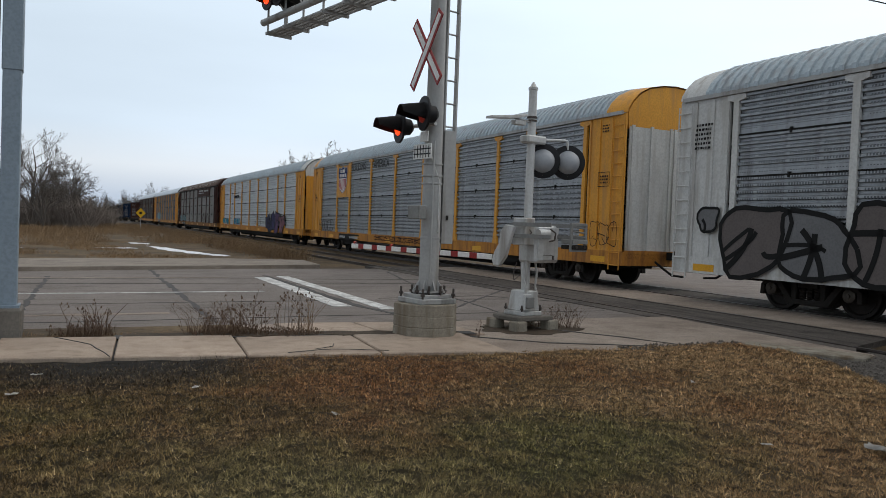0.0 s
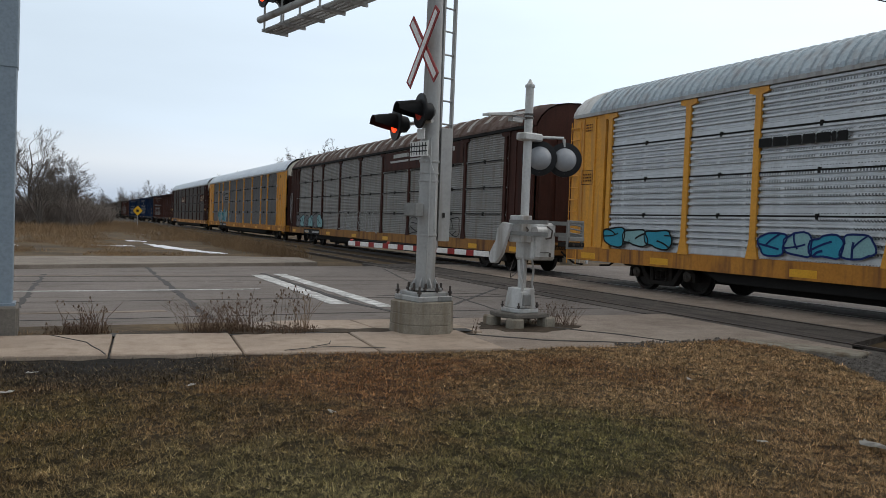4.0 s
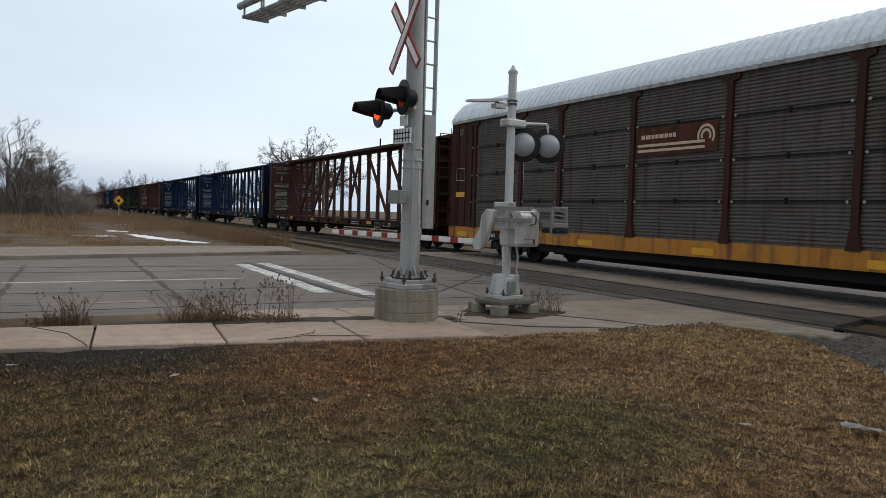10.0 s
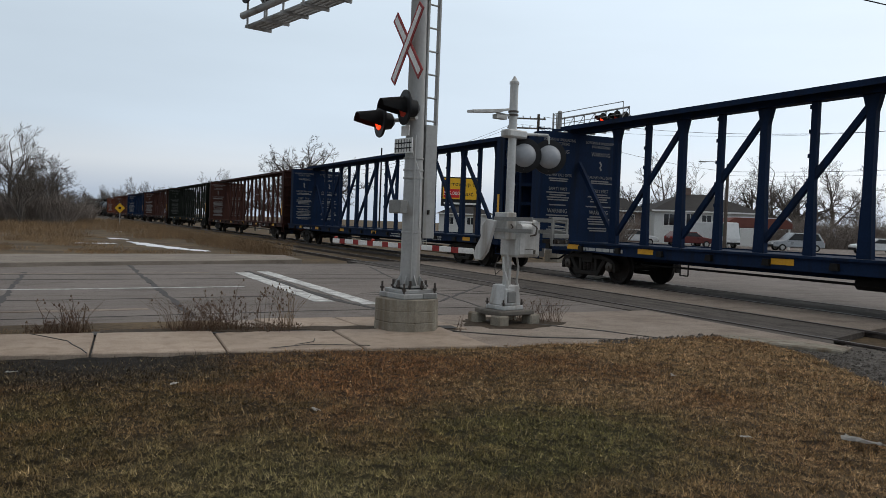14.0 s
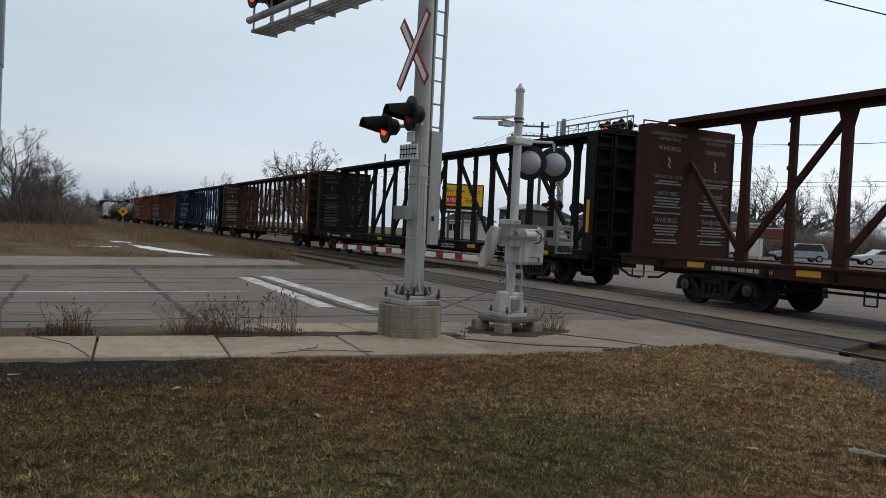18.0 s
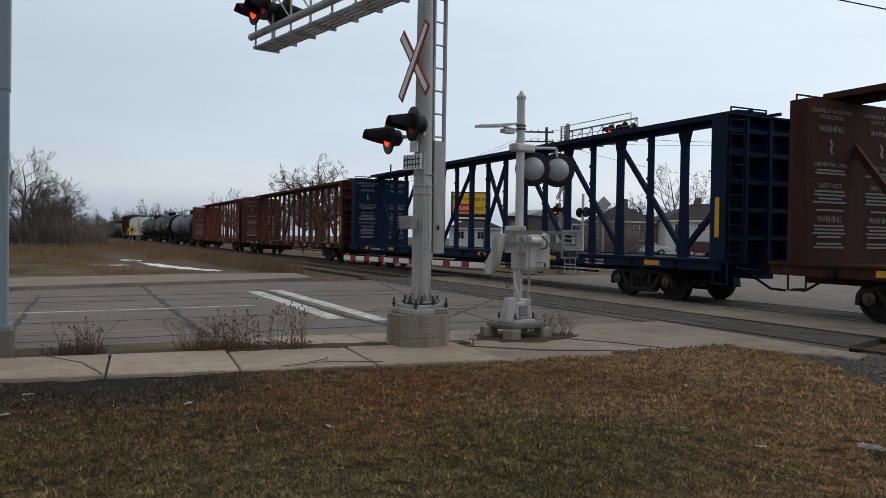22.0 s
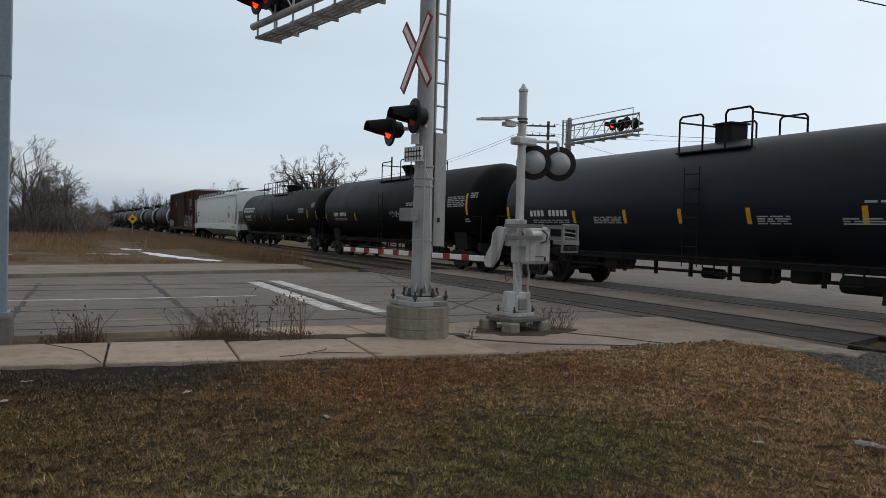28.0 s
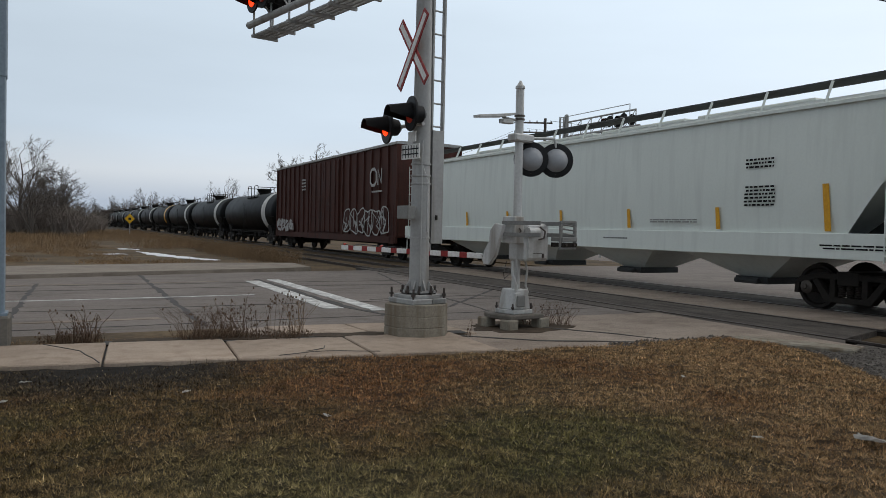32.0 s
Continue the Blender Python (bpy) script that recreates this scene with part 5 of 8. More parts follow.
        part("lamp_housing", bm, M["dome"], b, "domed silver lamp housing", True)
        bm = rod(B(), (0, 0, -0.24), (0, -0.02, -0.2), 0.012)
        part("housing_screw", bm, M["rail"], b)
        rows = []
        for k in range(5):
            half = 1.9 - 0.7 * k / 4
            rows.append([(0.15 * math.sin(a), 0.03 + k * 0.08, 0.15 * math.cos(a)) for a in [half * (q / 6 - 1) for q in range(13)]])
        part("hood", sheet(B(), rows), M["black"], b, "", True)


def build_column():
    t = thing("corner_column", at(-0.60, 9.80, 0, 0), "blue grey steel corner column on a concrete block", "column")
    part("plinth", box(B(), -0.6, 0.17, -0.3, 0.2, -0.2, 0.33), M["footing"], t, "dark weathered concrete block", False, 0.02)
    part("post", box(B(), -0.075, 0.11, -0.12, 0.1, 0.33, 7.0), M["post_blue"], t, "blue grey painted steel post", False, 0.008)
    part("sleeve", box(B(), -0.085, 0.12, -0.13, 0.11, 2.95, 7.0), M["post_blue"], t, "", False, 0.01)
    part("wall_panel", box(B(), -2.5, -0.12, 0.0, 0.12, 0.33, 7.0), M["wall_dark"], t, "dark metal cladding behind the post")
    part("pipe", rod(B(), (-0.2, -0.08, 0.33), (-0.2, -0.08, 2.6), 0.035, n=10), M["galv"], t, "", True)
    part("foot_plate", box(B(), -0.14, 0.14, -0.18, 0.14, 0.33, 0.36), M["post_blue"], t)


build_near_mast()
build_gate()
build_column()
far_mast = cantilever(at(19.0, 26.5, 0, 180), 6.1, 5.3, 4.4, "far grey cantilever signal over the opposite lanes", False, (2.95, 3.75))
crossbuck(far_mast, 0.22, 0.0, 3.55)
for y, lit in ((0.35, False), (-0.35, True)):
    hood_lamp(far_mast, 0.3, y, 2.6, lit, 1)
part("lamp_crossarm", rod(B(), (0.2, -0.4, 2.6), (0.2, 0.4, 2.6), 0.026), M["silver"], far_mast)

# ---- pavement pieces, markings, crossing surface ----
rng = np.random.default_rng(7)


def fleck(name, verts, faces, material, m, label, category, kind="stuff"):
    me = bpy.data.meshes.new(name)
    me.from_pydata(verts, [], faces)
    me.materials.append(material)
    ob = new(name, me)
    ob.matrix_world = m
    return tagged(ob, label, category, "", kind)


def walk_front(a):
    return 8.06 - 0.131 * a


def walk_back(a):
    return 9.39 - 0.096 * a


def build_walk():
    w = thing("pavement", PLAN.copy(), "pale concrete pavement in cast slabs", "pavement", "", "structure")
    joints = [-9.4, -8.1, -6.8, -5.5, -4.2, -3.0, -1.9, -0.75, 0.42, 1.68, 3.1, 4.58]
    r = random.Random(4)
    for a0, a1 in zip(joints, joints[1:]):
        g = 0.012
        s = 0.12  # joints lean a little
        bm = prism(B(), [(a0 + g, walk_front(a0)), (a1 - g, walk_front(a1)), (a1 - g + s, walk_back(a1)), (a0 + g + s, walk_back(a0))], 2, -0.2, 0.0)
        ob = part("slab", bm, M["concrete"], w, "", False, 0.012)
        ob.location.z = 0.025 + r.uniform(-0.008, 0.008)
    for outline in ([(2.75, 9.16), (3.72, 9.06), (3.65, 10.3), (2.55, 10.36)], [(3.75, 9.05), (5.05, 8.88), (4.95, 10.2), (3.68, 10.3)]):
        part("slab", prism(B(), outline, 2, -0.2, 0.012), M["concrete"], w, "", False, 0.012)
    part("joint_bed", prism(B(), [(-9.4, walk_front(-9.4) + 0.03), (4.5, walk_front(4.5) + 0.03), (4.6, walk_back(4.6) - 0.03), (-9.4, walk_back(-9.4) - 0.03)], 2, -0.25, -0.01), M["crack"], w)


def band(pts, width, wob=0.0, seed=1, z=0.004):
    """A strip along plan points."""
    r = random.Random(seed)
    v, f = [], []
    pts = [Vector((*p, 0)) for p in pts]
    path = []
    for p, q in zip(pts, pts[1:]):
        n = max(2, int((q - p).length / 0.25)) if wob else 2
        for i in range(n):
            path.append(p.lerp(q, i / n))
    path.append(pts[-1])
    for i, p in enumerate(path):
        d = (path[min(i + 1, len(path) - 1)] - path[max(i - 1, 0)]).normalized()
        n = Vector((-d.y, d.x, 0))
        c = p + n * r.uniform(-wob, wob)
        h = width / 2 * (1 + (r.uniform(-0.4, 0.5) * (1 if wob > 0.0125 else 0.16) if wob else 0))
        v += [tuple(c + n * h + Vector((0, 0, z))), tuple(c - n * h + Vector((0, 0, z)))]
        if i:
            k = 2 * i
            f.append((k - 2, k - 1, k + 1, k))
    return v, f


def strips(name, sets, material, label, category, thick=0.006):
    bm = B()
    for v, f in sets:
        vs = [bm.verts.new(c) for c in v]
        for q in f:
            bm.faces.new([vs[i] for i in q])
    bmesh.ops.recalc_face_normals(bm, faces=bm.faces)
    ret = bmesh.ops.extrude_face_region(bm, geom=bm.faces[:])
    for e in ret["geom"]:
        if isinstance(e, bmesh.types.BMVert):
            e.co.z -= thick
    return solo(name, bm, material, PLAN.copy(), label, category, "", "structure")


RZ = -0.03
cracks = [band([(-0.35, 19.3), (-0.5, 15.0), (-0.62, 12.2)], 0.085, 0.03, 1, RZ + 0.004), band([(2.02, 21.9), (1.95, 17.0), (1.86, 10.9)], 0.095, 0.03, 2, RZ + 0.004),
          band([(4.68, 20.0), (4.62, 15.5), (4.6, 12.6), (4.9, 11.2), (5.6, 10.4)], 0.13, 0.03, 3, RZ + 0.005)]
for k, (b0, wd) in enumerate(((11.15, 0.03), (13.4, 0.025), (17.3, 0.03), (18.6, 0.02))):
    cracks.append(band([(-14, b0 - 0.3), (0, b0), (4.2, b0 + 0.25), (9, b0 + 0.3)], wd, 0.015, 10 + k, RZ + 0.005))
for k, p in enumerate(([(5.4, 11.2), (9.2, 15.6), (9.3, 20)], [(5.5, 14), (8, 14.4), (9.2, 13)], [(6.2, 9.4), (6.9, 8.3), (7.3, 7.4)], [(4.75, 8.8), (5.5, 8.1), (6.9, 7.5)], [(6.7, 11), (7.6, 17), (8.9, 22)])):
    cracks.append(band(p, 0.05, 0.02, 30 + k, RZ + 0.026 if k in (2, 3) else RZ + 0.005))
strips("road_crack", cracks, M["crack"], "dark tar-filled cracks in the road", "road crack")
walk_cracks = [band([(-0.1, walk_back(0)), (0.25, 8.8), (0.4, walk_front(0.4))], 0.01, 0.012, 50, 0.036), band([(2.1, 7.86), (2.5, 7.98), (2.8, 7.9), (3.2, 7.75)], 0.011, 0.025, 51, 0.036), band([(2.45, 8.0), (2.7, 8.15), (2.78, 8.35)], 0.009, 0.015, 52, 0.036), band([(0.5, walk_back(0.5) + 0.02), (2.6, walk_back(2.6) + 0.03), (4.9, walk_back(4.9) + 0.05)], 0.19, 0.03, 53, 0.022)]
strips("pavement_crack", walk_cracks, M["crack"], "fine dark cracks across the pavement", "crack")
strips("soil_joint", [band([(0.6, walk_back(0.6) + 0.13), (2.6, walk_back(2.6) + 0.12), (4.7, walk_back(4.7) + 0.1)], 0.27, 0.03, 54, 0.027)], M["dirt"], "dark soil in the joint behind the pavement", "soil")
strips("stop_line", [band([(4.3, 12.6), (4.42, 19.3)], 0.34, 0.012, 1, RZ + 0.009)], M["paint"], "worn white stop line across the lanes", "road marking")
strips("stop_line", [band([(4.98, 12.1), (5.04, 19.7)], 0.30, 0.012, 2, RZ + 0.009)], M["paint"], "worn white stop line across the lanes", "road marking")
strips("lane_line", [band([(-16, 14.6), (0.4, 15.2), (3.6, 15.5)], 0.11, 0, 1, RZ + 0.007)], M["paint"], "faded pale lane line", "road marking")
strips("lane_line", [band([(-16, 11.6), (0.4, 11.95), (1.4, 12.0)], 0.2, 0.02, 1, RZ + 0.006)], M["apron"], "pale worn strip along the road edge", "road marking")
strips("lane_line", [band([(-16, 18.0), (0.4, 18.9), (3.6, 19.3)], 0.1, 0, 1, RZ + 0.006)], M["apron"], "faded pale lane line", "road marking")
slab("crossing_surface", [(9.2, 6.5), (9.62, 6.8), (9.62, 24.8), (9.2, 24.8)], -0.1, -0.014, M["asphalt_dark"], "dark asphalt strip beside the rail", "road")
slab("crossing_panel", [(9.74, 6.9), (11.1, 7.35), (11.1, 24.6), (9.74, 24.6)], -0.1, -0.012, M["asphalt_dark"], "dark asphalt between the near rails", "road")
slab("crossing_middle", [(11.25, 7.4), (13.08, 7.8), (13.08, 24.8), (11.25, 24.8)], -0.1, -0.01, M["apron"], "pale worn asphalt between the tracks", "road")
slab("crossing_panel_far", [(13.28, 7.8), (14.62, 8.0), (14.62, 24.8), (13.28, 24.8)], -0.1, -0.012, M["asphalt_dark"], "dark asphalt between the far rails", "road")
slab("crossing_east", [(14.78, 5.4), (24, 5.4), (24, 25.0), (14.78, 25.0)], -0.1, -0.012, M["asphalt"], "worn asphalt beyond the tracks", "road")
slab("parking_lot", [(24, -30), (95, -30), (95, 60), (62, 72), (40, 60), (24, 50)], -0.2, -0.04, M["asphalt"], "grey asphalt lot beyond the railway", "parking lot")
slab("forecourt", [(17.5, 25.3), (24, 25.3), (24, 50), (17.5, 50)], -0.2, -0.05, M["field"], "bare ground beside the tracks", "ground")
bm = prism(B(), [(8.1, 7.2), (8.42, 6.62), (8.74, 6.06), (9.12, 6.2), (8.75, 6.9), (8.4, 7.5), (8.15, 7.45)], 2, -0.3, 0.015)
solo("kerb_stub", bm, M["base"], PLAN.copy(), "broken concrete edge at the track side", "kerb", "", "structure", False, 0.02)
slab("trackside_gravel", [(8.3, 7.3), (8.25, 6.8), (8.0, 5.9), (7.6, 5.2), (7.0, 4.35), (5.6, 2.1), (2.0, -3.5), (9.6, -3.5), (9.6, 6.6), (8.8, 6.3)], -0.3, -0.035, M["ballast"], "dark dirty gravel between lawn and track", "gravel")


def stones(name, count, place, size, label, seed):
    """Broken stones scattered by a function that gives each one's plan place."""
    r = np.random.default_rng(seed)
    v, f = [], []
    for i in range(count):
        a, b, z = place(r)
        q = size * r.uniform(0.4, 1.3)
        k = len(v)
        for x, y, h in ((1, 0, 0), (0, 1, 0), (-1, 0, 0), (0, -1, 0), (0.2, 0.1, 0.8), (-0.2, -0.15, 0.6)):
            v.append((a + q * (x + r.uniform(-0.35, 0.35)), b + q * (y + r.uniform(-0.35, 0.35)), z + q * h * r.uniform(0.6, 1.2)))
        f += [(k, k + 1, k + 4), (k + 1, k + 2, k + 5, k + 4), (k + 2, k + 3, k + 5), (k + 3, k, k + 4, k + 5)]
    return fleck(name, v, f, M["ballast"], PLAN.copy(), label, "stones")


stones("rubble", 260, lambda r: (r.uniform(6.2, 8.3), 7.5 + r.normal(0, 0.09), -0.01), 0.03, "broken asphalt crumbs at the lawn edge", 21)


def gravel_side(b):
    return float(np.interp(b, (-3.5, 2.1, 4.41, 5.27, 5.89, 6.91, 7.58), (2.0, 5.6, 7.09, 7.66, 8.03, 8.28, 8.1)))


def beside_lawn(r):
    b = r.uniform(2.0, 7.2)
    return gravel_side(b) + abs(r.normal(0.1, 0.5)), b, -0.035


stones("gravel_stones", 2600, beside_lawn, 0.022, "loose dark stones beside the track", 22)
stones("ballast_stones", 2600, lambda r: (r.uniform(8.8, 12.6), 6.2 - 5.5 * r.uniform() ** 1.5, -0.2), 0.03, "grey track ballast stones", 23)
r0 = random.Random(31)
soil = []
for i in range(26):
    w = 2 * math.pi * i / 26
    soil.append((6.05 + 0.78 * math.cos(w) * r0.uniform(0.8, 1.15), 9.38 + 0.62 * math.sin(w) * r0.uniform(0.8, 1.15)))
slab("soil_patch", soil, -0.2, -0.006, M["dirt"], "dark soil round the gate footing", "soil")
build_walk()

# sleepers where the track lies open
bm = box(B(), -1.3, 1.3, -0.115, 0.115, -0.26, -0.145)
sleeper = finish(bm, "sleeper", M["bark"], False, 0.01)
for tr in [o for o in bpy.data.objects if o.name.startswith("railway_track")]:
    for i in range(80):
        b = 25.2 + i * 0.56
        part("sleeper", sleeper, None, tr).location = (0, b, 0)
    for i in range(14):
        part("sleeper", sleeper, None, tr).location = (0, 5.9 - i * 0.56, 0)


# ---- lawn ----
def lawn_edge(a):
    return walk_front(a) - 0.02 if a < 4.58 else 7.5 + 0.05 * math.sin(a * 5)


def lawn_low(a):
    """The lawn's near limit, where the gravel cuts into it."""
    return float(np.interp(a, (-8, 2.0, 5.6, 7.09, 7.66, 8.03, 8.28), (-8, -3.5, 2.1, 4.41, 5.27, 5.89, 6.91)))


def lawn_swell(a, b):
    """Low mounds and hollows of the turf, in metres; arrays or numbers."""
    broad = np.sin(a * 1.7 + 1.3 * np.sin(b * 0.9)) * np.sin(b * 1.3 + np.sin(a * 0.8))
    small = np.sin(a * 9.1 + 2.1 * np.sin(b * 4.3)) * np.sin(b * 8.3 + 1.7 * np.sin(a * 5.1))
    tiny = np.sin(a * 31 + 2.0 * np.sin(b * 17)) * np.sin(b * 27 + 2.0 * np.sin(a * 19))
    return -0.004 + 0.010 * broad + 0.010 * small + 0.006 * tiny


def build_lawn():
    rows = []
    na, nb = 170, 150
    for i in range(na + 1):
        a = -12 + 20.28 * i / na
        e, low = lawn_edge(a), lawn_low(a)
        row = []
        for j in range(nb + 1):
            b = low + (e - low) * (1 - (1 - j / nb) ** 1.3)
            row.append((a, b, float(lawn_swell(a, b)) if j < nb else -0.05))
        rows.append(row)
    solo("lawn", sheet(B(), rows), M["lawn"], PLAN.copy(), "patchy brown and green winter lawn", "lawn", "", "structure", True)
    # matted short blades that lie every way, with longer pale ones among them
    n = 620000
    wx = rng.uniform(-1, 1, n)
    dist = 1.9 + 9.5 * rng.power(1.15, n)
    world_x, world_y = wx * dist * 0.64, dist
    c, s = math.cos(radians(-TRACK_TURN)), math.sin(radians(-TRACK_TURN))
    a = world_x * c + world_y * s
    b = -world_x * s + world_y * c
    wide_a, wide_b = rng.uniform(-12, 8.3, 90000), rng.uniform(-8, 8.0, 90000)
    a, b = np.concatenate([a, wide_a]), np.concatenate([b, wide_b])
    edge = np.where(a < 4.58, 8.04 - 0.131 * a, 7.5 + 0.05 * np.sin(a * 5))
    low = np.interp(a, (-8, 2.0, 5.6, 7.09, 7.66, 8.03, 8.28), (-8, -3.5, 2.1, 4.41, 5.27, 5.89, 6.91))
    ok = (b < edge + rng.normal(0, 0.03, len(a))) & (b > low + np.abs(rng.normal(0, 0.12, len(a)))) & (a < 8.25)
    # thin cover over the bare soil beside the walk and at the gravel
    bare = np.exp(-(((a - 0.3) / 0.9) ** 2 + ((b - 7.75) / 0.45) ** 2)) + 0.8 * np.exp(-((edge - b) / 0.12) ** 2) + 0.5 * np.exp(-(((a - 1.9) / 1.5) ** 2 + ((b - 7.45) / 0.3) ** 2))
    ok &= rng.uniform(0, 1, len(a)) > bare * 0.85
    a, b = a[ok], b[ok]
    n = len(a)
    dist = np.sqrt(a * a + b * b)
    cell = 7919 * np.floor(a / 0.07 + 0.9 * np.sin(b * 13)) + 104729 * np.floor(b / 0.08 + 0.9 * np.sin(a * 11))
    tuft = np.modf(np.abs(np.sin(cell * 0.7131)) * 4375.85)[0]
    ln = rng.uniform(0.015, 0.044, n) * (0.75 + 0.7 * tuft ** 2) * np.where(rng.uniform(0, 1, n) > 0.93, 1.7, 1.0)
    wd = (0.0011 + 0.00033 * dist) * rng.uniform(0.6, 1.3, n)
    th = rng.uniform(0, 2 * math.pi, n)
    up = rng.uniform(0.15, 0.95, n) ** 1.3
    flatness = np.sqrt(1 - up * up)
    z = lawn_swell(a, b) + 0.016 * tuft ** 3
    dx, dy = np.cos(th), np.sin(th)
    tip = np.stack([a + dx * ln * flatness, b + dy * ln * flatness, z + ln * up], 1)
    l = np.stack([a - dy * wd, b + dx * wd, z], 1)
    r = np.stack([a + dy * wd, b - dx * wd, z], 1)
    v = np.empty((n * 3, 3))
    v[0::3], v[1::3], v[2::3] = l, r, tip
    me = bpy.data.meshes.new("grass_blades")
    me.vertices.add(n * 3)
    me.vertices.foreach_set("co", v.ravel())
    me.loops.add(n * 3)
    me.loops.foreach_set("vertex_index", np.arange(n * 3, dtype=np.int32))
    me.polygons.add(n)
    me.polygons.foreach_set("loop_start", np.arange(0, n * 3, 3, dtype=np.int32))
    me.update()
    me.validate()
    me.materials.append(M["blade"])
    ob = new("grass", me)
    ob.matrix_world = PLAN.copy()
    tagged(ob, "short dry winter grass, straw brown and dull green", "grass", "", "stuff")


def turf_material(name, depth, single):
    """Turf: brown, with dull green growth in the damp middle and straw towards the track, mottled at three scales."""
    m = bpy.data.materials.new(name)
    m.use_nodes = True
    nt = m.node_tree
    k = nt.links.new
    b = nt.nodes["Principled BSDF"]
    b.inputs["Roughness"].default_value = 0.85
    b.inputs["Specular IOR Level"].default_value = 0.15
    tc = nt.nodes.new("ShaderNodeTexCoord")

    def number(op, x, y, z=None):
        n = nt.nodes.new("ShaderNodeMath")
        n.operation = op
        for q, val in enumerate((x, y, z)):
            if val is None:
                continue
            if isinstance(val, (int, float)):
                n.inputs[q].default_value = val
            else:
                k(val, n.inputs[q])
        return n.outputs[0]

    def noise(scale, detail=4):
        n = nt.nodes.new("ShaderNodeTexNoise")
        n.inputs["Scale"].default_value, n.inputs["Detail"].default_value = scale, detail
        k(tc.outputs["Object"], n.inputs["Vector"])
        return n.outputs["Fac"]

    def near(a, bb, reach):
        """One at a plan place, falling to nought at the reach."""
        d = nt.nodes.new("ShaderNodeVectorMath")
        d.operation = "DISTANCE"
        d.inputs[1].default_value = (a, bb, 0)
        k(tc.outputs["Object"], d.inputs[0])
        mr = nt.nodes.new("ShaderNodeMapRange")
        mr.interpolation_type = "SMOOTHSTEP"
        mr.inputs["From Min"].default_value, mr.inputs["From Max"].default_value = 0.0, reach
        mr.inputs["To Min"].default_value, mr.inputs["To Max"].default_value = 1.0, 0.0
        k(d.outputs["Value"], mr.inputs["Value"])
        return mr.outputs[0]

    def blend(fac, x, y):
        mx = nt.nodes.new("ShaderNodeMix")
        mx.data_type = "RGBA"
        k(fac, mx.inputs[0])
        for q, val in ((6, x), (7, y)):
            if isinstance(val, tuple):
                mx.inputs[q].default_value = (*val, 1)
            else:
                k(val, mx.inputs[q])
        return mx.outputs[2]

    def ramp01(x, lo, hi):
        mr = nt.nodes.new("ShaderNodeMapRange")
        mr.inputs["From Min"].default_value, mr.inputs["From Max"].default_value = lo, hi
        k(x, mr.inputs["Value"])
        return mr.outputs[0]

    sep = nt.nodes.new("ShaderNodeSeparateXYZ")
    k(tc.outputs["Object"], sep.inputs[0])
    mottle = number("ADD", number("MULTIPLY", noise(1.1), 0.9), number("MULTIPLY", noise(6.0), 0.7))
    straw = ramp01(number("MULTIPLY_ADD", sep.outputs["X"], 0.105, mottle), 0.85, 1.5)
    green = number("ADD", number("MULTIPLY", near(3.2, 4.1, 1.6), 0.8), number("ADD", number("MULTIPLY", near(1.5, 3.6, 2.0), 0.5), number("MULTIPLY", near(-0.6, 5.6, 2.2), 0.35)))
    green = ramp01(number("ADD", green, number("MULTIPLY", noise(2.7), 0.9)), 0.5, 1.15)
    rusty = ramp01(number("ADD", noise(0.7), number("MULTIPLY", near(2.6, 6.6, 1.8), 0.25)), 0.5, 0.72)
    soil = ramp01(number("ADD", number("MULTIPLY", near(0.4, 7.9, 2.6), 1.0), number("MULTIPLY", noise(3.3), 0.5)), 0.55, 0.95)
    col = blend(straw, (0.118, 0.076, 0.034), (0.315, 0.200, 0.102))
    col = blend(rusty, col, (0.195, 0.098, 0.043))
    col = blend(number("MULTIPLY", green, 0.85), col, (0.100, 0.095, 0.034))
    olive = ramp01(number("ADD", number("MULTIPLY", near(0.9, 3.5, 2.3), 0.8), number("MULTIPLY", noise(3.9), 0.6)), 0.5, 1.1)
    col = blend(number("MULTIPLY", olive, 0.75), col, (0.185, 0.155, 0.072))
    col = blend(soil, col, (0.055, 0.042, 0.030))
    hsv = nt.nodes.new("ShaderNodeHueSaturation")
    # depth scales the brightness; a low one puts shade between blades into the colour
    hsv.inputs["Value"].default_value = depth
    if single:
        geo = nt.nodes.new("ShaderNodeNewGeometry")
        rnd = geo.outputs["Random Per Island"]
        pale = ramp01(rnd, 0.80, 0.97)
        other = number("FRACT", number("MULTIPLY", rnd, 57.3), 0.0)
        col = blend(number("MULTIPLY", pale, 0.6), col, (0.32, 0.245, 0.142))
        vr = nt.nodes.new("ShaderNodeValToRGB")
        vr.color_ramp.elements[0].color, vr.color_ramp.elements[1].color = (0.22, 0.22, 0.22, 1), (1, 1, 1, 1)
        vr.color_ramp.elements.new(0.6).color = (0.5, 0.5, 0.5, 1)
        k(other, vr.inputs[0])
        clump = number("MULTIPLY", number("MULTIPLY_ADD", ramp01(noise(7.0, 5), 0.36, 0.66), 0.6, 0.72), number("MULTIPLY_ADD", ramp01(noise(26.0, 3), 0.36, 0.66), 0.8, 0.62))
        k(number("MULTIPLY", number("MULTIPLY", vr.outputs[0], clump), depth * 2.15), hsv.inputs["Value"])
    k(col, hsv.inputs["Color"])
    k(hsv.outputs[0], b.inputs["Base Color"])
    return m


# soil dimmed to a fifth, painting in the shade under the blades
M["lawn"] = turf_material("turf_soil_shaded", 0.2, False)
M["blade"] = turf_material("turf_blades", 1.0, True)
build_lawn()

# scraps of paper and a torn bag on the lawn
M["litter"] = surf("dirty_paper", (0.42, 0.41, 0.39), (0.60, 0.59, 0.57), 12, 0.9, 0, 0.3, 60)


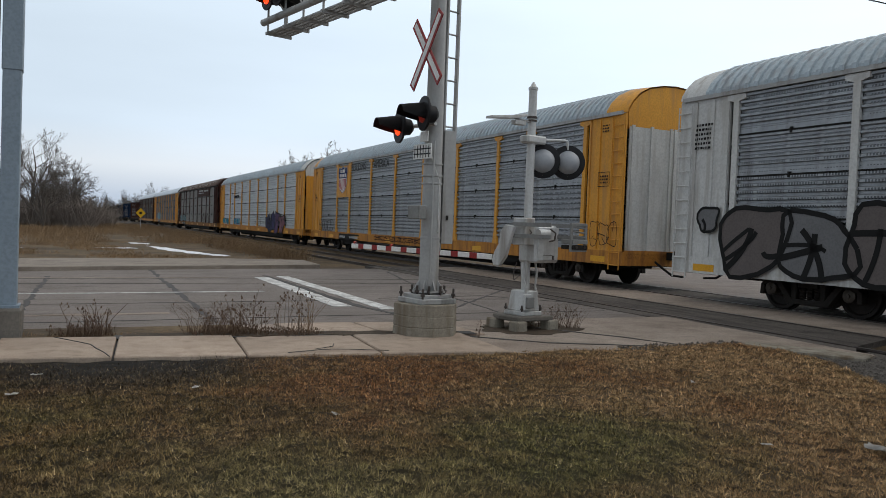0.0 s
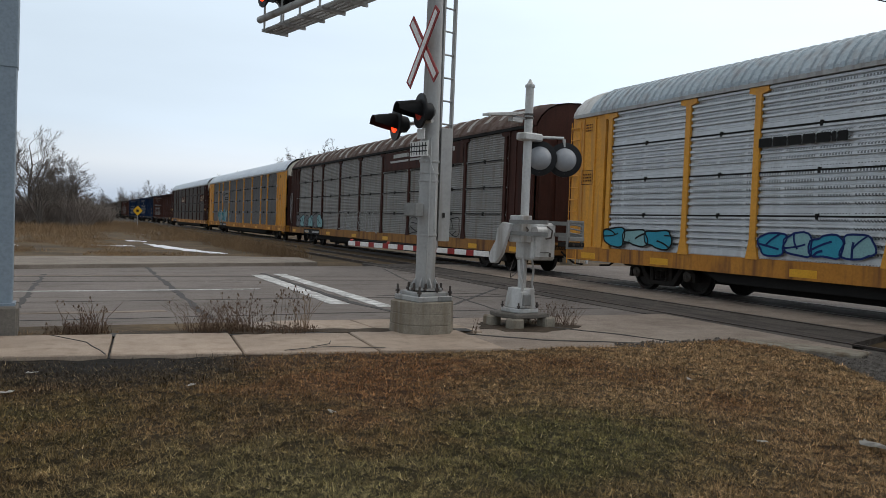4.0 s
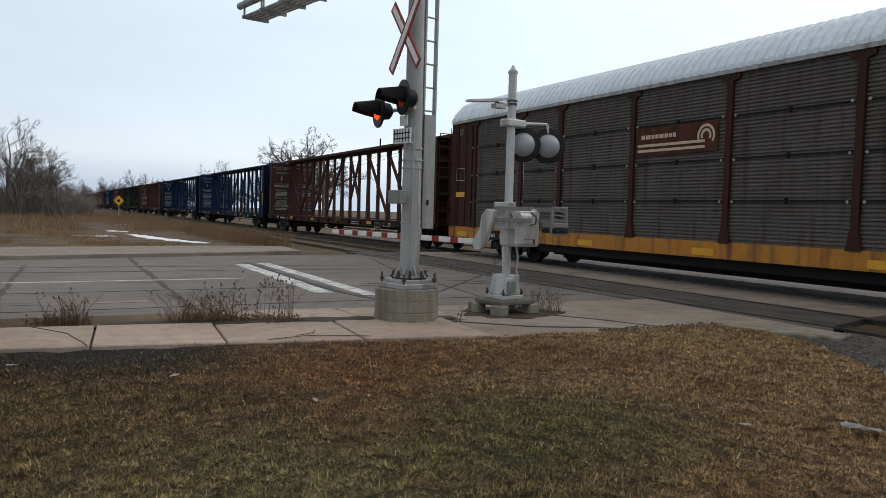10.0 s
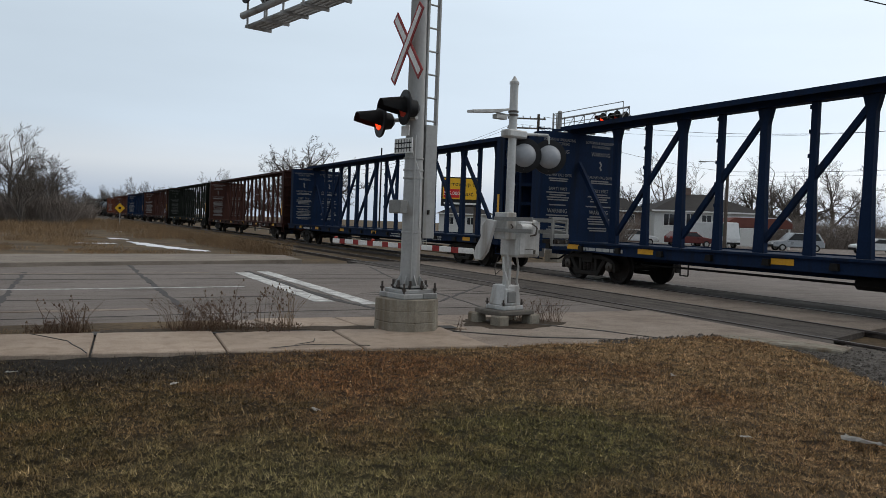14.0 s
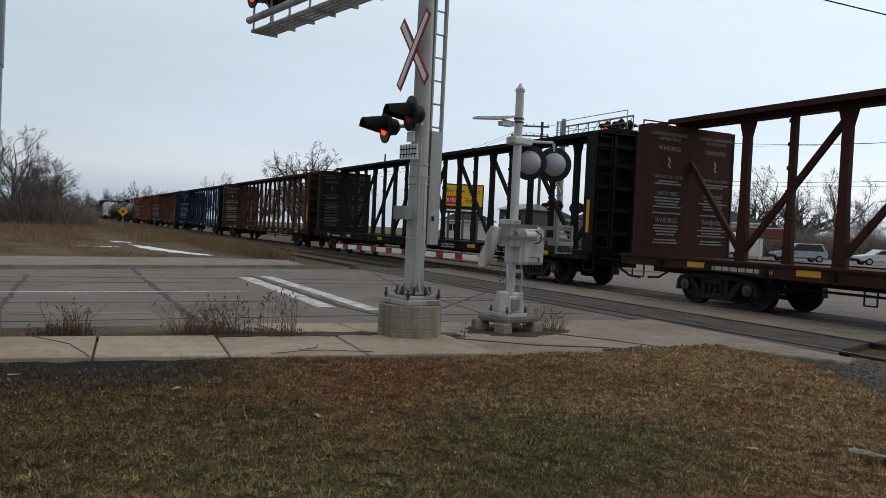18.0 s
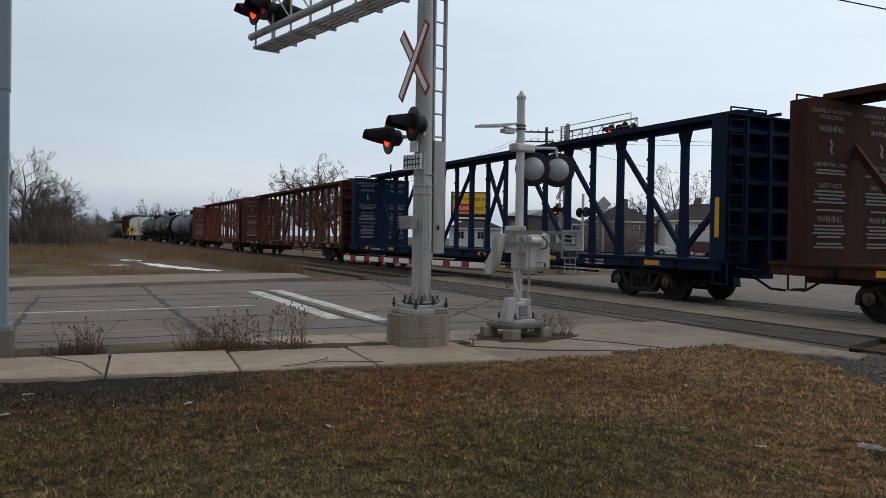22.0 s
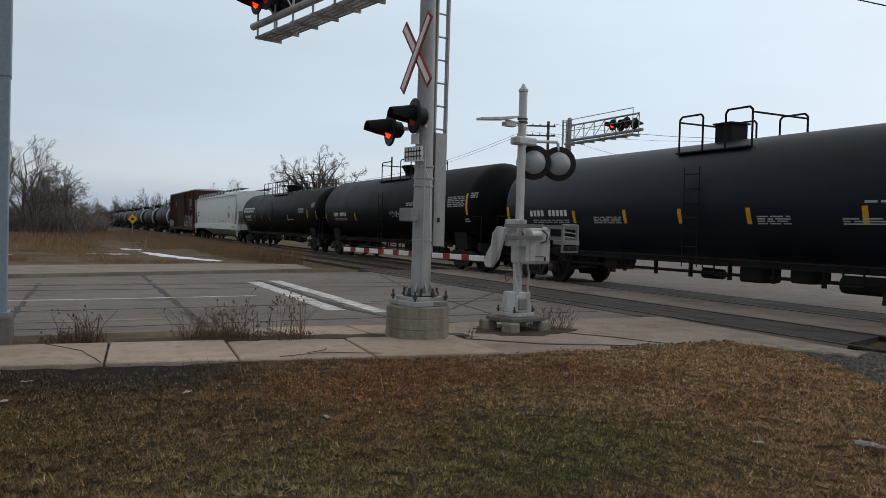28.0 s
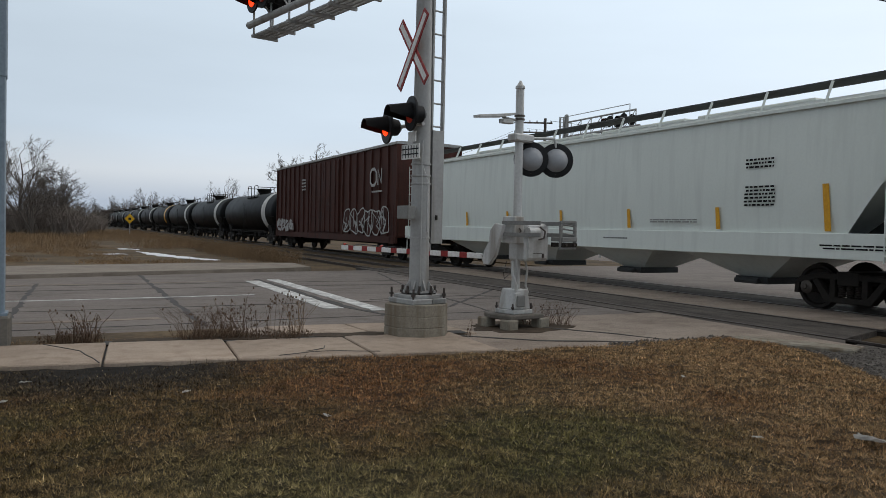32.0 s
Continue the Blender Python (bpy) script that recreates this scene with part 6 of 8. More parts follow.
def crumpled(size, seed):
    r = random.Random(seed)
    rows = []
    for i in range(6):
        rows.append([(size * (i / 5 - 0.5) * r.uniform(0.8, 1.2), size * 0.45 * (q / 4 - 0.5) * r.uniform(0.6, 1.3), size * 0.16 * r.uniform(0, 1)) for q in range(5)])
    bm = sheet(B(), rows)
    bmesh.ops.solidify(bm, geom=bm.faces[:], thickness=0.003)
    return bm


for i, (a, b) in enumerate(((-0.21, 7.23), (0.96, 6.39), (1.76, 5.22), (4.24, 3.57), (-0.35, 6.5), (5.35, 5.4))):
    solo("paper_scrap", crumpled(0.085, i), M["litter"], at(a, b, 0.028, i * 47), "crumpled white scrap of paper on the grass", "litter", "scraps of litter")
solo("plastic_bag", crumpled(0.24, 9), M["litter"], at(4.92, 3.19, 0.028, -75), "torn white plastic bag on the grass", "litter", "scraps of litter")


# ---- weeds and dry grass ----
M["reed_brown"] = surf("brown_stalks", (0.16, 0.10, 0.055), (0.25, 0.165, 0.10), 2, 0.9, 0, 0.0, 20)
M["brush"] = surf("brown_brush", (0.13, 0.085, 0.05), (0.27, 0.18, 0.10), 0.5, 0.95, 0, 0.0, 8)
def stems(name, spots, count, height, spread, material, label, heads=0.0, seed=3, width=0.004, lean=0.35):
    r = np.random.default_rng(seed)
    v, f = [], []
    for (a, b, rad) in spots:
        for i in range(count):
            q, w = r.uniform(0, 2 * math.pi), rad * math.sqrt(r.uniform())
            x, y = a + w * math.cos(q) * spread, b + w * math.sin(q)
            h = height * r.uniform(0.35, 1.0)
            th, ln = r.uniform(0, 2 * math.pi), lean * h * r.uniform(0.1, 1)
            p0 = np.array((x, y, -0.05))
            p1 = p0 + (math.cos(th) * ln * 0.35, math.sin(th) * ln * 0.35, h * 0.55)
            p2 = p0 + (math.cos(th) * ln, math.sin(th) * ln, h)
            path = [(p0, p1, width), (p1, p2, width * 0.7)]
            for _ in range(int(r.integers(0, 4))):
                t = r.uniform(0.3, 0.9)
                s0 = p1 * (1 - t) + p2 * t
                g = r.uniform(0, 2 * math.pi)
                s1 = s0 + np.array((math.cos(g) * 0.14, math.sin(g) * 0.14, 0.12)) * h * r.uniform(0.5, 1.3)
                path.append((s0, s1, width * 0.5))
                if heads and r.uniform() < heads:
                    path.append((s1 - (0, 0, 0.012), s1 + (0, 0, 0.012), 0.012))
            for s0, s1, w2 in path:
                k = len(v)
                d = s1 - s0
                nx = np.array((d[1], -d[0], 0.0))
                ll = np.linalg.norm(nx)
                nx = nx / ll * w2 if ll > 1e-6 else np.array((w2, 0, 0))
                ny = np.array((-nx[1], nx[0], 0))
                v += [tuple(s0 + nx), tuple(s0 - nx * 0.5 + ny), tuple(s0 - nx * 0.5 - ny), tuple(s1 + nx * 0.6), tuple(s1 - nx * 0.3 + ny * 0.6), tuple(s1 - nx * 0.3 - ny * 0.6)]
                f += [(k, k + 1, k + 4, k + 3), (k + 1, k + 2, k + 5, k + 4), (k + 2, k, k + 3, k + 5), (k + 3, k + 4, k + 5)]
    return fleck(name, v, f, material, PLAN.copy(), label, "weeds")


stems("dead_weeds", [(1.45 + 0.09 * i, 9.46 - 0.02 * i, 0.2) for i in range(15)], 30, 0.17, 1.0, M["weed"], "low litter of dead brown weeds beside the pavement", 0.2, 3, 0.004, 1.0)
stems("dead_bush", [(1.5, 9.45, 0.22), (1.7, 9.42, 0.26), (1.95, 9.4, 0.2)], 60, 0.46, 1.0, M["weed"], "tangled dead brown bush beside the pavement", 0.15, 4, 0.0033, 1.3)
stems("tall_weeds", [(1.85 + 0.15 * i, 9.4, 0.14) for i in range(7)], 7, 0.62, 1.0, M["weed"], "tall dead weed stalks with dark seed heads", 0.95, 5, 0.0032, 0.45)
stems("tall_weeds", [(2.72, 9.3, 0.06)], 16, 0.58, 1.0, M["reed_brown"], "fan of pale brown dead stalks", 0.1, 6, 0.0042, 0.7)
stems("dead_weeds", [(-0.05 + 0.06 * i, 9.62, 0.14) for i in range(9)], 26, 0.2, 1.0, M["weed"], "low clump of dead weeds beside the pavement", 0.1, 7, 0.004, 0.9)
stems("tall_weeds", [(0.2, 9.7, 0.2), (0.35, 9.65, 0.12)], 20, 0.44, 1.0, M["weed"], "dead thistle stalks beside the road", 0.6, 8, 0.005, 0.8)
stems("dead_weeds", [(6.42, 9.35, 0.14), (6.62, 9.35, 0.16), (6.75, 9.3, 0.1), (6.3, 9.6, 0.15)], 26, 0.42, 1.0, M["weed"], "dead weeds round the gate footing", 0.1, 9, 0.0033, 0.9)
stems("dead_weeds", [(4.85, 8.75, 0.06)], 7, 0.3, 1.0, M["weed"], "few dead stalks by the mast base", 0.2, 10, 0.003, 0.3)
stems("verge_grass", [(-8 + 0.13 * i, 9.62 + 0.1 * math.sin(i), 0.14) for i in range(76)], 26, 0.09, 1.0, M["reed"], "short dry grass along the pavement", 0, 11, 0.003, 0.9)
field_spots, brush_spots, short, low_brush = [], [], [], []
for i in range(1500):
    b = 44.0 + 70 * rng.uniform() ** 1.3
    a = rng.uniform(-26, 8.4)
    if 1.6 < a < 4.2 and b < 60:
        continue
    (brush_spots if rng.uniform() < 0.65 else field_spots).append((a, b, 0.9))
for i in range(70):
    brush_spots.append((rng.uniform(6.6, 8.5), 29 + 18 * rng.uniform(), 0.5))
stems("tall_dry_grass", field_spots, 22, 0.45, 1.0, M["reed"], "tall straw coloured dead grass across the road", 0, 12, 0.0075, 1.2)
stems("brown_brush", brush_spots, 26, 0.55, 1.0, M["brush"], "brown dead brush across the road", 0.0, 14, 0.0075, 1.3)
for i in range(1500):
    a, b = rng.uniform(-16, 7.0), 27.6 + 18 * rng.uniform()
    if not (2.4 < a < 6.8 and b > 30.0) and math.sin(a * 1.1 + 2 * math.sin(b * 0.35)) > -0.35:
        (short if rng.uniform() < 0.5 else low_brush).append((a, b, 0.7))
stems("dry_grass", short, 24, 0.1, 1.0, M["reed"], "short dead grass across the road", 0, 13, 0.009, 1.8)
stems("low_brush", low_brush, 18, 0.13, 1.0, M["brush"], "low brown dead weeds across the road", 0, 16, 0.009, 1.8)
stems("trackside_weeds", [(8.0 + rng.uniform(-0.5, 0.6), 27 + 70 * rng.uniform(), 0.3) for i in range(190)], 16, 0.6, 1.0, M["brush"], "dead weeds beside the track", 0.1, 15, 0.006, 1.3)


def blob(name, pts, z, material, label, category, seed=0, group=""):
    r = random.Random(seed)
    out = []
    n = len(pts)
    for i in range(n):
        p, q = Vector((*pts[i], 0)), Vector((*pts[(i + 1) % n], 0))
        for k in range(5):
            c = p.lerp(q, k / 5)
            out.append((c.x + r.uniform(-0.12, 0.12), c.y + r.uniform(-0.4, 0.4)))
    bm = prism(B(), out, 2, -0.1, z)
    return solo(name, bm, material, PLAN.copy(), label, category, group, "", False, 0.01)


blob("snow_patch", [(3.7, 41.0), (4.3, 39.6), (4.9, 36), (6.1, 32.2), (5.6, 31.8), (4.6, 33.6), (3.8, 37.5)], -0.085, M["snow"], "thin patch of old snow on the ground", "snow", 1, "snow patches")
blob("snow_patch", [(3.0, 46.2), (3.9, 44.8), (4.0, 43.9), (3.1, 44.6)], -0.085, M["snow"], "thin patch of old snow on the ground", "snow", 2, "snow patches")
blob("snow_patch", [(1.2, 38.2), (2.6, 38.6), (2.9, 37.9), (1.4, 37.4)], -0.085, M["snow"], "small patch of old snow on the ground", "snow", 3, "snow patches")
for i, (a, b) in enumerate(((-2.6, 36.6), (4.4, 60.0))):
    blob("snow_patch", [(a, b), (a + 0.7, b + 0.3), (a + 0.9, b - 0.3), (a + 0.2, b - 0.4)], -0.085, M["snow"], "small patch of old snow on the ground", "snow", 5 + i, "snow patches")


# ---- bare trees ----
def bare_tree_meshes(height, seed, trunk_r, limbs, angle, fork=0.22, levels=4, droop=0.12):
    """A leafless tree: short trunk, spreading limbs that curve upwards, side branches and fine twigs."""
    r = random.Random(seed)
    trunk, crown = B(), B()

    def side(d, deg):
        s = d.orthogonal().normalized()
        s.rotate(Matrix.Rotation(r.uniform(0, 2 * math.pi), 3, d))
        return (d * math.cos(radians(deg)) + s * math.sin(radians(deg))).normalized()

    def grow(p, d, length, rad, level):
        segs = (6, 5, 4, 3, 2)[level] if level < 5 else 2
        q = p
        for i in range(segs):
            wig = Vector((r.uniform(-1, 1), r.uniform(-1, 1), r.uniform(-1, 1))) * 0.22
            d = (d + wig + Vector((0, 0, droop))).normalized()
            e = q + d * length / segs
            r0, r1 = rad * (1 - 0.7 * i / segs), rad * (1 - 0.7 * (i + 1) / segs)
            rod(crown, q, e, max(r0, 0.013), max(r1, 0.009), (6, 5, 4, 3, 3)[min(level, 4)], False)
            if level < levels and (i > 0 or level > 1):
                for _ in range(2 if levels - 2 <= level < 3 and i else 1):
                    grow(e, side(d, r.uniform(28, 62)), length * r.uniform(0.36, 0.62) * (1 - 0.35 * i / segs), max(r1 * 0.7, 0.013), level + 1)
            q = e

    base = height * fork
    rod(trunk, (0, 0, -0.3), (0.05, 0.02, base * 0.5), trunk_r * 1.25, trunk_r, 9, False)
    rod(trunk, (0.05, 0.02, base * 0.5), (0, 0, base), trunk_r, trunk_r * 0.9, 9, False)
    for k in range(limbs):
        az = 2 * math.pi * (k + r.uniform(-0.25, 0.25)) / limbs
        tilt = radians(angle * r.uniform(0.3, 1.12)) if k else 0.1
        d = Vector((math.cos(az) * math.sin(tilt), math.sin(az) * math.sin(tilt), math.cos(tilt)))
        grow(Vector((0, 0, base * r.uniform(0.85, 1.0))), d, height * r.uniform(0.62, 0.8), trunk_r * 0.62, 0)
    return finish(trunk, "trunk", M["bark"]), finish(crown, "crown", M["twig"])


def plant_tree(meshes, world, turn, k, label, group="bare trees"):
    t = thing("bare_tree", pose(*world, 0, 0, turn), label, "tree", group)
    part("trunk", meshes[0], None, t).scale = (k, k, k)
    part("crown", meshes[1], None, t).scale = (k, k, k)
    return t


TREE_A = bare_tree_meshes(9.0, 11, 0.24, 4, 36, 0.24, 3)
TREE_B = bare_tree_meshes(7.6, 23, 0.15, 8, 24, 0.08, 3, 0.05)
TREE_C = bare_tree_meshes(8.0, 53, 0.42, 16, 80, 0.42, 4, 0.03)


def spot(px, d, z=-0.1):
    """World place from its bearing (sideways over ahead) and its distance ahead."""
    return (px * d, d, z)


plant_tree(TREE_C, spot(-0.152, 90), 20, 1.02, "wide bare tree behind the railway")
plant_tree(TREE_A, spot(-0.535, 70), 140, 0.82, "tall bare tree beyond the road")
plant_tree(TREE_B, spot(-0.52, 66), 60, 0.72, "slim bare tree beyond the road")
plant_tree(TREE_B, spot(-0.488, 72), 200, 0.78, "fine twigged bare tree beyond the road")
plant_tree(TREE_B, spot(-0.50, 80), 310, 0.76, "fine twigged bare tree beyond the road")
plant_tree(TREE_A, spot(-0.56, 75), 30, 0.8, "bare tree beyond the road")
for i in range(34):
    rr = random.Random(100 + i)
    d = rr.uniform(190, 300)
    plant_tree((TREE_A, TREE_B, TREE_C)[i % 3], spot(-0.52 + 0.40 * i / 34 + rr.uniform(-0.01, 0.01), d), rr.uniform(0, 360), rr.uniform(0.75, 1.25) * (0.7 if 4 < i < 9 else 1.0), "far bare tree on the horizon", "far tree line")
for bx, d, k, ms in ((0.31, 112, 1.15, TREE_A), (0.27, 118, 0.8, TREE_C), (0.245, 108, 0.8, TREE_B), (0.42, 110, 0.9, TREE_C), (0.45, 116, 1.2, TREE_A), (0.485, 112, 0.95, TREE_C), (0.53, 118, 1.25, TREE_A), (0.57, 110, 1.0, TREE_B), (0.22, 75, 0.62, TREE_B), (0.35, 130, 1.0, TREE_B), (0.385, 125, 0.9, TREE_A)):
    plant_tree(ms, spot(bx, d), (bx * 3000) % 360, k, "bare tree behind the houses")


M["scrub"] = surf("scrub_twigs", (0.15, 0.125, 0.108), (0.24, 0.205, 0.18), 0.4, 0.95, 0, 0.0)


def thicket(name, x0, x1, d, h, count, label, seed):
    r = random.Random(seed)
    bm = B()
    for i in range(count):
        px, dd = r.uniform(x0, x1), d * r.uniform(0.94, 1.08)
        p = Vector((px * dd, dd, -0.1))
        for _ in range(5):
            hh = h * r.uniform(0.4, 1.0)
            q = p + Vector((r.uniform(-0.5, 0.5) * hh, r.uniform(-0.3, 0.3) * hh, hh * 0.6))
            e = q + Vector((r.uniform(-0.4, 0.4) * hh, r.uniform(-0.3, 0.3) * hh, hh * 0.4))
            rod(bm, p, q, 0.035, 0.02, 3, False)
            rod(bm, q, e, 0.02, 0.006, 3, False)
            for _ in range(2):
                rod(bm, q, q + Vector((r.uniform(-0.5, 0.5), r.uniform(-0.4, 0.4), r.uniform(0.0, 0.4))) * hh, 0.014, 0.004, 3, False)
    return solo(name, bm, M["scrub"], Matrix.Identity(4), label, "bushes", "", "stuff")


thicket("thicket", -0.60, -0.455, 72, 3.2, 480, "dense brown leafless thicket beyond the road", 4)
thicket("thicket", -0.47, -0.43, 95, 2.4, 160, "low leafless scrub beside the railway", 5)
thicket("thicket", 0.42, 0.62, 95, 4.2, 420, "dark leafless hedge beyond the lot", 6)
thicket("thicket", 0.2, 0.26, 70, 3.6, 120, "leafless shrubs before the houses", 8)

# ---- beyond the railway: houses, poles, billboard, vehicles ----
M["siding"] = surf("white_siding", (0.55, 0.55, 0.53), (0.66, 0.66, 0.64), 0.6, 0.8, 0, 0.1, 8)
M["brick"] = surf("brown_brick", (0.13, 0.09, 0.075), (0.20, 0.145, 0.12), 1.5, 0.9, 0, 0.2, 18)
M["shingle"] = surf("dark_shingles", (0.025, 0.023, 0.023), (0.05, 0.047, 0.046), 1.2, 0.9, 0, 0.3, 12)
M["awning"] = surf("red_brown_awning", (0.12, 0.045, 0.035), (0.17, 0.065, 0.05), 1.0, 0.8, 0, 0.1)
M["glass"] = surf("dark_glass", (0.012, 0.014, 0.016), (0.025, 0.028, 0.03), 0.8, 0.12, 0, 0.0, 5, None, 0.5, 0.6)
M["green_glass"] = surf("tinted_glass", (0.10, 0.20, 0.17), (0.16, 0.28, 0.24), 0.8, 0.15, 0, 0.0, 5, None, 0.5, 0.6)
M["car_grey"] = surf("grey_car_paint", (0.30, 0.32, 0.34), (0.36, 0.38, 0.40), 2, 0.3, 0.3, 0.0)
M["car_red"] = surf("dark_red_car_paint", (0.09, 0.02, 0.02), (0.12, 0.03, 0.025), 2, 0.3, 0.1, 0.0)
M["car_white"] = surf("white_car_paint", (0.55, 0.56, 0.57), (0.65, 0.66, 0.66), 2, 0.3, 0.0, 0.0)
M["rubber"] = surf("rubber", (0.012, 0.012, 0.012), (0.022, 0.022, 0.022), 4, 0.85, 0, 0.1)
M["wood"] = surf("pole_wood", (0.075, 0.06, 0.05), (0.14, 0.115, 0.095), 2, 0.9, 0, 0.3, 30, (0.06, 0.05, 0.045))
M["sign_yellow"] = surf("sign_yellow", (0.75, 0.42, 0.02), (0.82, 0.48, 0.03), 2, 0.5, 0, 0.0)
M["ink"] = surf("dark_lettering", (0.012, 0.012, 0.012), (0.02, 0.02, 0.02), 3, 0.7, 0, 0.0)
M["poster_red"] = surf("poster_red", (0.55, 0.02, 0.02), (0.62, 0.03, 0.03), 2, 0.5, 0, 0.0)


def house(m, width, depth, eave, ridge, wall, label, windows):
    h = thing("house", m, label, "house", "houses beyond the lot")
    part("wall", box(B(), 0, width, 0, depth, -0.2, eave), wall, h)
    bm = B()
    o, r = 0.5, min(width, depth) / 2
    v = [bm.verts.new(c) for c in ((-o, -o, eave - 0.1), (width + o, -o, eave - 0.1), (width + o, depth + o, eave - 0.1), (-o, depth + o, eave - 0.1), (r, depth / 2, ridge), (width - r, depth / 2, ridge))]
    for f in ((0, 1, 5, 4), (1, 2, 5), (2, 3, 4, 5), (3, 0, 4), (3, 2, 1, 0)):
        bm.faces.new([v[i] for i in f])
    roof = part("roof", bm, M["shingle"], h, "dark shingled hip roof")
    part("chimney", box(B(), r + 0.4, r + 1.0, depth / 2 - 0.3, depth / 2 + 0.3, eave + 0.4, ridge + 0.7), M["brick"], roof)
    part("fascia", box(B(), -o, width + o, -o - 0.03, -o, eave - 0.22, eave - 0.06), M["white"], h)
    for x, z, w, k in windows:
        win = part("window", box(B(), x, x + w, -0.04, -0.005, z, z + k), M["white"], h, "white framed window")
        part("pane", box(B(), x + 0.07, x + w / 2 - 0.03, -0.05, -0.041, z + 0.07, z + k - 0.07), M["glass"], win)
        part("pane", box(B(), x + w / 2 + 0.03, x + w - 0.07, -0.05, -0.041, z + 0.07, z + k - 0.07), M["glass"], win)
    return h


house(pose(26.1, 88, 0, 0, 0, 0), 12.3, 9.0, 3.85, 5.9, M["siding"], "white split-level house with a dark hip roof", [(1.0, 2.0, 1.3, 1.4), (3.6, 2.0, 1.0, 1.5), (5.4, 1.9, 1.2, 1.5), (1.2, 0.2, 1.6, 0.8), (4.2, 0.2, 1.6, 0.8), (8.4, 1.9, 1.6, 1.3), (10.4, 2.0, 1.0, 1.2)])
house(pose(19.0, 91, 0, 0, 0, 0), 7.0, 9.0, 3.7, 5.8, M["brick"], "brown brick house with a dark hip roof", [(1.0, 2.0, 1.4, 1.2), (4.2, 2.0, 1.4, 1.2), (1.0, 0.2, 1.4, 0.8)])
house(pose(11.6, 95, 0, 0, 0, 0), 6.4, 8.0, 3.4, 5.3, M["siding"], "small white house with a dark roof", [(0.8, 1.6, 1.0, 1.5), (3.2, 1.6, 1.0, 1.5), (5.0, 1.6, 1.0, 1.5)])
house(pose(2.0, 120, 0, 0, 0, 0), 8.0, 8.0, 3.0, 5.0, M["siding"], "small pale house behind the railway", [(1.0, 1.2, 1.2, 1.2), (4.2, 1.2, 1.2, 1.2)])

can = thing("canopy", pose(29.8, 76, 0), "low red brown canopy roof on posts with snow", "canopy")
part("canopy_roof", prism(B(), [(0, 2.0), (6.6, 2.0), (6.6, 2.5), (5.8, 3.0), (0.8, 3.0), (0, 2.5)], 1, 0, 3.5), M["awning"], can, "red brown canopy roof", False, 0.03)
part("snow_cover", box(B(), 1.0, 5.7, 0.1, 3.4, 3.0, 3.05), M["snow"], can)
for x in (0.2, 3.2, 6.4):
    part("post", box(B(), x - 0.08, x + 0.08, 0.2, 0.36, -0.1, 2.0), M["white"], can)


def vehicle(name, m, length, height, paint, label, glass=None, van=False):
    c = thing(name, m, label, "car", "parked vehicles")
    h = length / 2
    g = glass or M["glass"]
    if van:
        side = [(-h, 0.35), (h, 0.35), (h, 0.95), (h - 0.35, height), (-h + 0.1, height), (-h, height - 0.3)]
        cab = [(h - 0.55, 1.15), (h - 0.06, 1.15), (h - 0.36, height - 0.12), (h - 0.6, height - 0.12)]
    else:
        side = [(-h, 0.35), (h, 0.35), (h + 0.02, 0.62), (h - 0.1, 0.82), (h - 1.2, 0.98), (h - 1.9, height), (-h + 0.6, height), (-h + 0.12, 1.0), (-h, 0.8)]
        cab = [(h - 1.35, 1.0), (h - 1.95, height - 0.08), (-h + 0.72, height - 0.08), (-h + 0.35, 1.02)]
    part("body", prism(B(), side, 1, -0.88, 0.88), paint, c, "", False, 0.06)
    for y in (-0.885, 0.885):
        part("side_window", prism(B(), cab, 1, y - 0.006, y + 0.006), g, c)
    for x in (-h + 0.8, h - 0.85):
        for y in (-0.8, 0.8):
            w = part("wheel", lathe(B(), [(y - 0.1, 0.2), (y - 0.1, 0.33), (y + 0.1, 0.33), (y + 0.1, 0.2)], 1, (x, 0, 0.3), 16), M["rubber"], c, "", True)
            part("rim", lathe(B(), [(y - 0.11, 0.05), (y - 0.105, 0.2), (y + 0.105, 0.2), (y + 0.11, 0.05)], 1, (x, 0, 0.3), 12), M["galv"], w)
    for y in (-0.6, 0.6):
        part("headlight", box(B(), h - 0.03, h + 0.03, y - 0.18, y + 0.18, 0.62, 0.75), M["white"], c)
        part("tail_light", box(B(), -h - 0.02, -h + 0.04, y - 0.16, y + 0.16, 0.75, 0.95), M["red"], c)
    part("bumper", box(B(), h - 0.05, h + 0.06, -0.8, 0.8, 0.35, 0.55), M["rubber"], c, "", False, 0.02)
    return c


vehicle("suv", pose(34.8, 72, -0.04, 0, 0, 178), 4.8, 1.7, M["car_grey"], "grey estate car parked in the lot")
vehicle("car", pose(25.4, 74, -0.04, 0, 0, 10), 4.4, 1.45, M["car_red"], "dark red car parked in the lot")
vehicle("van", pose(28.9, 77, -0.04, 0, 0, -70), 5.6, 2.5, M["car_white"], "white van with greenish windscreen", M["green_glass"], True)
vehicle("car", pose(41.5, 70, -0.04, 0, 0, 175), 4.5, 1.45, M["car_white"], "white car parked in the lot")
vehicle("car", pose(20.5, 76, -0.04, 0, 0, 5), 4.5, 1.5, M["car_white"], "pale car parked in the lot")


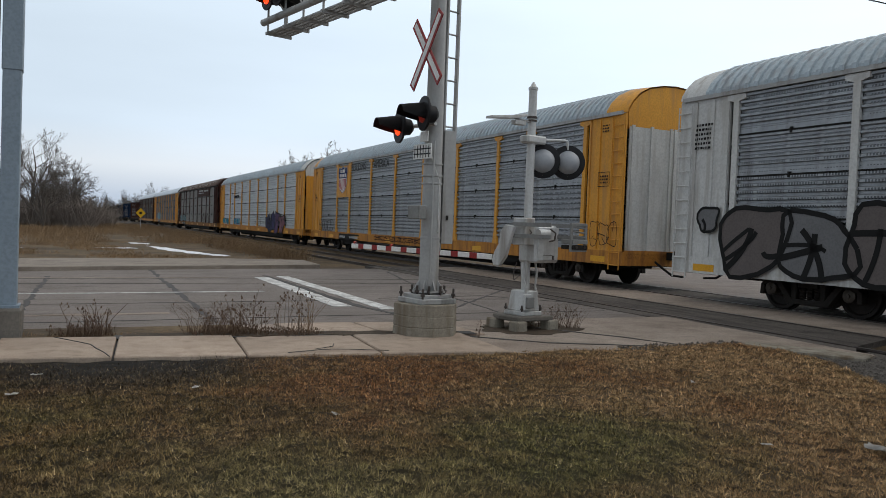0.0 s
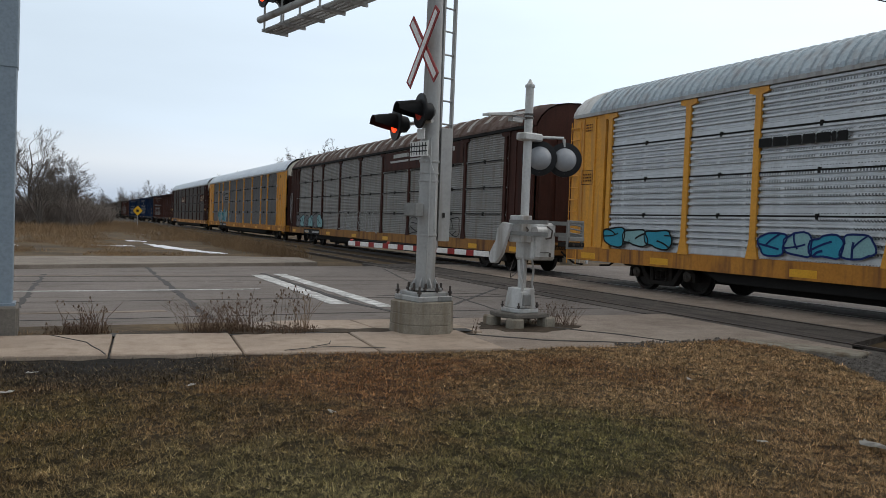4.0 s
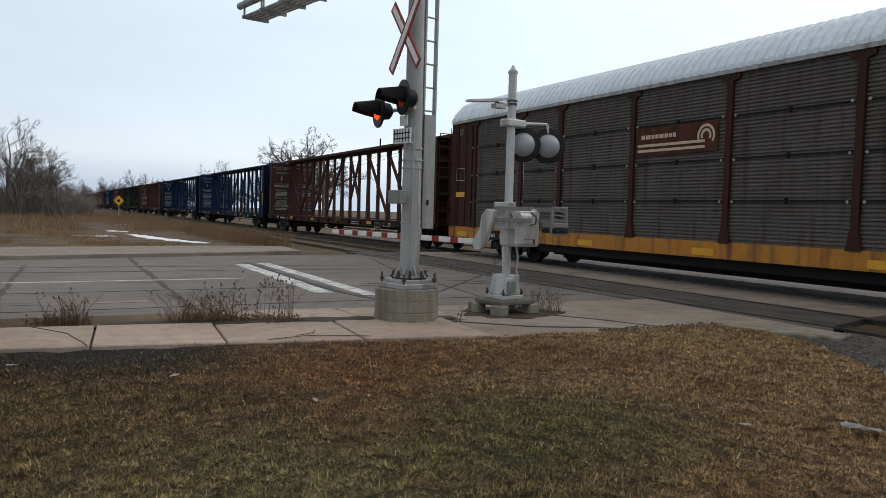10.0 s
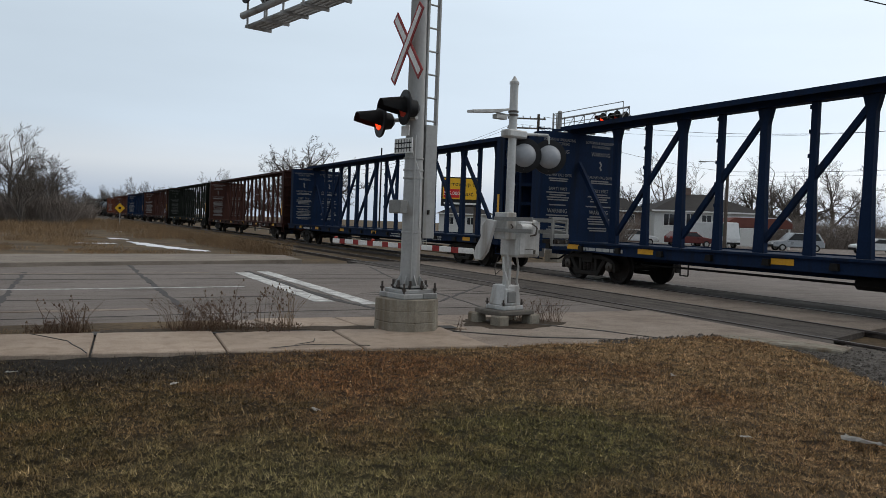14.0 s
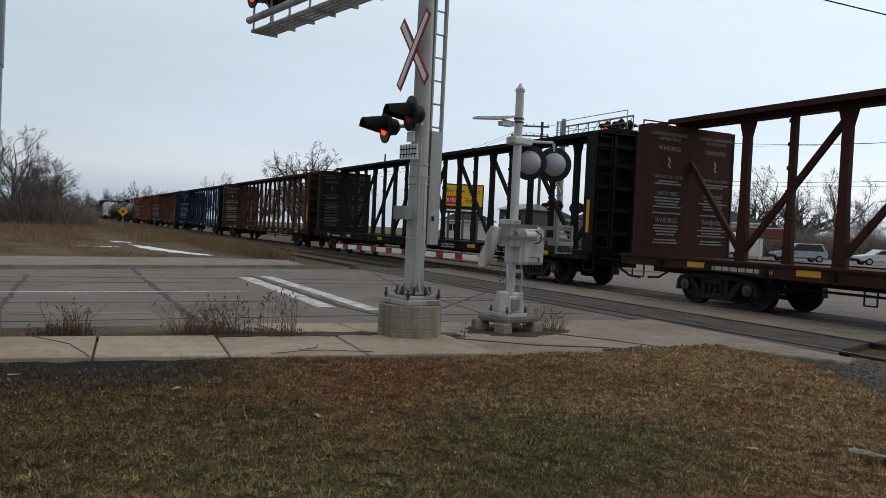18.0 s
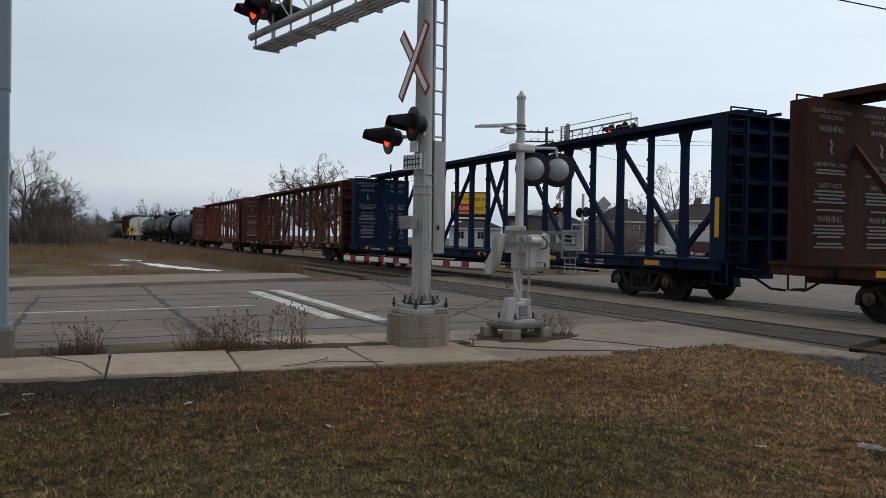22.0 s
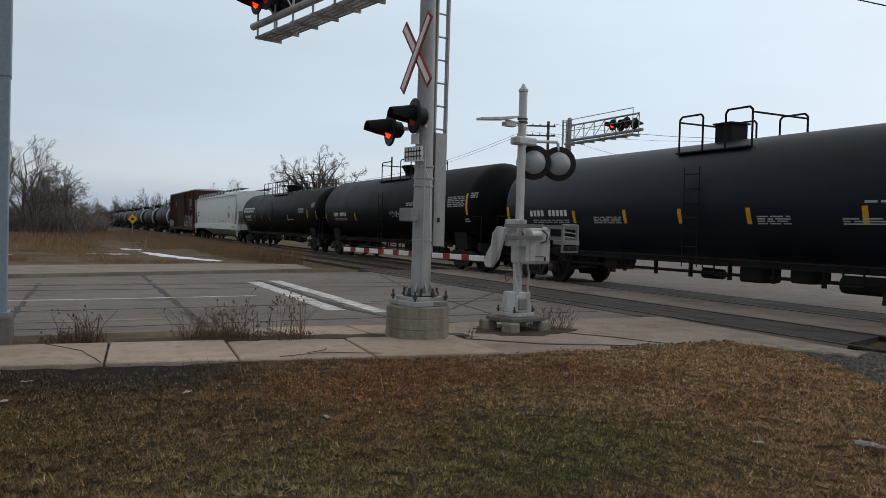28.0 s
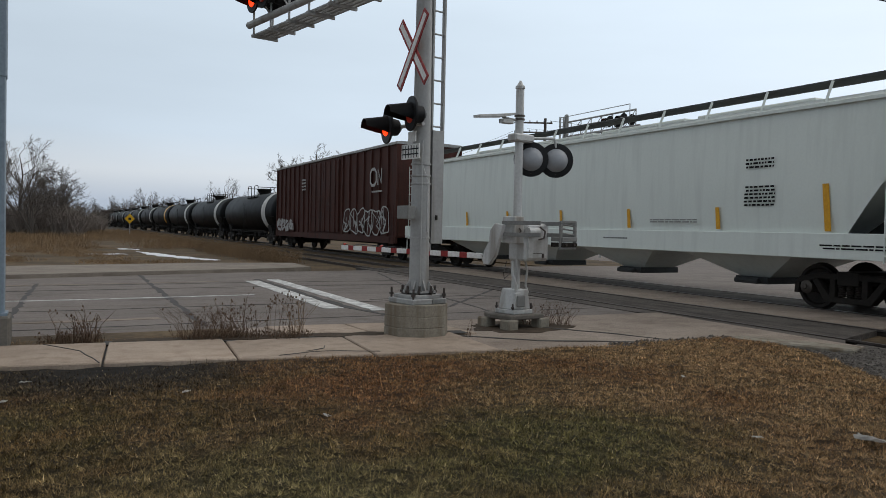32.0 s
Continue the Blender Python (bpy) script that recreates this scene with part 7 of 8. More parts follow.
def utility_pole(world, top, arms, label, lamp=False, span=(-1.1, 1.1)):
    p = thing("utility_pole", pose(*world), label, "utility pole", "utility poles")
    part("pole", rod(B(), (0, 0, -0.3), (0, 0, top), 0.15, 0.11, 10), M["wood"], p, "", True)
    for z in arms:
        a = part("crossarm", box(B(), span[0], span[1], -0.06, 0.06, z - 0.06, z + 0.06), M["wood"], p)
        for x in [span[0] + 0.1 + k * (span[1] - span[0] - 0.2) / 5 for k in range(6)]:
            part("insulator", lathe(B(), [(z + 0.06, 0.03), (z + 0.1, 0.055), (z + 0.2, 0.04)], 2, (x, 0, 0), 8), M["galv"], a)
    if lamp:
        part("lamp_bracket", chain(B(), [(0, 0, top - 0.6), (-0.6, -0.1, top), (-1.4, -0.2, top + 0.15), (-1.9, -0.25, top + 0.1)], 0.03), M["galv"], p)
        part("lamp_head", box(B(), -2.4, -1.85, -0.33, -0.17, top + 0.03, top + 0.14), M["galv"], p, "", False, 0.03)
    return p


utility_pole((9.1, 65, -0.1), 10.9, (10.5, 9.7), "wooden utility pole with two long crossarms", False, (-2.6, 0.6))
utility_pole((23.4, 60, -0.1), 6.9, (), "wooden pole with a street lamp", True)
utility_pole((-10.6, 80, -0.1), 6.4, (6.0,), "wooden utility pole with one crossarm")
thin = thing("steel_mast", pose(-3.66, 60, -0.1), "thin dark steel mast beyond the tracks", "pole")
part("post", rod(B(), (0, 0, -0.2), (0, 0, 7.1), 0.07, 0.06, 10), M["rubber"], thin, "", True)
utility_pole((-17.0, 105, -0.1), 9.0, (8.6,), "wooden utility pole with one crossarm")
utility_pole((44, 40, -0.1), 10.4, (10.0, 9.0), "wooden utility pole with two crossarms")


def wire(p, q, sag, r=0.016):
    pts = []
    p, q = Vector(p), Vector(q)
    for i in range(13):
        t = i / 12
        c = p.lerp(q, t)
        c.z -= sag * 4 * t * (1 - t)
        pts.append(c)
    solo("overhead_wire", tube(B(), pts, r, 5), M["rubber"], Matrix.Identity(4), "black overhead wire between poles", "wire", "overhead wires")


wire((9.5, 65, 10.6), (43, 40, 10.0), 1.9)
wire((7.6, 65, 9.9), (44, 40, 10.1), 1.7, 0.01)
wire((23.4, 60, 6.2), (44, 40, 7.2), 0.5)
wire((23.4, 60, 5.9), (44, 40, 6.8), 0.5, 0.01)
wire((9.1, 65, 9.8), (23.4, 60, 6.2), 0.5, 0.012)
wire((-10.6, 80, 6.0), (6.9, 65, 9.9), 0.8, 0.012)
wire((7.4, 65, 9.9), (-10.6, 80, 5.4), 0.7, 0.012)
utility_pole((-20.4, 4, -0.1), 7.4, (7.0,), "wooden utility pole with one crossarm")
wire((44, 40, 10.0), (-20.4, 4, 7.0), 0.2, 0.02)


def build_billboard():
    d = 90.0
    bb = thing("billboard", pose(0.0431 * d, d, 0, 0, 0, 6), "yellow billboard with black and red lettering", "billboard")
    part("panel", box(B(), -2.3, 2.3, -0.12, 0.25, 3.35, 6.75), M["ink"], bb, "dark billboard casing")
    part("poster", box(B(), -2.15, 2.15, -0.15, -0.125, 4.2, 6.6), M["sign_yellow"], bb, "yellow poster")
    part("price_box", box(B(), -2.05, -0.2, -0.165, -0.152, 4.35, 5.35), M["poster_red"], bb)
    up = pose(0, 0, 0, 90, 0, 0)
    word("lettering", "Borrow up to", 0.72, M["ink"], bb, pose(-0.1, -0.158, 5.95) @ up)
    word("lettering", "$15,000", 0.58, M["white"], bb, pose(-1.12, -0.172, 4.85) @ up)
    word("lettering", "Fast.", 0.8, M["ink"], bb, pose(0.85, -0.158, 4.85) @ up)
    part("small_print", box(B(), -2.0, 2.0, -0.13, -0.122, 3.6, 3.8), M["white"], bb)
    for x in (-1.7, 0.0, 1.7):
        part("post", box(B(), x - 0.12, x + 0.12, 0.0, 0.2, -0.2, 3.35), M["wood"], bb)


build_billboard()

sg = thing("warning_sign", pose(-0.394 * 78, 78, 0), "yellow diamond warning sign on a post", "road sign")
part("post", box(B(), -0.03, 0.03, 0.0, 0.06, -0.2, 1.9), M["galv"], sg)
bm = box(B(), -0.36, 0.36, -0.02, 0.0, -0.36, 0.36)
dia = part("plate", bm, M["sign_yellow"], sg, "yellow diamond plate")
dia.matrix_basis = pose(0, 0, 1.68, 0, 45, 0)
part("emblem", box(B(), -0.13, 0.13, -0.03, -0.021, 1.56, 1.8), M["ink"], sg)
ds = thing("diamond_sign", pose(0.2162 * 42, 42, 0), "back of a grey diamond road sign on a post", "road sign")
part("post", box(B(), -0.03, 0.03, 0.0, 0.06, -0.2, 3.6), M["galv"], ds)
bm = box(B(), -0.3, 0.3, -0.02, 0.0, -0.3, 0.3)
part("plate", bm, M["galv"], ds).matrix_basis = pose(0, 0, 3.36, 0, 45, 0)
fl = thing("flasher_post", at(20.6, 27.5, 0, 180 + FRAME), "far crossing flasher on a grey post", "railway signal", "crossing signals")
part("post", rod(B(), (0, 0, -0.1), (0, 0, 3.4), 0.06, n=12), M["silver"], fl, "", True)
hood_lamp(fl, -0.2, 0.35, 2.6, False)
hood_lamp(fl, -0.2, -0.35, 2.6, False)
hood_lamp(fl, 0.2, 0.35, 2.6, False, 1)
part("lamp_crossarm", rod(B(), (-0.1, -0.4, 2.6), (-0.1, 0.4, 2.6), 0.025), M["silver"], fl)
bun = thing("relay_cabinet", at(20.5, 31.5, 0, 0), "grey signal relay cabinet beside the track", "cabinet")
part("body", box(B(), -0.8, 0.8, -1.0, 1.0, -0.1, 2.5), M["wall_dark"], bun, "", False, 0.02)
part("roof", prism(B(), [(-0.95, 2.5), (0.95, 2.5), (0, 2.8)], 1, -1.15, 1.15), M["galv"], bun)
part("door", box(B(), -0.83, -0.8, -0.4, 0.5, 0.1, 2.2), M["galv"], bun)

# ---- writing, marks and graffiti on the cars (near side is -y) ----
Q = {}
for key, c in (("navy_purple", (0.03, 0.03, 0.075)), ("pale", (0.5, 0.52, 0.54)), ("purple", (0.10, 0.055, 0.12)), ("violet", (0.045, 0.045, 0.12)), ("pinkish", (0.20, 0.09, 0.11)), ("teal", (0.03, 0.22, 0.26)), ("pale_teal", (0.24, 0.42, 0.44)), ("soot", (0.01, 0.01, 0.01)), ("chalk", (0.45, 0.45, 0.44)), ("chalk_white", (0.78, 0.77, 0.75)), ("dim", (0.10, 0.105, 0.10)), ("faded", (0.27, 0.265, 0.26)), ("navy", (0.01, 0.025, 0.12)), ("crimson", (0.38, 0.02, 0.03)), ("cream", (0.62, 0.48, 0.34)), ("taupe", (0.14, 0.12, 0.115)), ("grey", (0.17, 0.17, 0.175)), ("cyan", (0.04, 0.30, 0.42))):
    Q[key] = surf("spray_" + key, tuple(v * 0.8 for v in c), c, 2.5, 0.75, 0, 0.0, 30)
STAND = pose(0, 0, 0, 90, 0, 0)  # flat shapes drawn in x, y stand up and face -y


def flat(car, name, outline, y, material, label="", thick=0.003):
    bm = prism(B(), outline, 1, y - thick, y)
    return part(name, bm, material, car, label)


def rect(x0, x1, z0, z1):
    return [(x0, z0), (x1, z0), (x1, z1), (x0, z1)]


def bars(car, x0, x1, z0, z1, lines, y, material, seed=0, name="small_print"):
    """Rows of small illegible print, as bars broken into words."""
    r = random.Random(seed)
    bm = B()
    step = (z1 - z0) / lines
    for i in range(lines):
        x = x0 + r.uniform(0, 0.08) * (x1 - x0)
        while x < x1 - 0.02:
            w = r.uniform(0.04, 0.16) * max(x1 - x0, 0.5)
            e = min(x + w, x1)
            box(bm, x, e, y - 0.003, y, z0 + i * step + step * 0.2, z0 + i * step + step * 0.72)
            x = e + 0.03
    ob = part(name, bm, material, car)
    ob["kind"] = "stuff"
    return ob


def bubble(cx, cz, w, h, r, n=22, lump=0.18):
    ph = [r.uniform(0, 6.28) for _ in range(3)]
    out = []
    for i in range(n):
        a = 2 * math.pi * i / n
        k = 1 + lump * (math.sin(2 * a + ph[0]) * 0.5 + math.sin(3 * a + ph[1]) * 0.6 + math.sin(5 * a + ph[2]) * 0.3)
        out.append((cx + w * k * math.copysign(abs(math.cos(a)) ** 0.7, math.cos(a)), cz + h * k * math.copysign(abs(math.sin(a)) ** 0.7, math.sin(a))))
    return out


def ribbon(bm, pts, wd, y):
    """A flat brush stroke along points in x and z."""
    vs = []
    for i, p in enumerate(pts):
        a, b = pts[max(i - 1, 0)], pts[min(i + 1, len(pts) - 1)]
        d = Vector((b[0] - a[0], b[1] - a[1]))
        d = d.normalized() if d.length else Vector((1, 0))
        n = Vector((-d.y, d.x)) * wd / 2
        vs.append((bm.verts.new((p[0] + n.x, y, p[1] + n.y)), bm.verts.new((p[0] - n.x, y, p[1] - n.y))))
    for a, b in zip(vs, vs[1:]):
        bm.faces.new((a[0], a[1], b[1], b[0]))


def graffiti(car, x0, x1, z0, z1, count, fills, edge, y, seed, outline=0.05, label="", strokes=3, jagged=False):
    r = random.Random(seed)
    w = (x1 - x0) / count
    zc, h = (z0 + z1) / 2, (z1 - z0) / 2
    lines = B()
    for i in range(count):
        cx = x0 + w * (i + 0.5)
        shape = bubble(cx, zc + r.uniform(-0.08, 0.08) * h, w * 0.56, h * r.uniform(0.82, 1.0), r, *((9, 0.42) if jagged else ()))
        if fills:
            yy = y - 0.001 * i
            flat(car, "graffiti_letter", shape, yy, fills[i % len(fills)], label if i == 0 else "", 0.001)
        top = y - 0.001 * count - 0.004
        ribbon(lines, shape + shape[:1], outline, top)
        for _ in range(strokes):
            a, b = r.choice(shape), (cx + r.uniform(-0.3, 0.3) * w, zc + r.uniform(-0.5, 0.5) * h)
            m = ((a[0] + b[0]) / 2 + r.uniform(-0.2, 0.2) * w, (a[1] + b[1]) / 2 + r.uniform(-0.2, 0.2) * h)
            pts = [(a[0] * (1 - t) ** 2 + 2 * m[0] * t * (1 - t) + b[0] * t * t, a[1] * (1 - t) ** 2 + 2 * m[1] * t * (1 - t) + b[1] * t * t) for t in [k / 7 for k in range(8)]]
            ribbon(lines, pts, outline * r.uniform(0.7, 1.3), top - 0.001)
    part("graffiti_outline", lines, edge, car)


Y_SHEET, Y_POST, Y_SILL = -1.515, -1.565, -1.534


def sill_marks(car, plate, y=Y_SILL, z0=0.55, z1=0.72, xs=(-12.6, -9.9, -6, -2, 2, 6, 9.9, 12.6)):
    for x in xs:
        flat(car, "reflector", rect(x - 0.3, x + 0.3, z0 + 0.12, z1 + 0.1), y, P["amber"], "amber reflector")
    if plate is not None:
        pl = flat(car, "number_plate", rect(plate - 1.5, plate + 1.5, 0.62, 0.9), y, Q["soot"], "black plate with white bars")
        bars(pl, plate - 1.35, plate - 0.45, 0.66, 0.86, 1, y - 0.004, Q["chalk"], 3)
        bars(pl, plate + 0.1, plate + 1.35, 0.66, 0.86, 1, y - 0.004, Q["chalk"], 4)


def end_marks(car, ink, seed, boxed=True):
    """Small print at both ends, and a framed table."""
    for e in (-1, 1):
        bars(car, e * 12.75 - 0.14, e * 12.75 + 0.14, 4.0, 4.22, 3, -1.556, ink, seed)
        if boxed:
            bars(car, e * 12.75 - 0.17, e * 12.75 + 0.17, 2.68, 2.92, 3, -1.556, ink, seed + 2)
            fr = B()
            ribbon(fr, rect(e * 12.75 - 0.23, e * 12.75 + 0.23, 2.62, 2.98) + [(e * 12.75 - 0.23, 2.62)], 0.018, -1.558)
            part("label_frame", fr, ink, car)


# first car: black bubble letters over the ends of the sheets
graffiti(A0, -12.0, -6.2, 0.62, 2.05, 4, [Q["taupe"], Q["grey"]], Q["soot"], -1.585, 2, 0.10, "black and grey bubble letter graffiti", 4)
graffiti(A0, -12.75, -12.2, 1.55, 2.05, 1, [Q["grey"]], Q["soot"], -1.585, 5, 0.06, "", 1)
sill_marks(A0, None)
bars(A0, -13.0, -12.5, 3.3, 3.9, 6, -1.556, Q["soot"], 8)
# second car: shield emblem, slogan, plate
sh = [(-0.62, 0.66), (-0.32, 0.6), (0.0, 0.72), (0.32, 0.6), (0.62, 0.66), (0.7, 0.42), (0.62, 0.1), (0.6, -0.25), (0.4, -0.5), (0.0, -0.68), (-0.4, -0.5), (-0.6, -0.25), (-0.62, 0.1), (-0.7, 0.42)]
EX, EZ = -8.22, 3.58


def shield(k, low=-1.0):
    return [(EX + x * k, EZ + max(z, low) * k) for x, z in sh if z >= low or low < -0.9]


flat(A1, "emblem_panel", rect(-9.08, -7.28, 2.72, 4.28), -1.53, P["yellow"], "yellow panel behind the emblem", 0.02)
em = flat(A1, "emblem", shield(1.0), -1.575, Q["chalk_white"], "striped shield emblem in blue, white and red")
part("emblem_edge", (lambda bm: (ribbon(bm, shield(0.95) + shield(0.95)[:1], 0.03, -1.583), bm)[1])(B()), Q["navy"], em)
flat(em, "emblem_field", [(EX + x * 0.9, EZ + z * 0.9) for x, z in sh if z > 0.05], -1.581, Q["navy"])
for i in range(6):
    x = EX - 0.5 + i * 0.183
    low = EZ - 0.56 + abs(x + 0.04 - EX) * 0.42
    flat(em, "emblem_stripe", rect(x, x + 0.085, low, EZ + 0.05), -1.581, Q["crimson"])
for z0, z1, xs in ((0.36, 0.52, (-0.36, -0.2, -0.04, 0.07, 0.23)), (0.14, 0.3, (-0.46, -0.3, -0.14, 0.02, 0.13, 0.3, 0.38))):
    for x in xs:
        flat(em, "emblem_bar", rect(EX + x, EX + x + 0.115, EZ + z0, EZ + z1), -1.587, Q["chalk_white"])
word("lettering", "BUILDING", 0.52, Q["soot"], A1, pose(-5.9, -1.57, 4.1) @ STAND, squeeze=0.85)
word("lettering", "AMERICA", 0.52, Q["soot"], A1, pose(-3.0, -1.57, 4.1) @ STAND, squeeze=0.85)
sill_marks(A1, -7.2)
end_marks(A1, Q["soot"], 20)
graffiti(A1, -12.0, -9.6, 1.0, 1.6, 5, None, Q["soot"], -1.55, 21, 0.03, "", 2)
graffiti(A1, -3.6, 1.8, 0.72, 0.92, 9, None, P["brown"], -1.535, 22, 0.03, "", 2)
graffiti(A1, 12.3, 13.4, 1.1, 1.7, 3, None, Q["soot"], -1.58, 23, 0.02, "", 2)
# third car: purple letters
graffiti(A2, 4.5, 9.3, 0.55, 2.0, 4, [Q["navy_purple"], Q["violet"], Q["purple"], Q["pinkish"]], Q["soot"], -1.575, 31, 0.075, "purple and blue graffiti letters with black edges", 5, True)
graffiti(A2, 0.5, 2.7, 1.0, 1.7, 3, None, Q["soot"], -1.57, 33, 0.028, "", 2)
graffiti(A2, -7.0, -4.6, 1.05, 1.5, 4, [Q["cyan"], Q["pale_teal"]], Q["navy"], -1.57, 34, 0.04, "", 2)
graffiti(A2, -11.9, -9.5, 1.05, 1.5, 3, [Q["cyan"], Q["pale_teal"]], Q["soot"], -1.57, 35, 0.04, "", 2)
for z in (2.74, 3.62):
    flat(A2, "patch_plate", rect(7.6, 9.05, z, z + 0.16), -1.545, Q["pale"], "pale repair plate", 0.02)
bars(A2, -7.2, -5.2, 3.1, 3.45, 1, -1.57, Q["soot"], 36, "owner_mark")
sill_marks(A2, None)
end_marks(A2, P["brown"], 37)
# fourth car: brown panel with pale lettering bars, chalk scrawl
flat(A3, "name_panel", rect(1.6, 9.0, 3.6, 4.36), -1.53, P["brown"], "brown name panel with pale bars", 0.015)
bars(A3, 2.6, 5.2, 4.05, 4.35, 1, -1.55, Q["chalk"], 41, "owner_mark")
flat(A3, "underline", [(2.4, 3.92), (5.6, 3.92), (5.6, 4.0), (2.3, 4.0)], -1.55, Q["chalk"])
bars(A3, 5.8, 8.4, 4.0, 4.3, 1, -1.55, Q["chalk"], 42, "owner_mark")
graffiti(A3, -4.3, 1.2, 1.0, 1.95, 7, None, Q["chalk"], -1.565, 43, 0.028, "white scrawled graffiti", 4)
graffiti(A3, -12.0, -7.0, 1.0, 1.7, 6, [Q["grey"], Q["pale_teal"]], Q["soot"], -1.57, 44, 0.04, "", 3)
graffiti(A3, 4.6, 9.0, 1.0, 1.7, 5, None, Q["soot"], -1.57, 45, 0.03, "", 3)
graffiti(A3, -13.4, -13.0, 1.2, 3.0, 1, None, Q["chalk"], -1.58, 46, 0.03, "", 6)
sill_marks(A3, -9.0)
# bare pale strips worn along the roof ribs
r = random.Random(48)
P["bare_strip"] = surf("bare_roof_strip", (0.26, 0.24, 0.22), (0.42, 0.40, 0.38), 3, 0.7, 0, 0.05, 20)
for i in range(24):
    x = -11.9 + 0.98 * i + 0.56
    lo, hi = r.choice((0, 1, 1, 2)), r.choice((4, 5, 5, 6))
    arch = [(y * 1.032, z + 0.05) for y, z in ROOF[lo:hi + 1]]
    rows = [[(x + r.uniform(0, 0.05), y, z) for y, z in arch], [(x + r.uniform(0.22, 0.34), y, z) for y, z in arch]]
    part("bare_strip", sheet(B(), rows), P["bare_strip"], A3, "pale worn strip on the roof rib" if i == 0 else "")
# fifth car
flat(A4, "name_panel", rect(-7.3, -4.55, 2.72, 3.62), -1.53, P["dull_sheet"], "dark grey name panel", 0.012)
bars(A4, -6.0, -4.8, 3.25, 3.5, 1, -1.548, Q["soot"], 51, "owner_mark")
bars(A4, -6.2, -4.7, 2.8, 3.1, 2, -1.548, Q["soot"], 52, "owner_mark")
for k in range(4):
    flat(A4, "panel_stripe", rect(-7.2, -6.05, 3.2 + 0.08 * k, 3.235 + 0.08 * k), -1.548, Q["soot"])
graffiti(A4, -8.9, -5.0, 0.95, 2.0, 7, [Q["teal"], Q["cyan"], Q["pale_teal"], Q["teal"]], Q["chalk"], -1.575, 53, 0.035, "teal graffiti letters with pale outline", 5, True)
graffiti(A4, -4.5, -3.1, 1.0, 1.6, 3, None, Q["pale_teal"], -1.57, 54, 0.03, "", 3)
graffiti(A4, -1.2, 0.6, 1.0, 1.6, 3, None, Q["chalk"], -1.57, 55, 0.025, "white outline graffiti", 3)
graffiti(A4, 4.5, 7.0, 1.0, 2.1, 4, None, Q["faded"], -1.57, 56, 0.03, "white scrawled graffiti", 3, True)
graffiti(A4, 7.5, 9.0, 1.0, 2.0, 2, None, Q["faded"], -1.57, 58, 0.025, "", 2)
sill_marks(A4, -6.9)
end_marks(A4, Q["soot"], 57)
# sixth car
for x0, x1 in ((-4.2, -1.7), (9.55, 11.7)):
    pn = flat(A5, "name_panel", rect(x0, x1, 2.86, 3.5), -1.53, P["rust"], "rust coloured name panel with cream marks", 0.012)
    bars(pn, x0 + 0.15, x0 + 1.3, 3.2, 3.38, 1, -1.548, Q["cream"], 61, "owner_mark")
    for k in range(2):
        flat(pn, "panel_stripe", rect(x0 + 0.08, x1 - 0.35, 2.94 + 0.12 * k, 3.0 + 0.12 * k), -1.548, Q["cream"])
    lines = B()
    for rad in (0.22, 0.12):
        ribbon(lines, [(x1 - 0.32 + rad * math.cos(a), 3.2 + rad * math.sin(a)) for a in [-0.6 + q * 0.35 for q in range(13)]], 0.06, -1.552)
    part("emblem", lines, Q["cream"], pn)
sill_marks(A5, -10.0)
end_marks(A5, Q["faded"], 63, False)
for e in (-1, 1):
    flat(A5, "yellow_label", rect(e * 12.75 - 0.3, e * 12.75 + 0.3, 1.95, 2.12), -1.556, P["amber"], "small yellow label")
    lines = B()
    ribbon(lines, rect(e * 12.75 - 0.28, e * 12.75 + 0.28, 2.5, 2.9) + [(e * 12.75 - 0.28, 2.5)], 0.02, -1.56)
    part("label_frame", lines, Q["chalk"], A5)
# hinge clips along the posts of the weathered cars
for car in (A3, A4, A5):
    bm = B()
    for x in AUTO_POSTS:
        for e in (-1, 1):
            for s in (-0.16, 0.16):
                for z in (1.8, 2.65, 3.55):
                    if car is A4:
                        prism(bm, [(e * x + s - 0.05, z - 0.06), (e * x + s + 0.05, z - 0.06), (e * x + s + 0.05, z + 0.03), (e * x + s, z + 0.08), (e * x + s - 0.05, z + 0.03)], 1, -1.55, -1.5)
                    else:
                        rod(bm, (e * x + s, -1.5, z), (e * x + s, -1.545, z), 0.03, n=8)
    ob = part("hinge_clip", bm, M["galv"], car)
    ob["kind"] = "stuff"

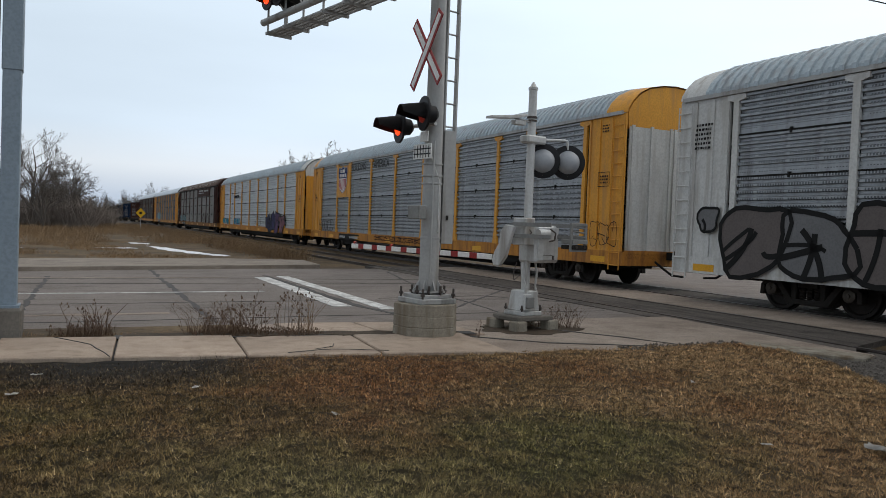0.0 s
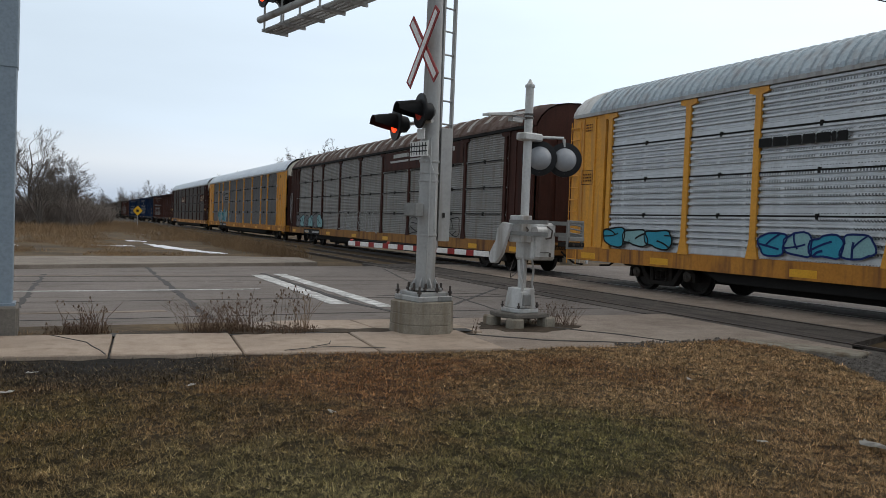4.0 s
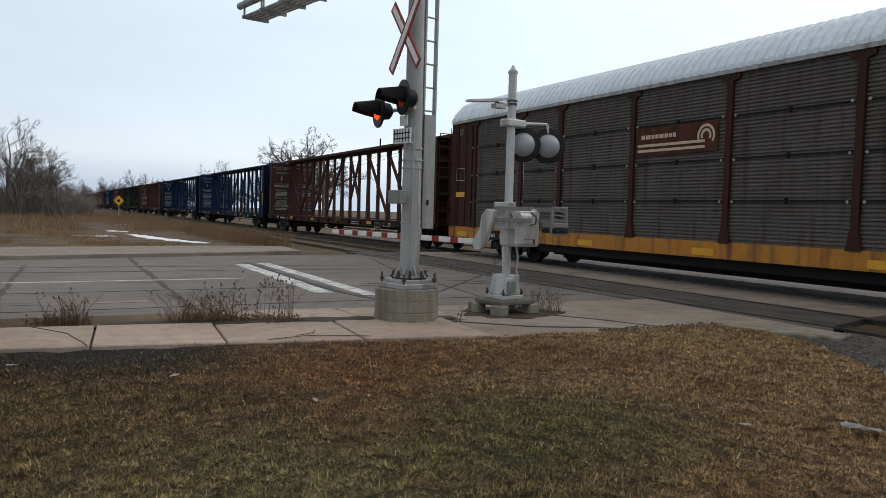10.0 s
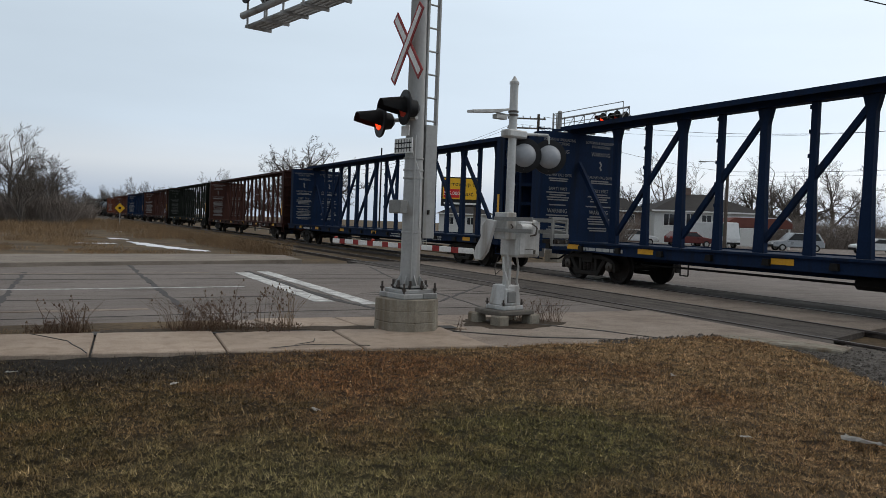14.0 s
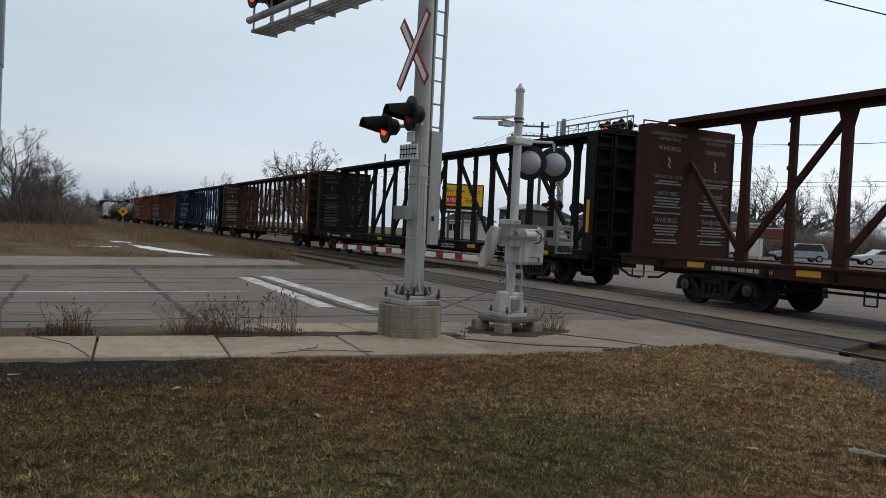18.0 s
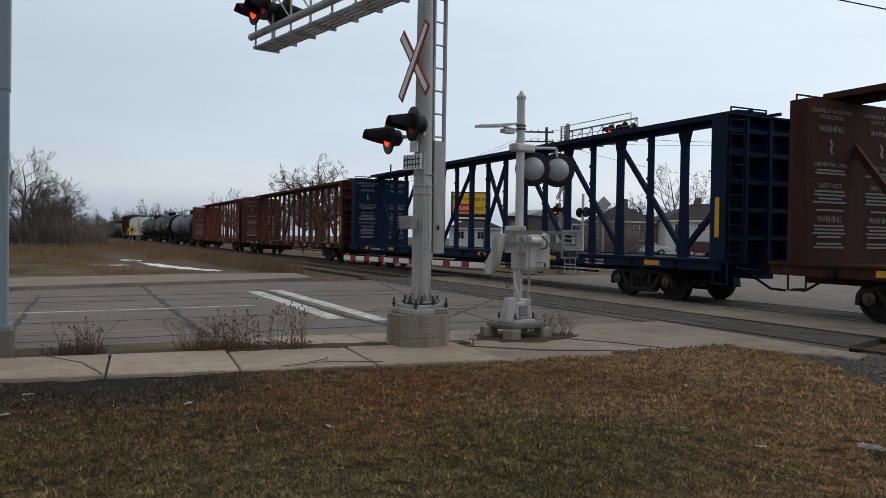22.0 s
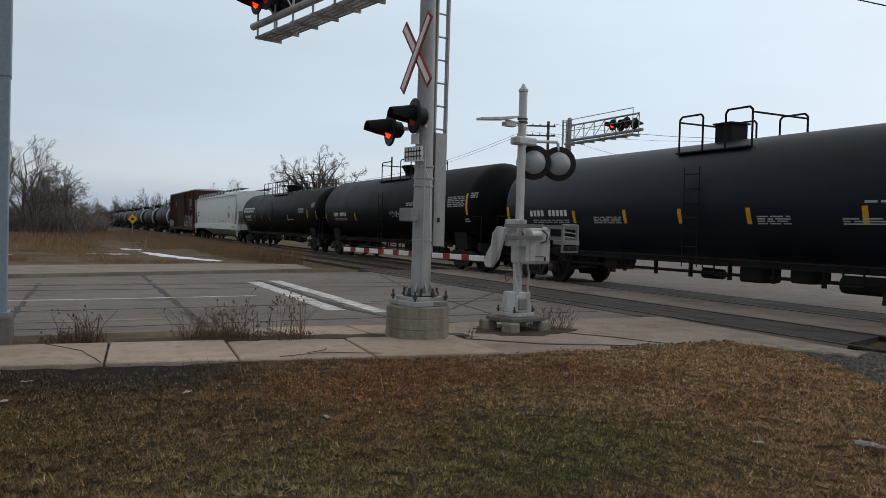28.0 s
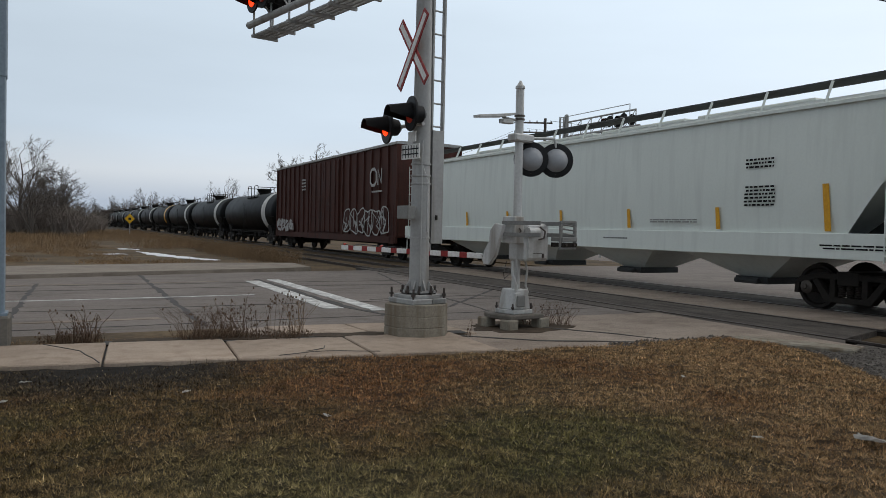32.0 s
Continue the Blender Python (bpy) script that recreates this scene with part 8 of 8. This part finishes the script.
# centerbeams: lettering inside the bulkheads, reflectors and bars on the sills
for i, car in enumerate(BEAMS):
    ink = Q["dim"] if i == 4 else Q["faded"]
    for e in (-1, 1):
        x = 11.425 if e > 0 else -10.845
        face = pose(x, 0, 0, 0, 0, 90 if e < 0 else -90)
        for y in (-0.75, 0.75):
            side = face @ pose(y, 0, 0, 90, 0, 0) if e < 0 else face @ pose(y, 0, 0, 90, 0, 0)
            for txt, z, size in (("LOADING & UNLOADING\nINSTRUCTIONS", 3.86, 0.115), ("WARNING", 3.58, 0.17), ("CAR MAY FALL OVER", 2.9, 0.115), ("SAFETY FIRST", 2.5, 0.13), ("WARNING", 1.86, 0.17)):
                word("lettering", txt, size, ink, car, side @ pose(0, z, 0.004), squeeze=0.85)
            rows = B()
            r = random.Random(i * 7 + int(y > 0))
            for zz in (2.78, 2.72, 2.38, 2.31, 2.24, 2.17, 2.02, 1.72, 1.65, 1.58, 1.51, 1.38, 1.31):
                w = r.uniform(0.28, 0.48)
                box(rows, -w, w, zz, zz + 0.035, 0.003, 0.006)
            ob = part("small_print", rows, ink, car)
            ob.matrix_basis = side
            pic = B()
            ribbon(pic, [(0.04, 0.1), (-0.015, 0.18), (0.03, 0.26), (-0.03, 0.36)], 0.06, 0.0)
            ob = part("pictogram", pic, ink, car)
            ob.matrix_basis = face @ pose(y, -0.006, 3.02)
    for x in (-9.2, -6.4, -2.6, 1.4, 5.4, 9.6):
        flat(car, "reflector", rect(x - 0.26, x + 0.26, 0.83, 0.95), -1.365, P["amber"], "amber reflector")
    flat(car, "reflector", rect(11.56, 11.68, 1.5, 2.35), -1.395, P["amber"], "amber reflector strip")
    bars(car, -8.9, -7.2, 0.78, 0.94, 1, -1.366, Q["chalk"], 70 + i, "car_number")
    bars(car, 3.2, 4.2, 0.76, 0.94, 2, -1.366, Q["chalk"], 80 + i)
    bars(car, 7.0, 7.8, 0.76, 0.94, 2, -1.366, Q["chalk"], 90 + i)
    fr = B()
    ribbon(fr, rect(6.1, 6.6, 0.5, 0.9) + [(6.1, 0.5)], 0.03, -1.37)
    ribbon(fr, [(6.1, 0.72), (6.6, 0.72)], 0.03, -1.37)
    ribbon(fr, [(6.35, 0.5), (6.35, 0.9)], 0.02, -1.37)
    part("data_plate", fr, Q["chalk"], car)
    for x in (-5.2, 0.4, 4.8):
        part("winch_bracket", chain(B(), [(x - 0.12, -1.3, 0.7), (x - 0.12, -1.3, 0.42), (x + 0.12, -1.3, 0.42), (x + 0.12, -1.3, 0.7)], 0.016), M["under"], car)
    part("brake_pipe", rod(B(), (-7.0, -0.9, 0.56), (7.0, -0.9, 0.56), 0.025), M["under"], car)
    part("brake_reservoir", rod(B(), (-1.4, -0.8, 0.58), (0.4, -0.8, 0.58), 0.12, n=12), M["under"], car, "", True)


def shell_patch(car, name, x0, x1, a0, a1, material, label="", r=None, zc=None, lift=0.006):
    """A patch laid on the near side of a tank; angles in degrees above its middle height."""
    shell = (1.48, 2.32) if car is T2 else (1.43, 2.27) if car is T3 else (1.41, 2.23)
    r, zc = r or shell[0], zc or shell[1]
    rows = []
    n = max(2, int(abs(a1 - a0) / 4) + 1)
    for i in range(n + 1):
        w = radians(a0 + (a1 - a0) * i / n)
        rows.append([(x0, -(r + lift) * math.cos(w), zc + (r + lift) * math.sin(w)), (x1, -(r + lift) * math.cos(w), zc + (r + lift) * math.sin(w))])
    return part(name, sheet(B(), rows), material, car, label, True)


def tank_marks(car, hl, stripes, number_x, panels, big=None, seed=0):
    for x in stripes:
        shell_patch(car, "reflector", x - 0.06, x + 0.06, -22, -8, P["amber"], "amber reflector stripe")
    r = random.Random(seed)
    for x0, x1, a0, a1, lines in panels:
        for k in range(lines):
            q0 = a0 + (a1 - a0) * k / lines
            q1 = q0 + (a1 - a0) / lines * 0.55
            x = x0
            while x < x1 - 0.05:
                e = min(x + r.uniform(0.12, 0.4), x1)
                shell_patch(car, "small_print", x, e, q0, q1, Q["chalk"])
                x = e + 0.06
    x = number_x
    for k in range(10):
        if k != 4:
            shell_patch(car, "number_bar", x, x + 0.13, -14, -7, Q["chalk_white"])
        x += 0.19
    if big:
        x0, w, a0, a1 = big
        for k in range(6):
            shell_patch(car, "name_block", x0 + k * w, x0 + k * w + w * 0.86, a0, a0 + (a1 - a0) * 0.24, Q["chalk_white"], "white block of the owner's name")
            shell_patch(car, "name_block", x0 + k * w, x0 + k * w + w * 0.86, a0 + (a1 - a0) * 0.76, a1, Q["chalk_white"])
            for q in (0.0, 0.64):
                shell_patch(car, "name_block", x0 + (k + q) * w, x0 + (k + q + 0.22) * w, a0 + (a1 - a0) * 0.24, a0 + (a1 - a0) * 0.76, Q["chalk_white"])


tank_marks(T1, 7.97, (-3.75, -1.65, 0.25, 2.2, 4.75), -5.9, [(-5.8, -4.0, -22, -17, 2), (-2.9, -1.8, -22, -14, 4), (2.4, 3.2, -22, -14, 4), (4.3, 5.1, -22, -16, 3), (4.75, 5.2, -6, -3, 1), (5.35, 6.2, -12, 1, 6)], None, 1)
for x in (-7.15, 6.5):
    shell_patch(T1, "reflector", x - 0.07, x + 0.07, -26, -2, P["amber"], "tall amber stripe")
tank_marks(T2, 8.7, (-7.75, -3.4, 2.35, 4.95), -6.5, [(6.3, 7.6, -3, 12, 6), (2.6, 4.5, 1, 7, 2), (8.0, 8.5, 8, 16, 3), (4.2, 6.0, -20, -17, 1), (-6.4, -4.6, -22, -17, 2), (7.5, 7.9, -24, -18, 2)], None, 2)
shell_patch(T2, "yellow_label", 3.9, 4.55, -13, -2, P["amber"], "yellow label")
shell_patch(T2, "reflector", 7.68, 7.82, -14, 14, P["amber"], "tall amber stripe")
r = random.Random(77)
for i in range(26):
    x, q = 0.8 + i * 0.07, r.uniform(-17, -9)
    shell_patch(T2, "graffiti_stroke", x, x + r.uniform(0.02, 0.12), q, q + r.uniform(0.8, 5), Q["chalk"], "white scribbled graffiti" if i == 0 else "")
tank_marks(T3, 10.0, (-5.2, -3.1, -1.0, 3.6), -8.2, [(-8.0, -6.2, -24, -17, 2), (6.0, 7.1, -4, 8, 5), (3.4, 4.8, -20, -16, 1), (8.5, 9.1, 8, 20, 4)], (-8.6, 0.56, 2, 15), 3)
shell_patch(T3, "reflector", 7.75, 7.9, -16, 4, P["amber"], "tall amber stripe")
for k in (-9.4, 9.4):
    shell_patch(T3, "reflector", k - 0.05, k + 0.05, -20, 0, P["amber"], "amber reflector stripe", 1.405)
for z in (4.0, 4.35):
    part("top_railing", tube(B(), [(-5.4, -0.7, 3.5), (-5.4, -0.7, z - 0.08), (-5.3, -0.7, z), (5.3, -0.7, z), (5.4, -0.7, z - 0.08), (5.4, -0.7, 3.5)], 0.024), M["under"], T3, "long double rail above the tank" if z > 4.2 else "")
for x in (-4.3, -3.0, -1.7, 1.7, 3.0, 4.3):
    part("rail_post", rod(B(), (x, -0.7, 3.5), (x, -0.7, 4.35), 0.022), M["under"], T3)
# hopper and boxcar marks
for x in (-7.6, -5.2, -2.6, 0.2, 3.0, 5.8):
    sl = flat(HOPPER, "reflector", [(x - 0.06, 1.5), (x + 0.06, 1.5), (x, 1.95), (x - 0.1, 1.95)], -1.575, P["amber"], "amber reflector stripe")
sl = flat(HOPPER, "reflector", [(8.3, 1.48), (8.43, 1.48), (8.35, 2.34), (8.22, 2.34)], -1.578, P["amber"], "tall amber stripe")
bars(HOPPER, 6.45, 7.15, 2.7, 2.92, 3, -1.575, Q["soot"], 101)
bars(HOPPER, 6.45, 7.2, 1.95, 2.38, 6, -1.575, Q["soot"], 102)
bars(HOPPER, -8.6, -7.7, 2.05, 2.6, 2, -1.575, Q["soot"], 103, "car_number")
bars(HOPPER, 3.6, 5.2, 1.62, 1.72, 2, -1.575, Q["faded"], 104)
bars(HOPPER, 2.0, 3.0, 1.22, 1.28, 1, -1.604, Q["grey"], 105)
bars(HOPPER, 8.2, 9.8, 1.15, 1.26, 2, -1.604, Q["soot"], 106)
graffiti(BOXCAR, 3.4, 9.0, 1.0, 2.2, 6, None, Q["chalk"], -1.56, 111, 0.06, "white outline graffiti", 5)
graffiti(BOXCAR, -9.0, -5.4, 1.0, 1.8, 4, [Q["chalk"]], P["box_red"], -1.56, 112, 0.07, "", 4)
graffiti(BOXCAR, -2.0, 2.0, 2.0, 3.0, 3, None, P["rust"], -1.6, 113, 0.03, "", 4)
lines = B()
ribbon(lines, [(7.0, 3.9), (6.8, 3.75), (6.8, 3.35), (7.0, 3.2), (7.3, 3.2), (7.5, 3.35), (7.5, 3.75), (7.3, 3.9), (7.0, 3.9)], 0.13, -1.56)
ribbon(lines, [(7.7, 3.2), (7.7, 3.85), (8.1, 3.25), (8.1, 3.9)], 0.13, -1.56)
part("owner_emblem", lines, Q["chalk"], BOXCAR, "white curved emblem")
bars(BOXCAR, 6.9, 8.2, 2.85, 3.0, 1, -1.56, Q["chalk"], 115)
bars(BOXCAR, -3.8, -3.0, 3.3, 4.0, 4, -1.56, Q["chalk"], 116)
motions()
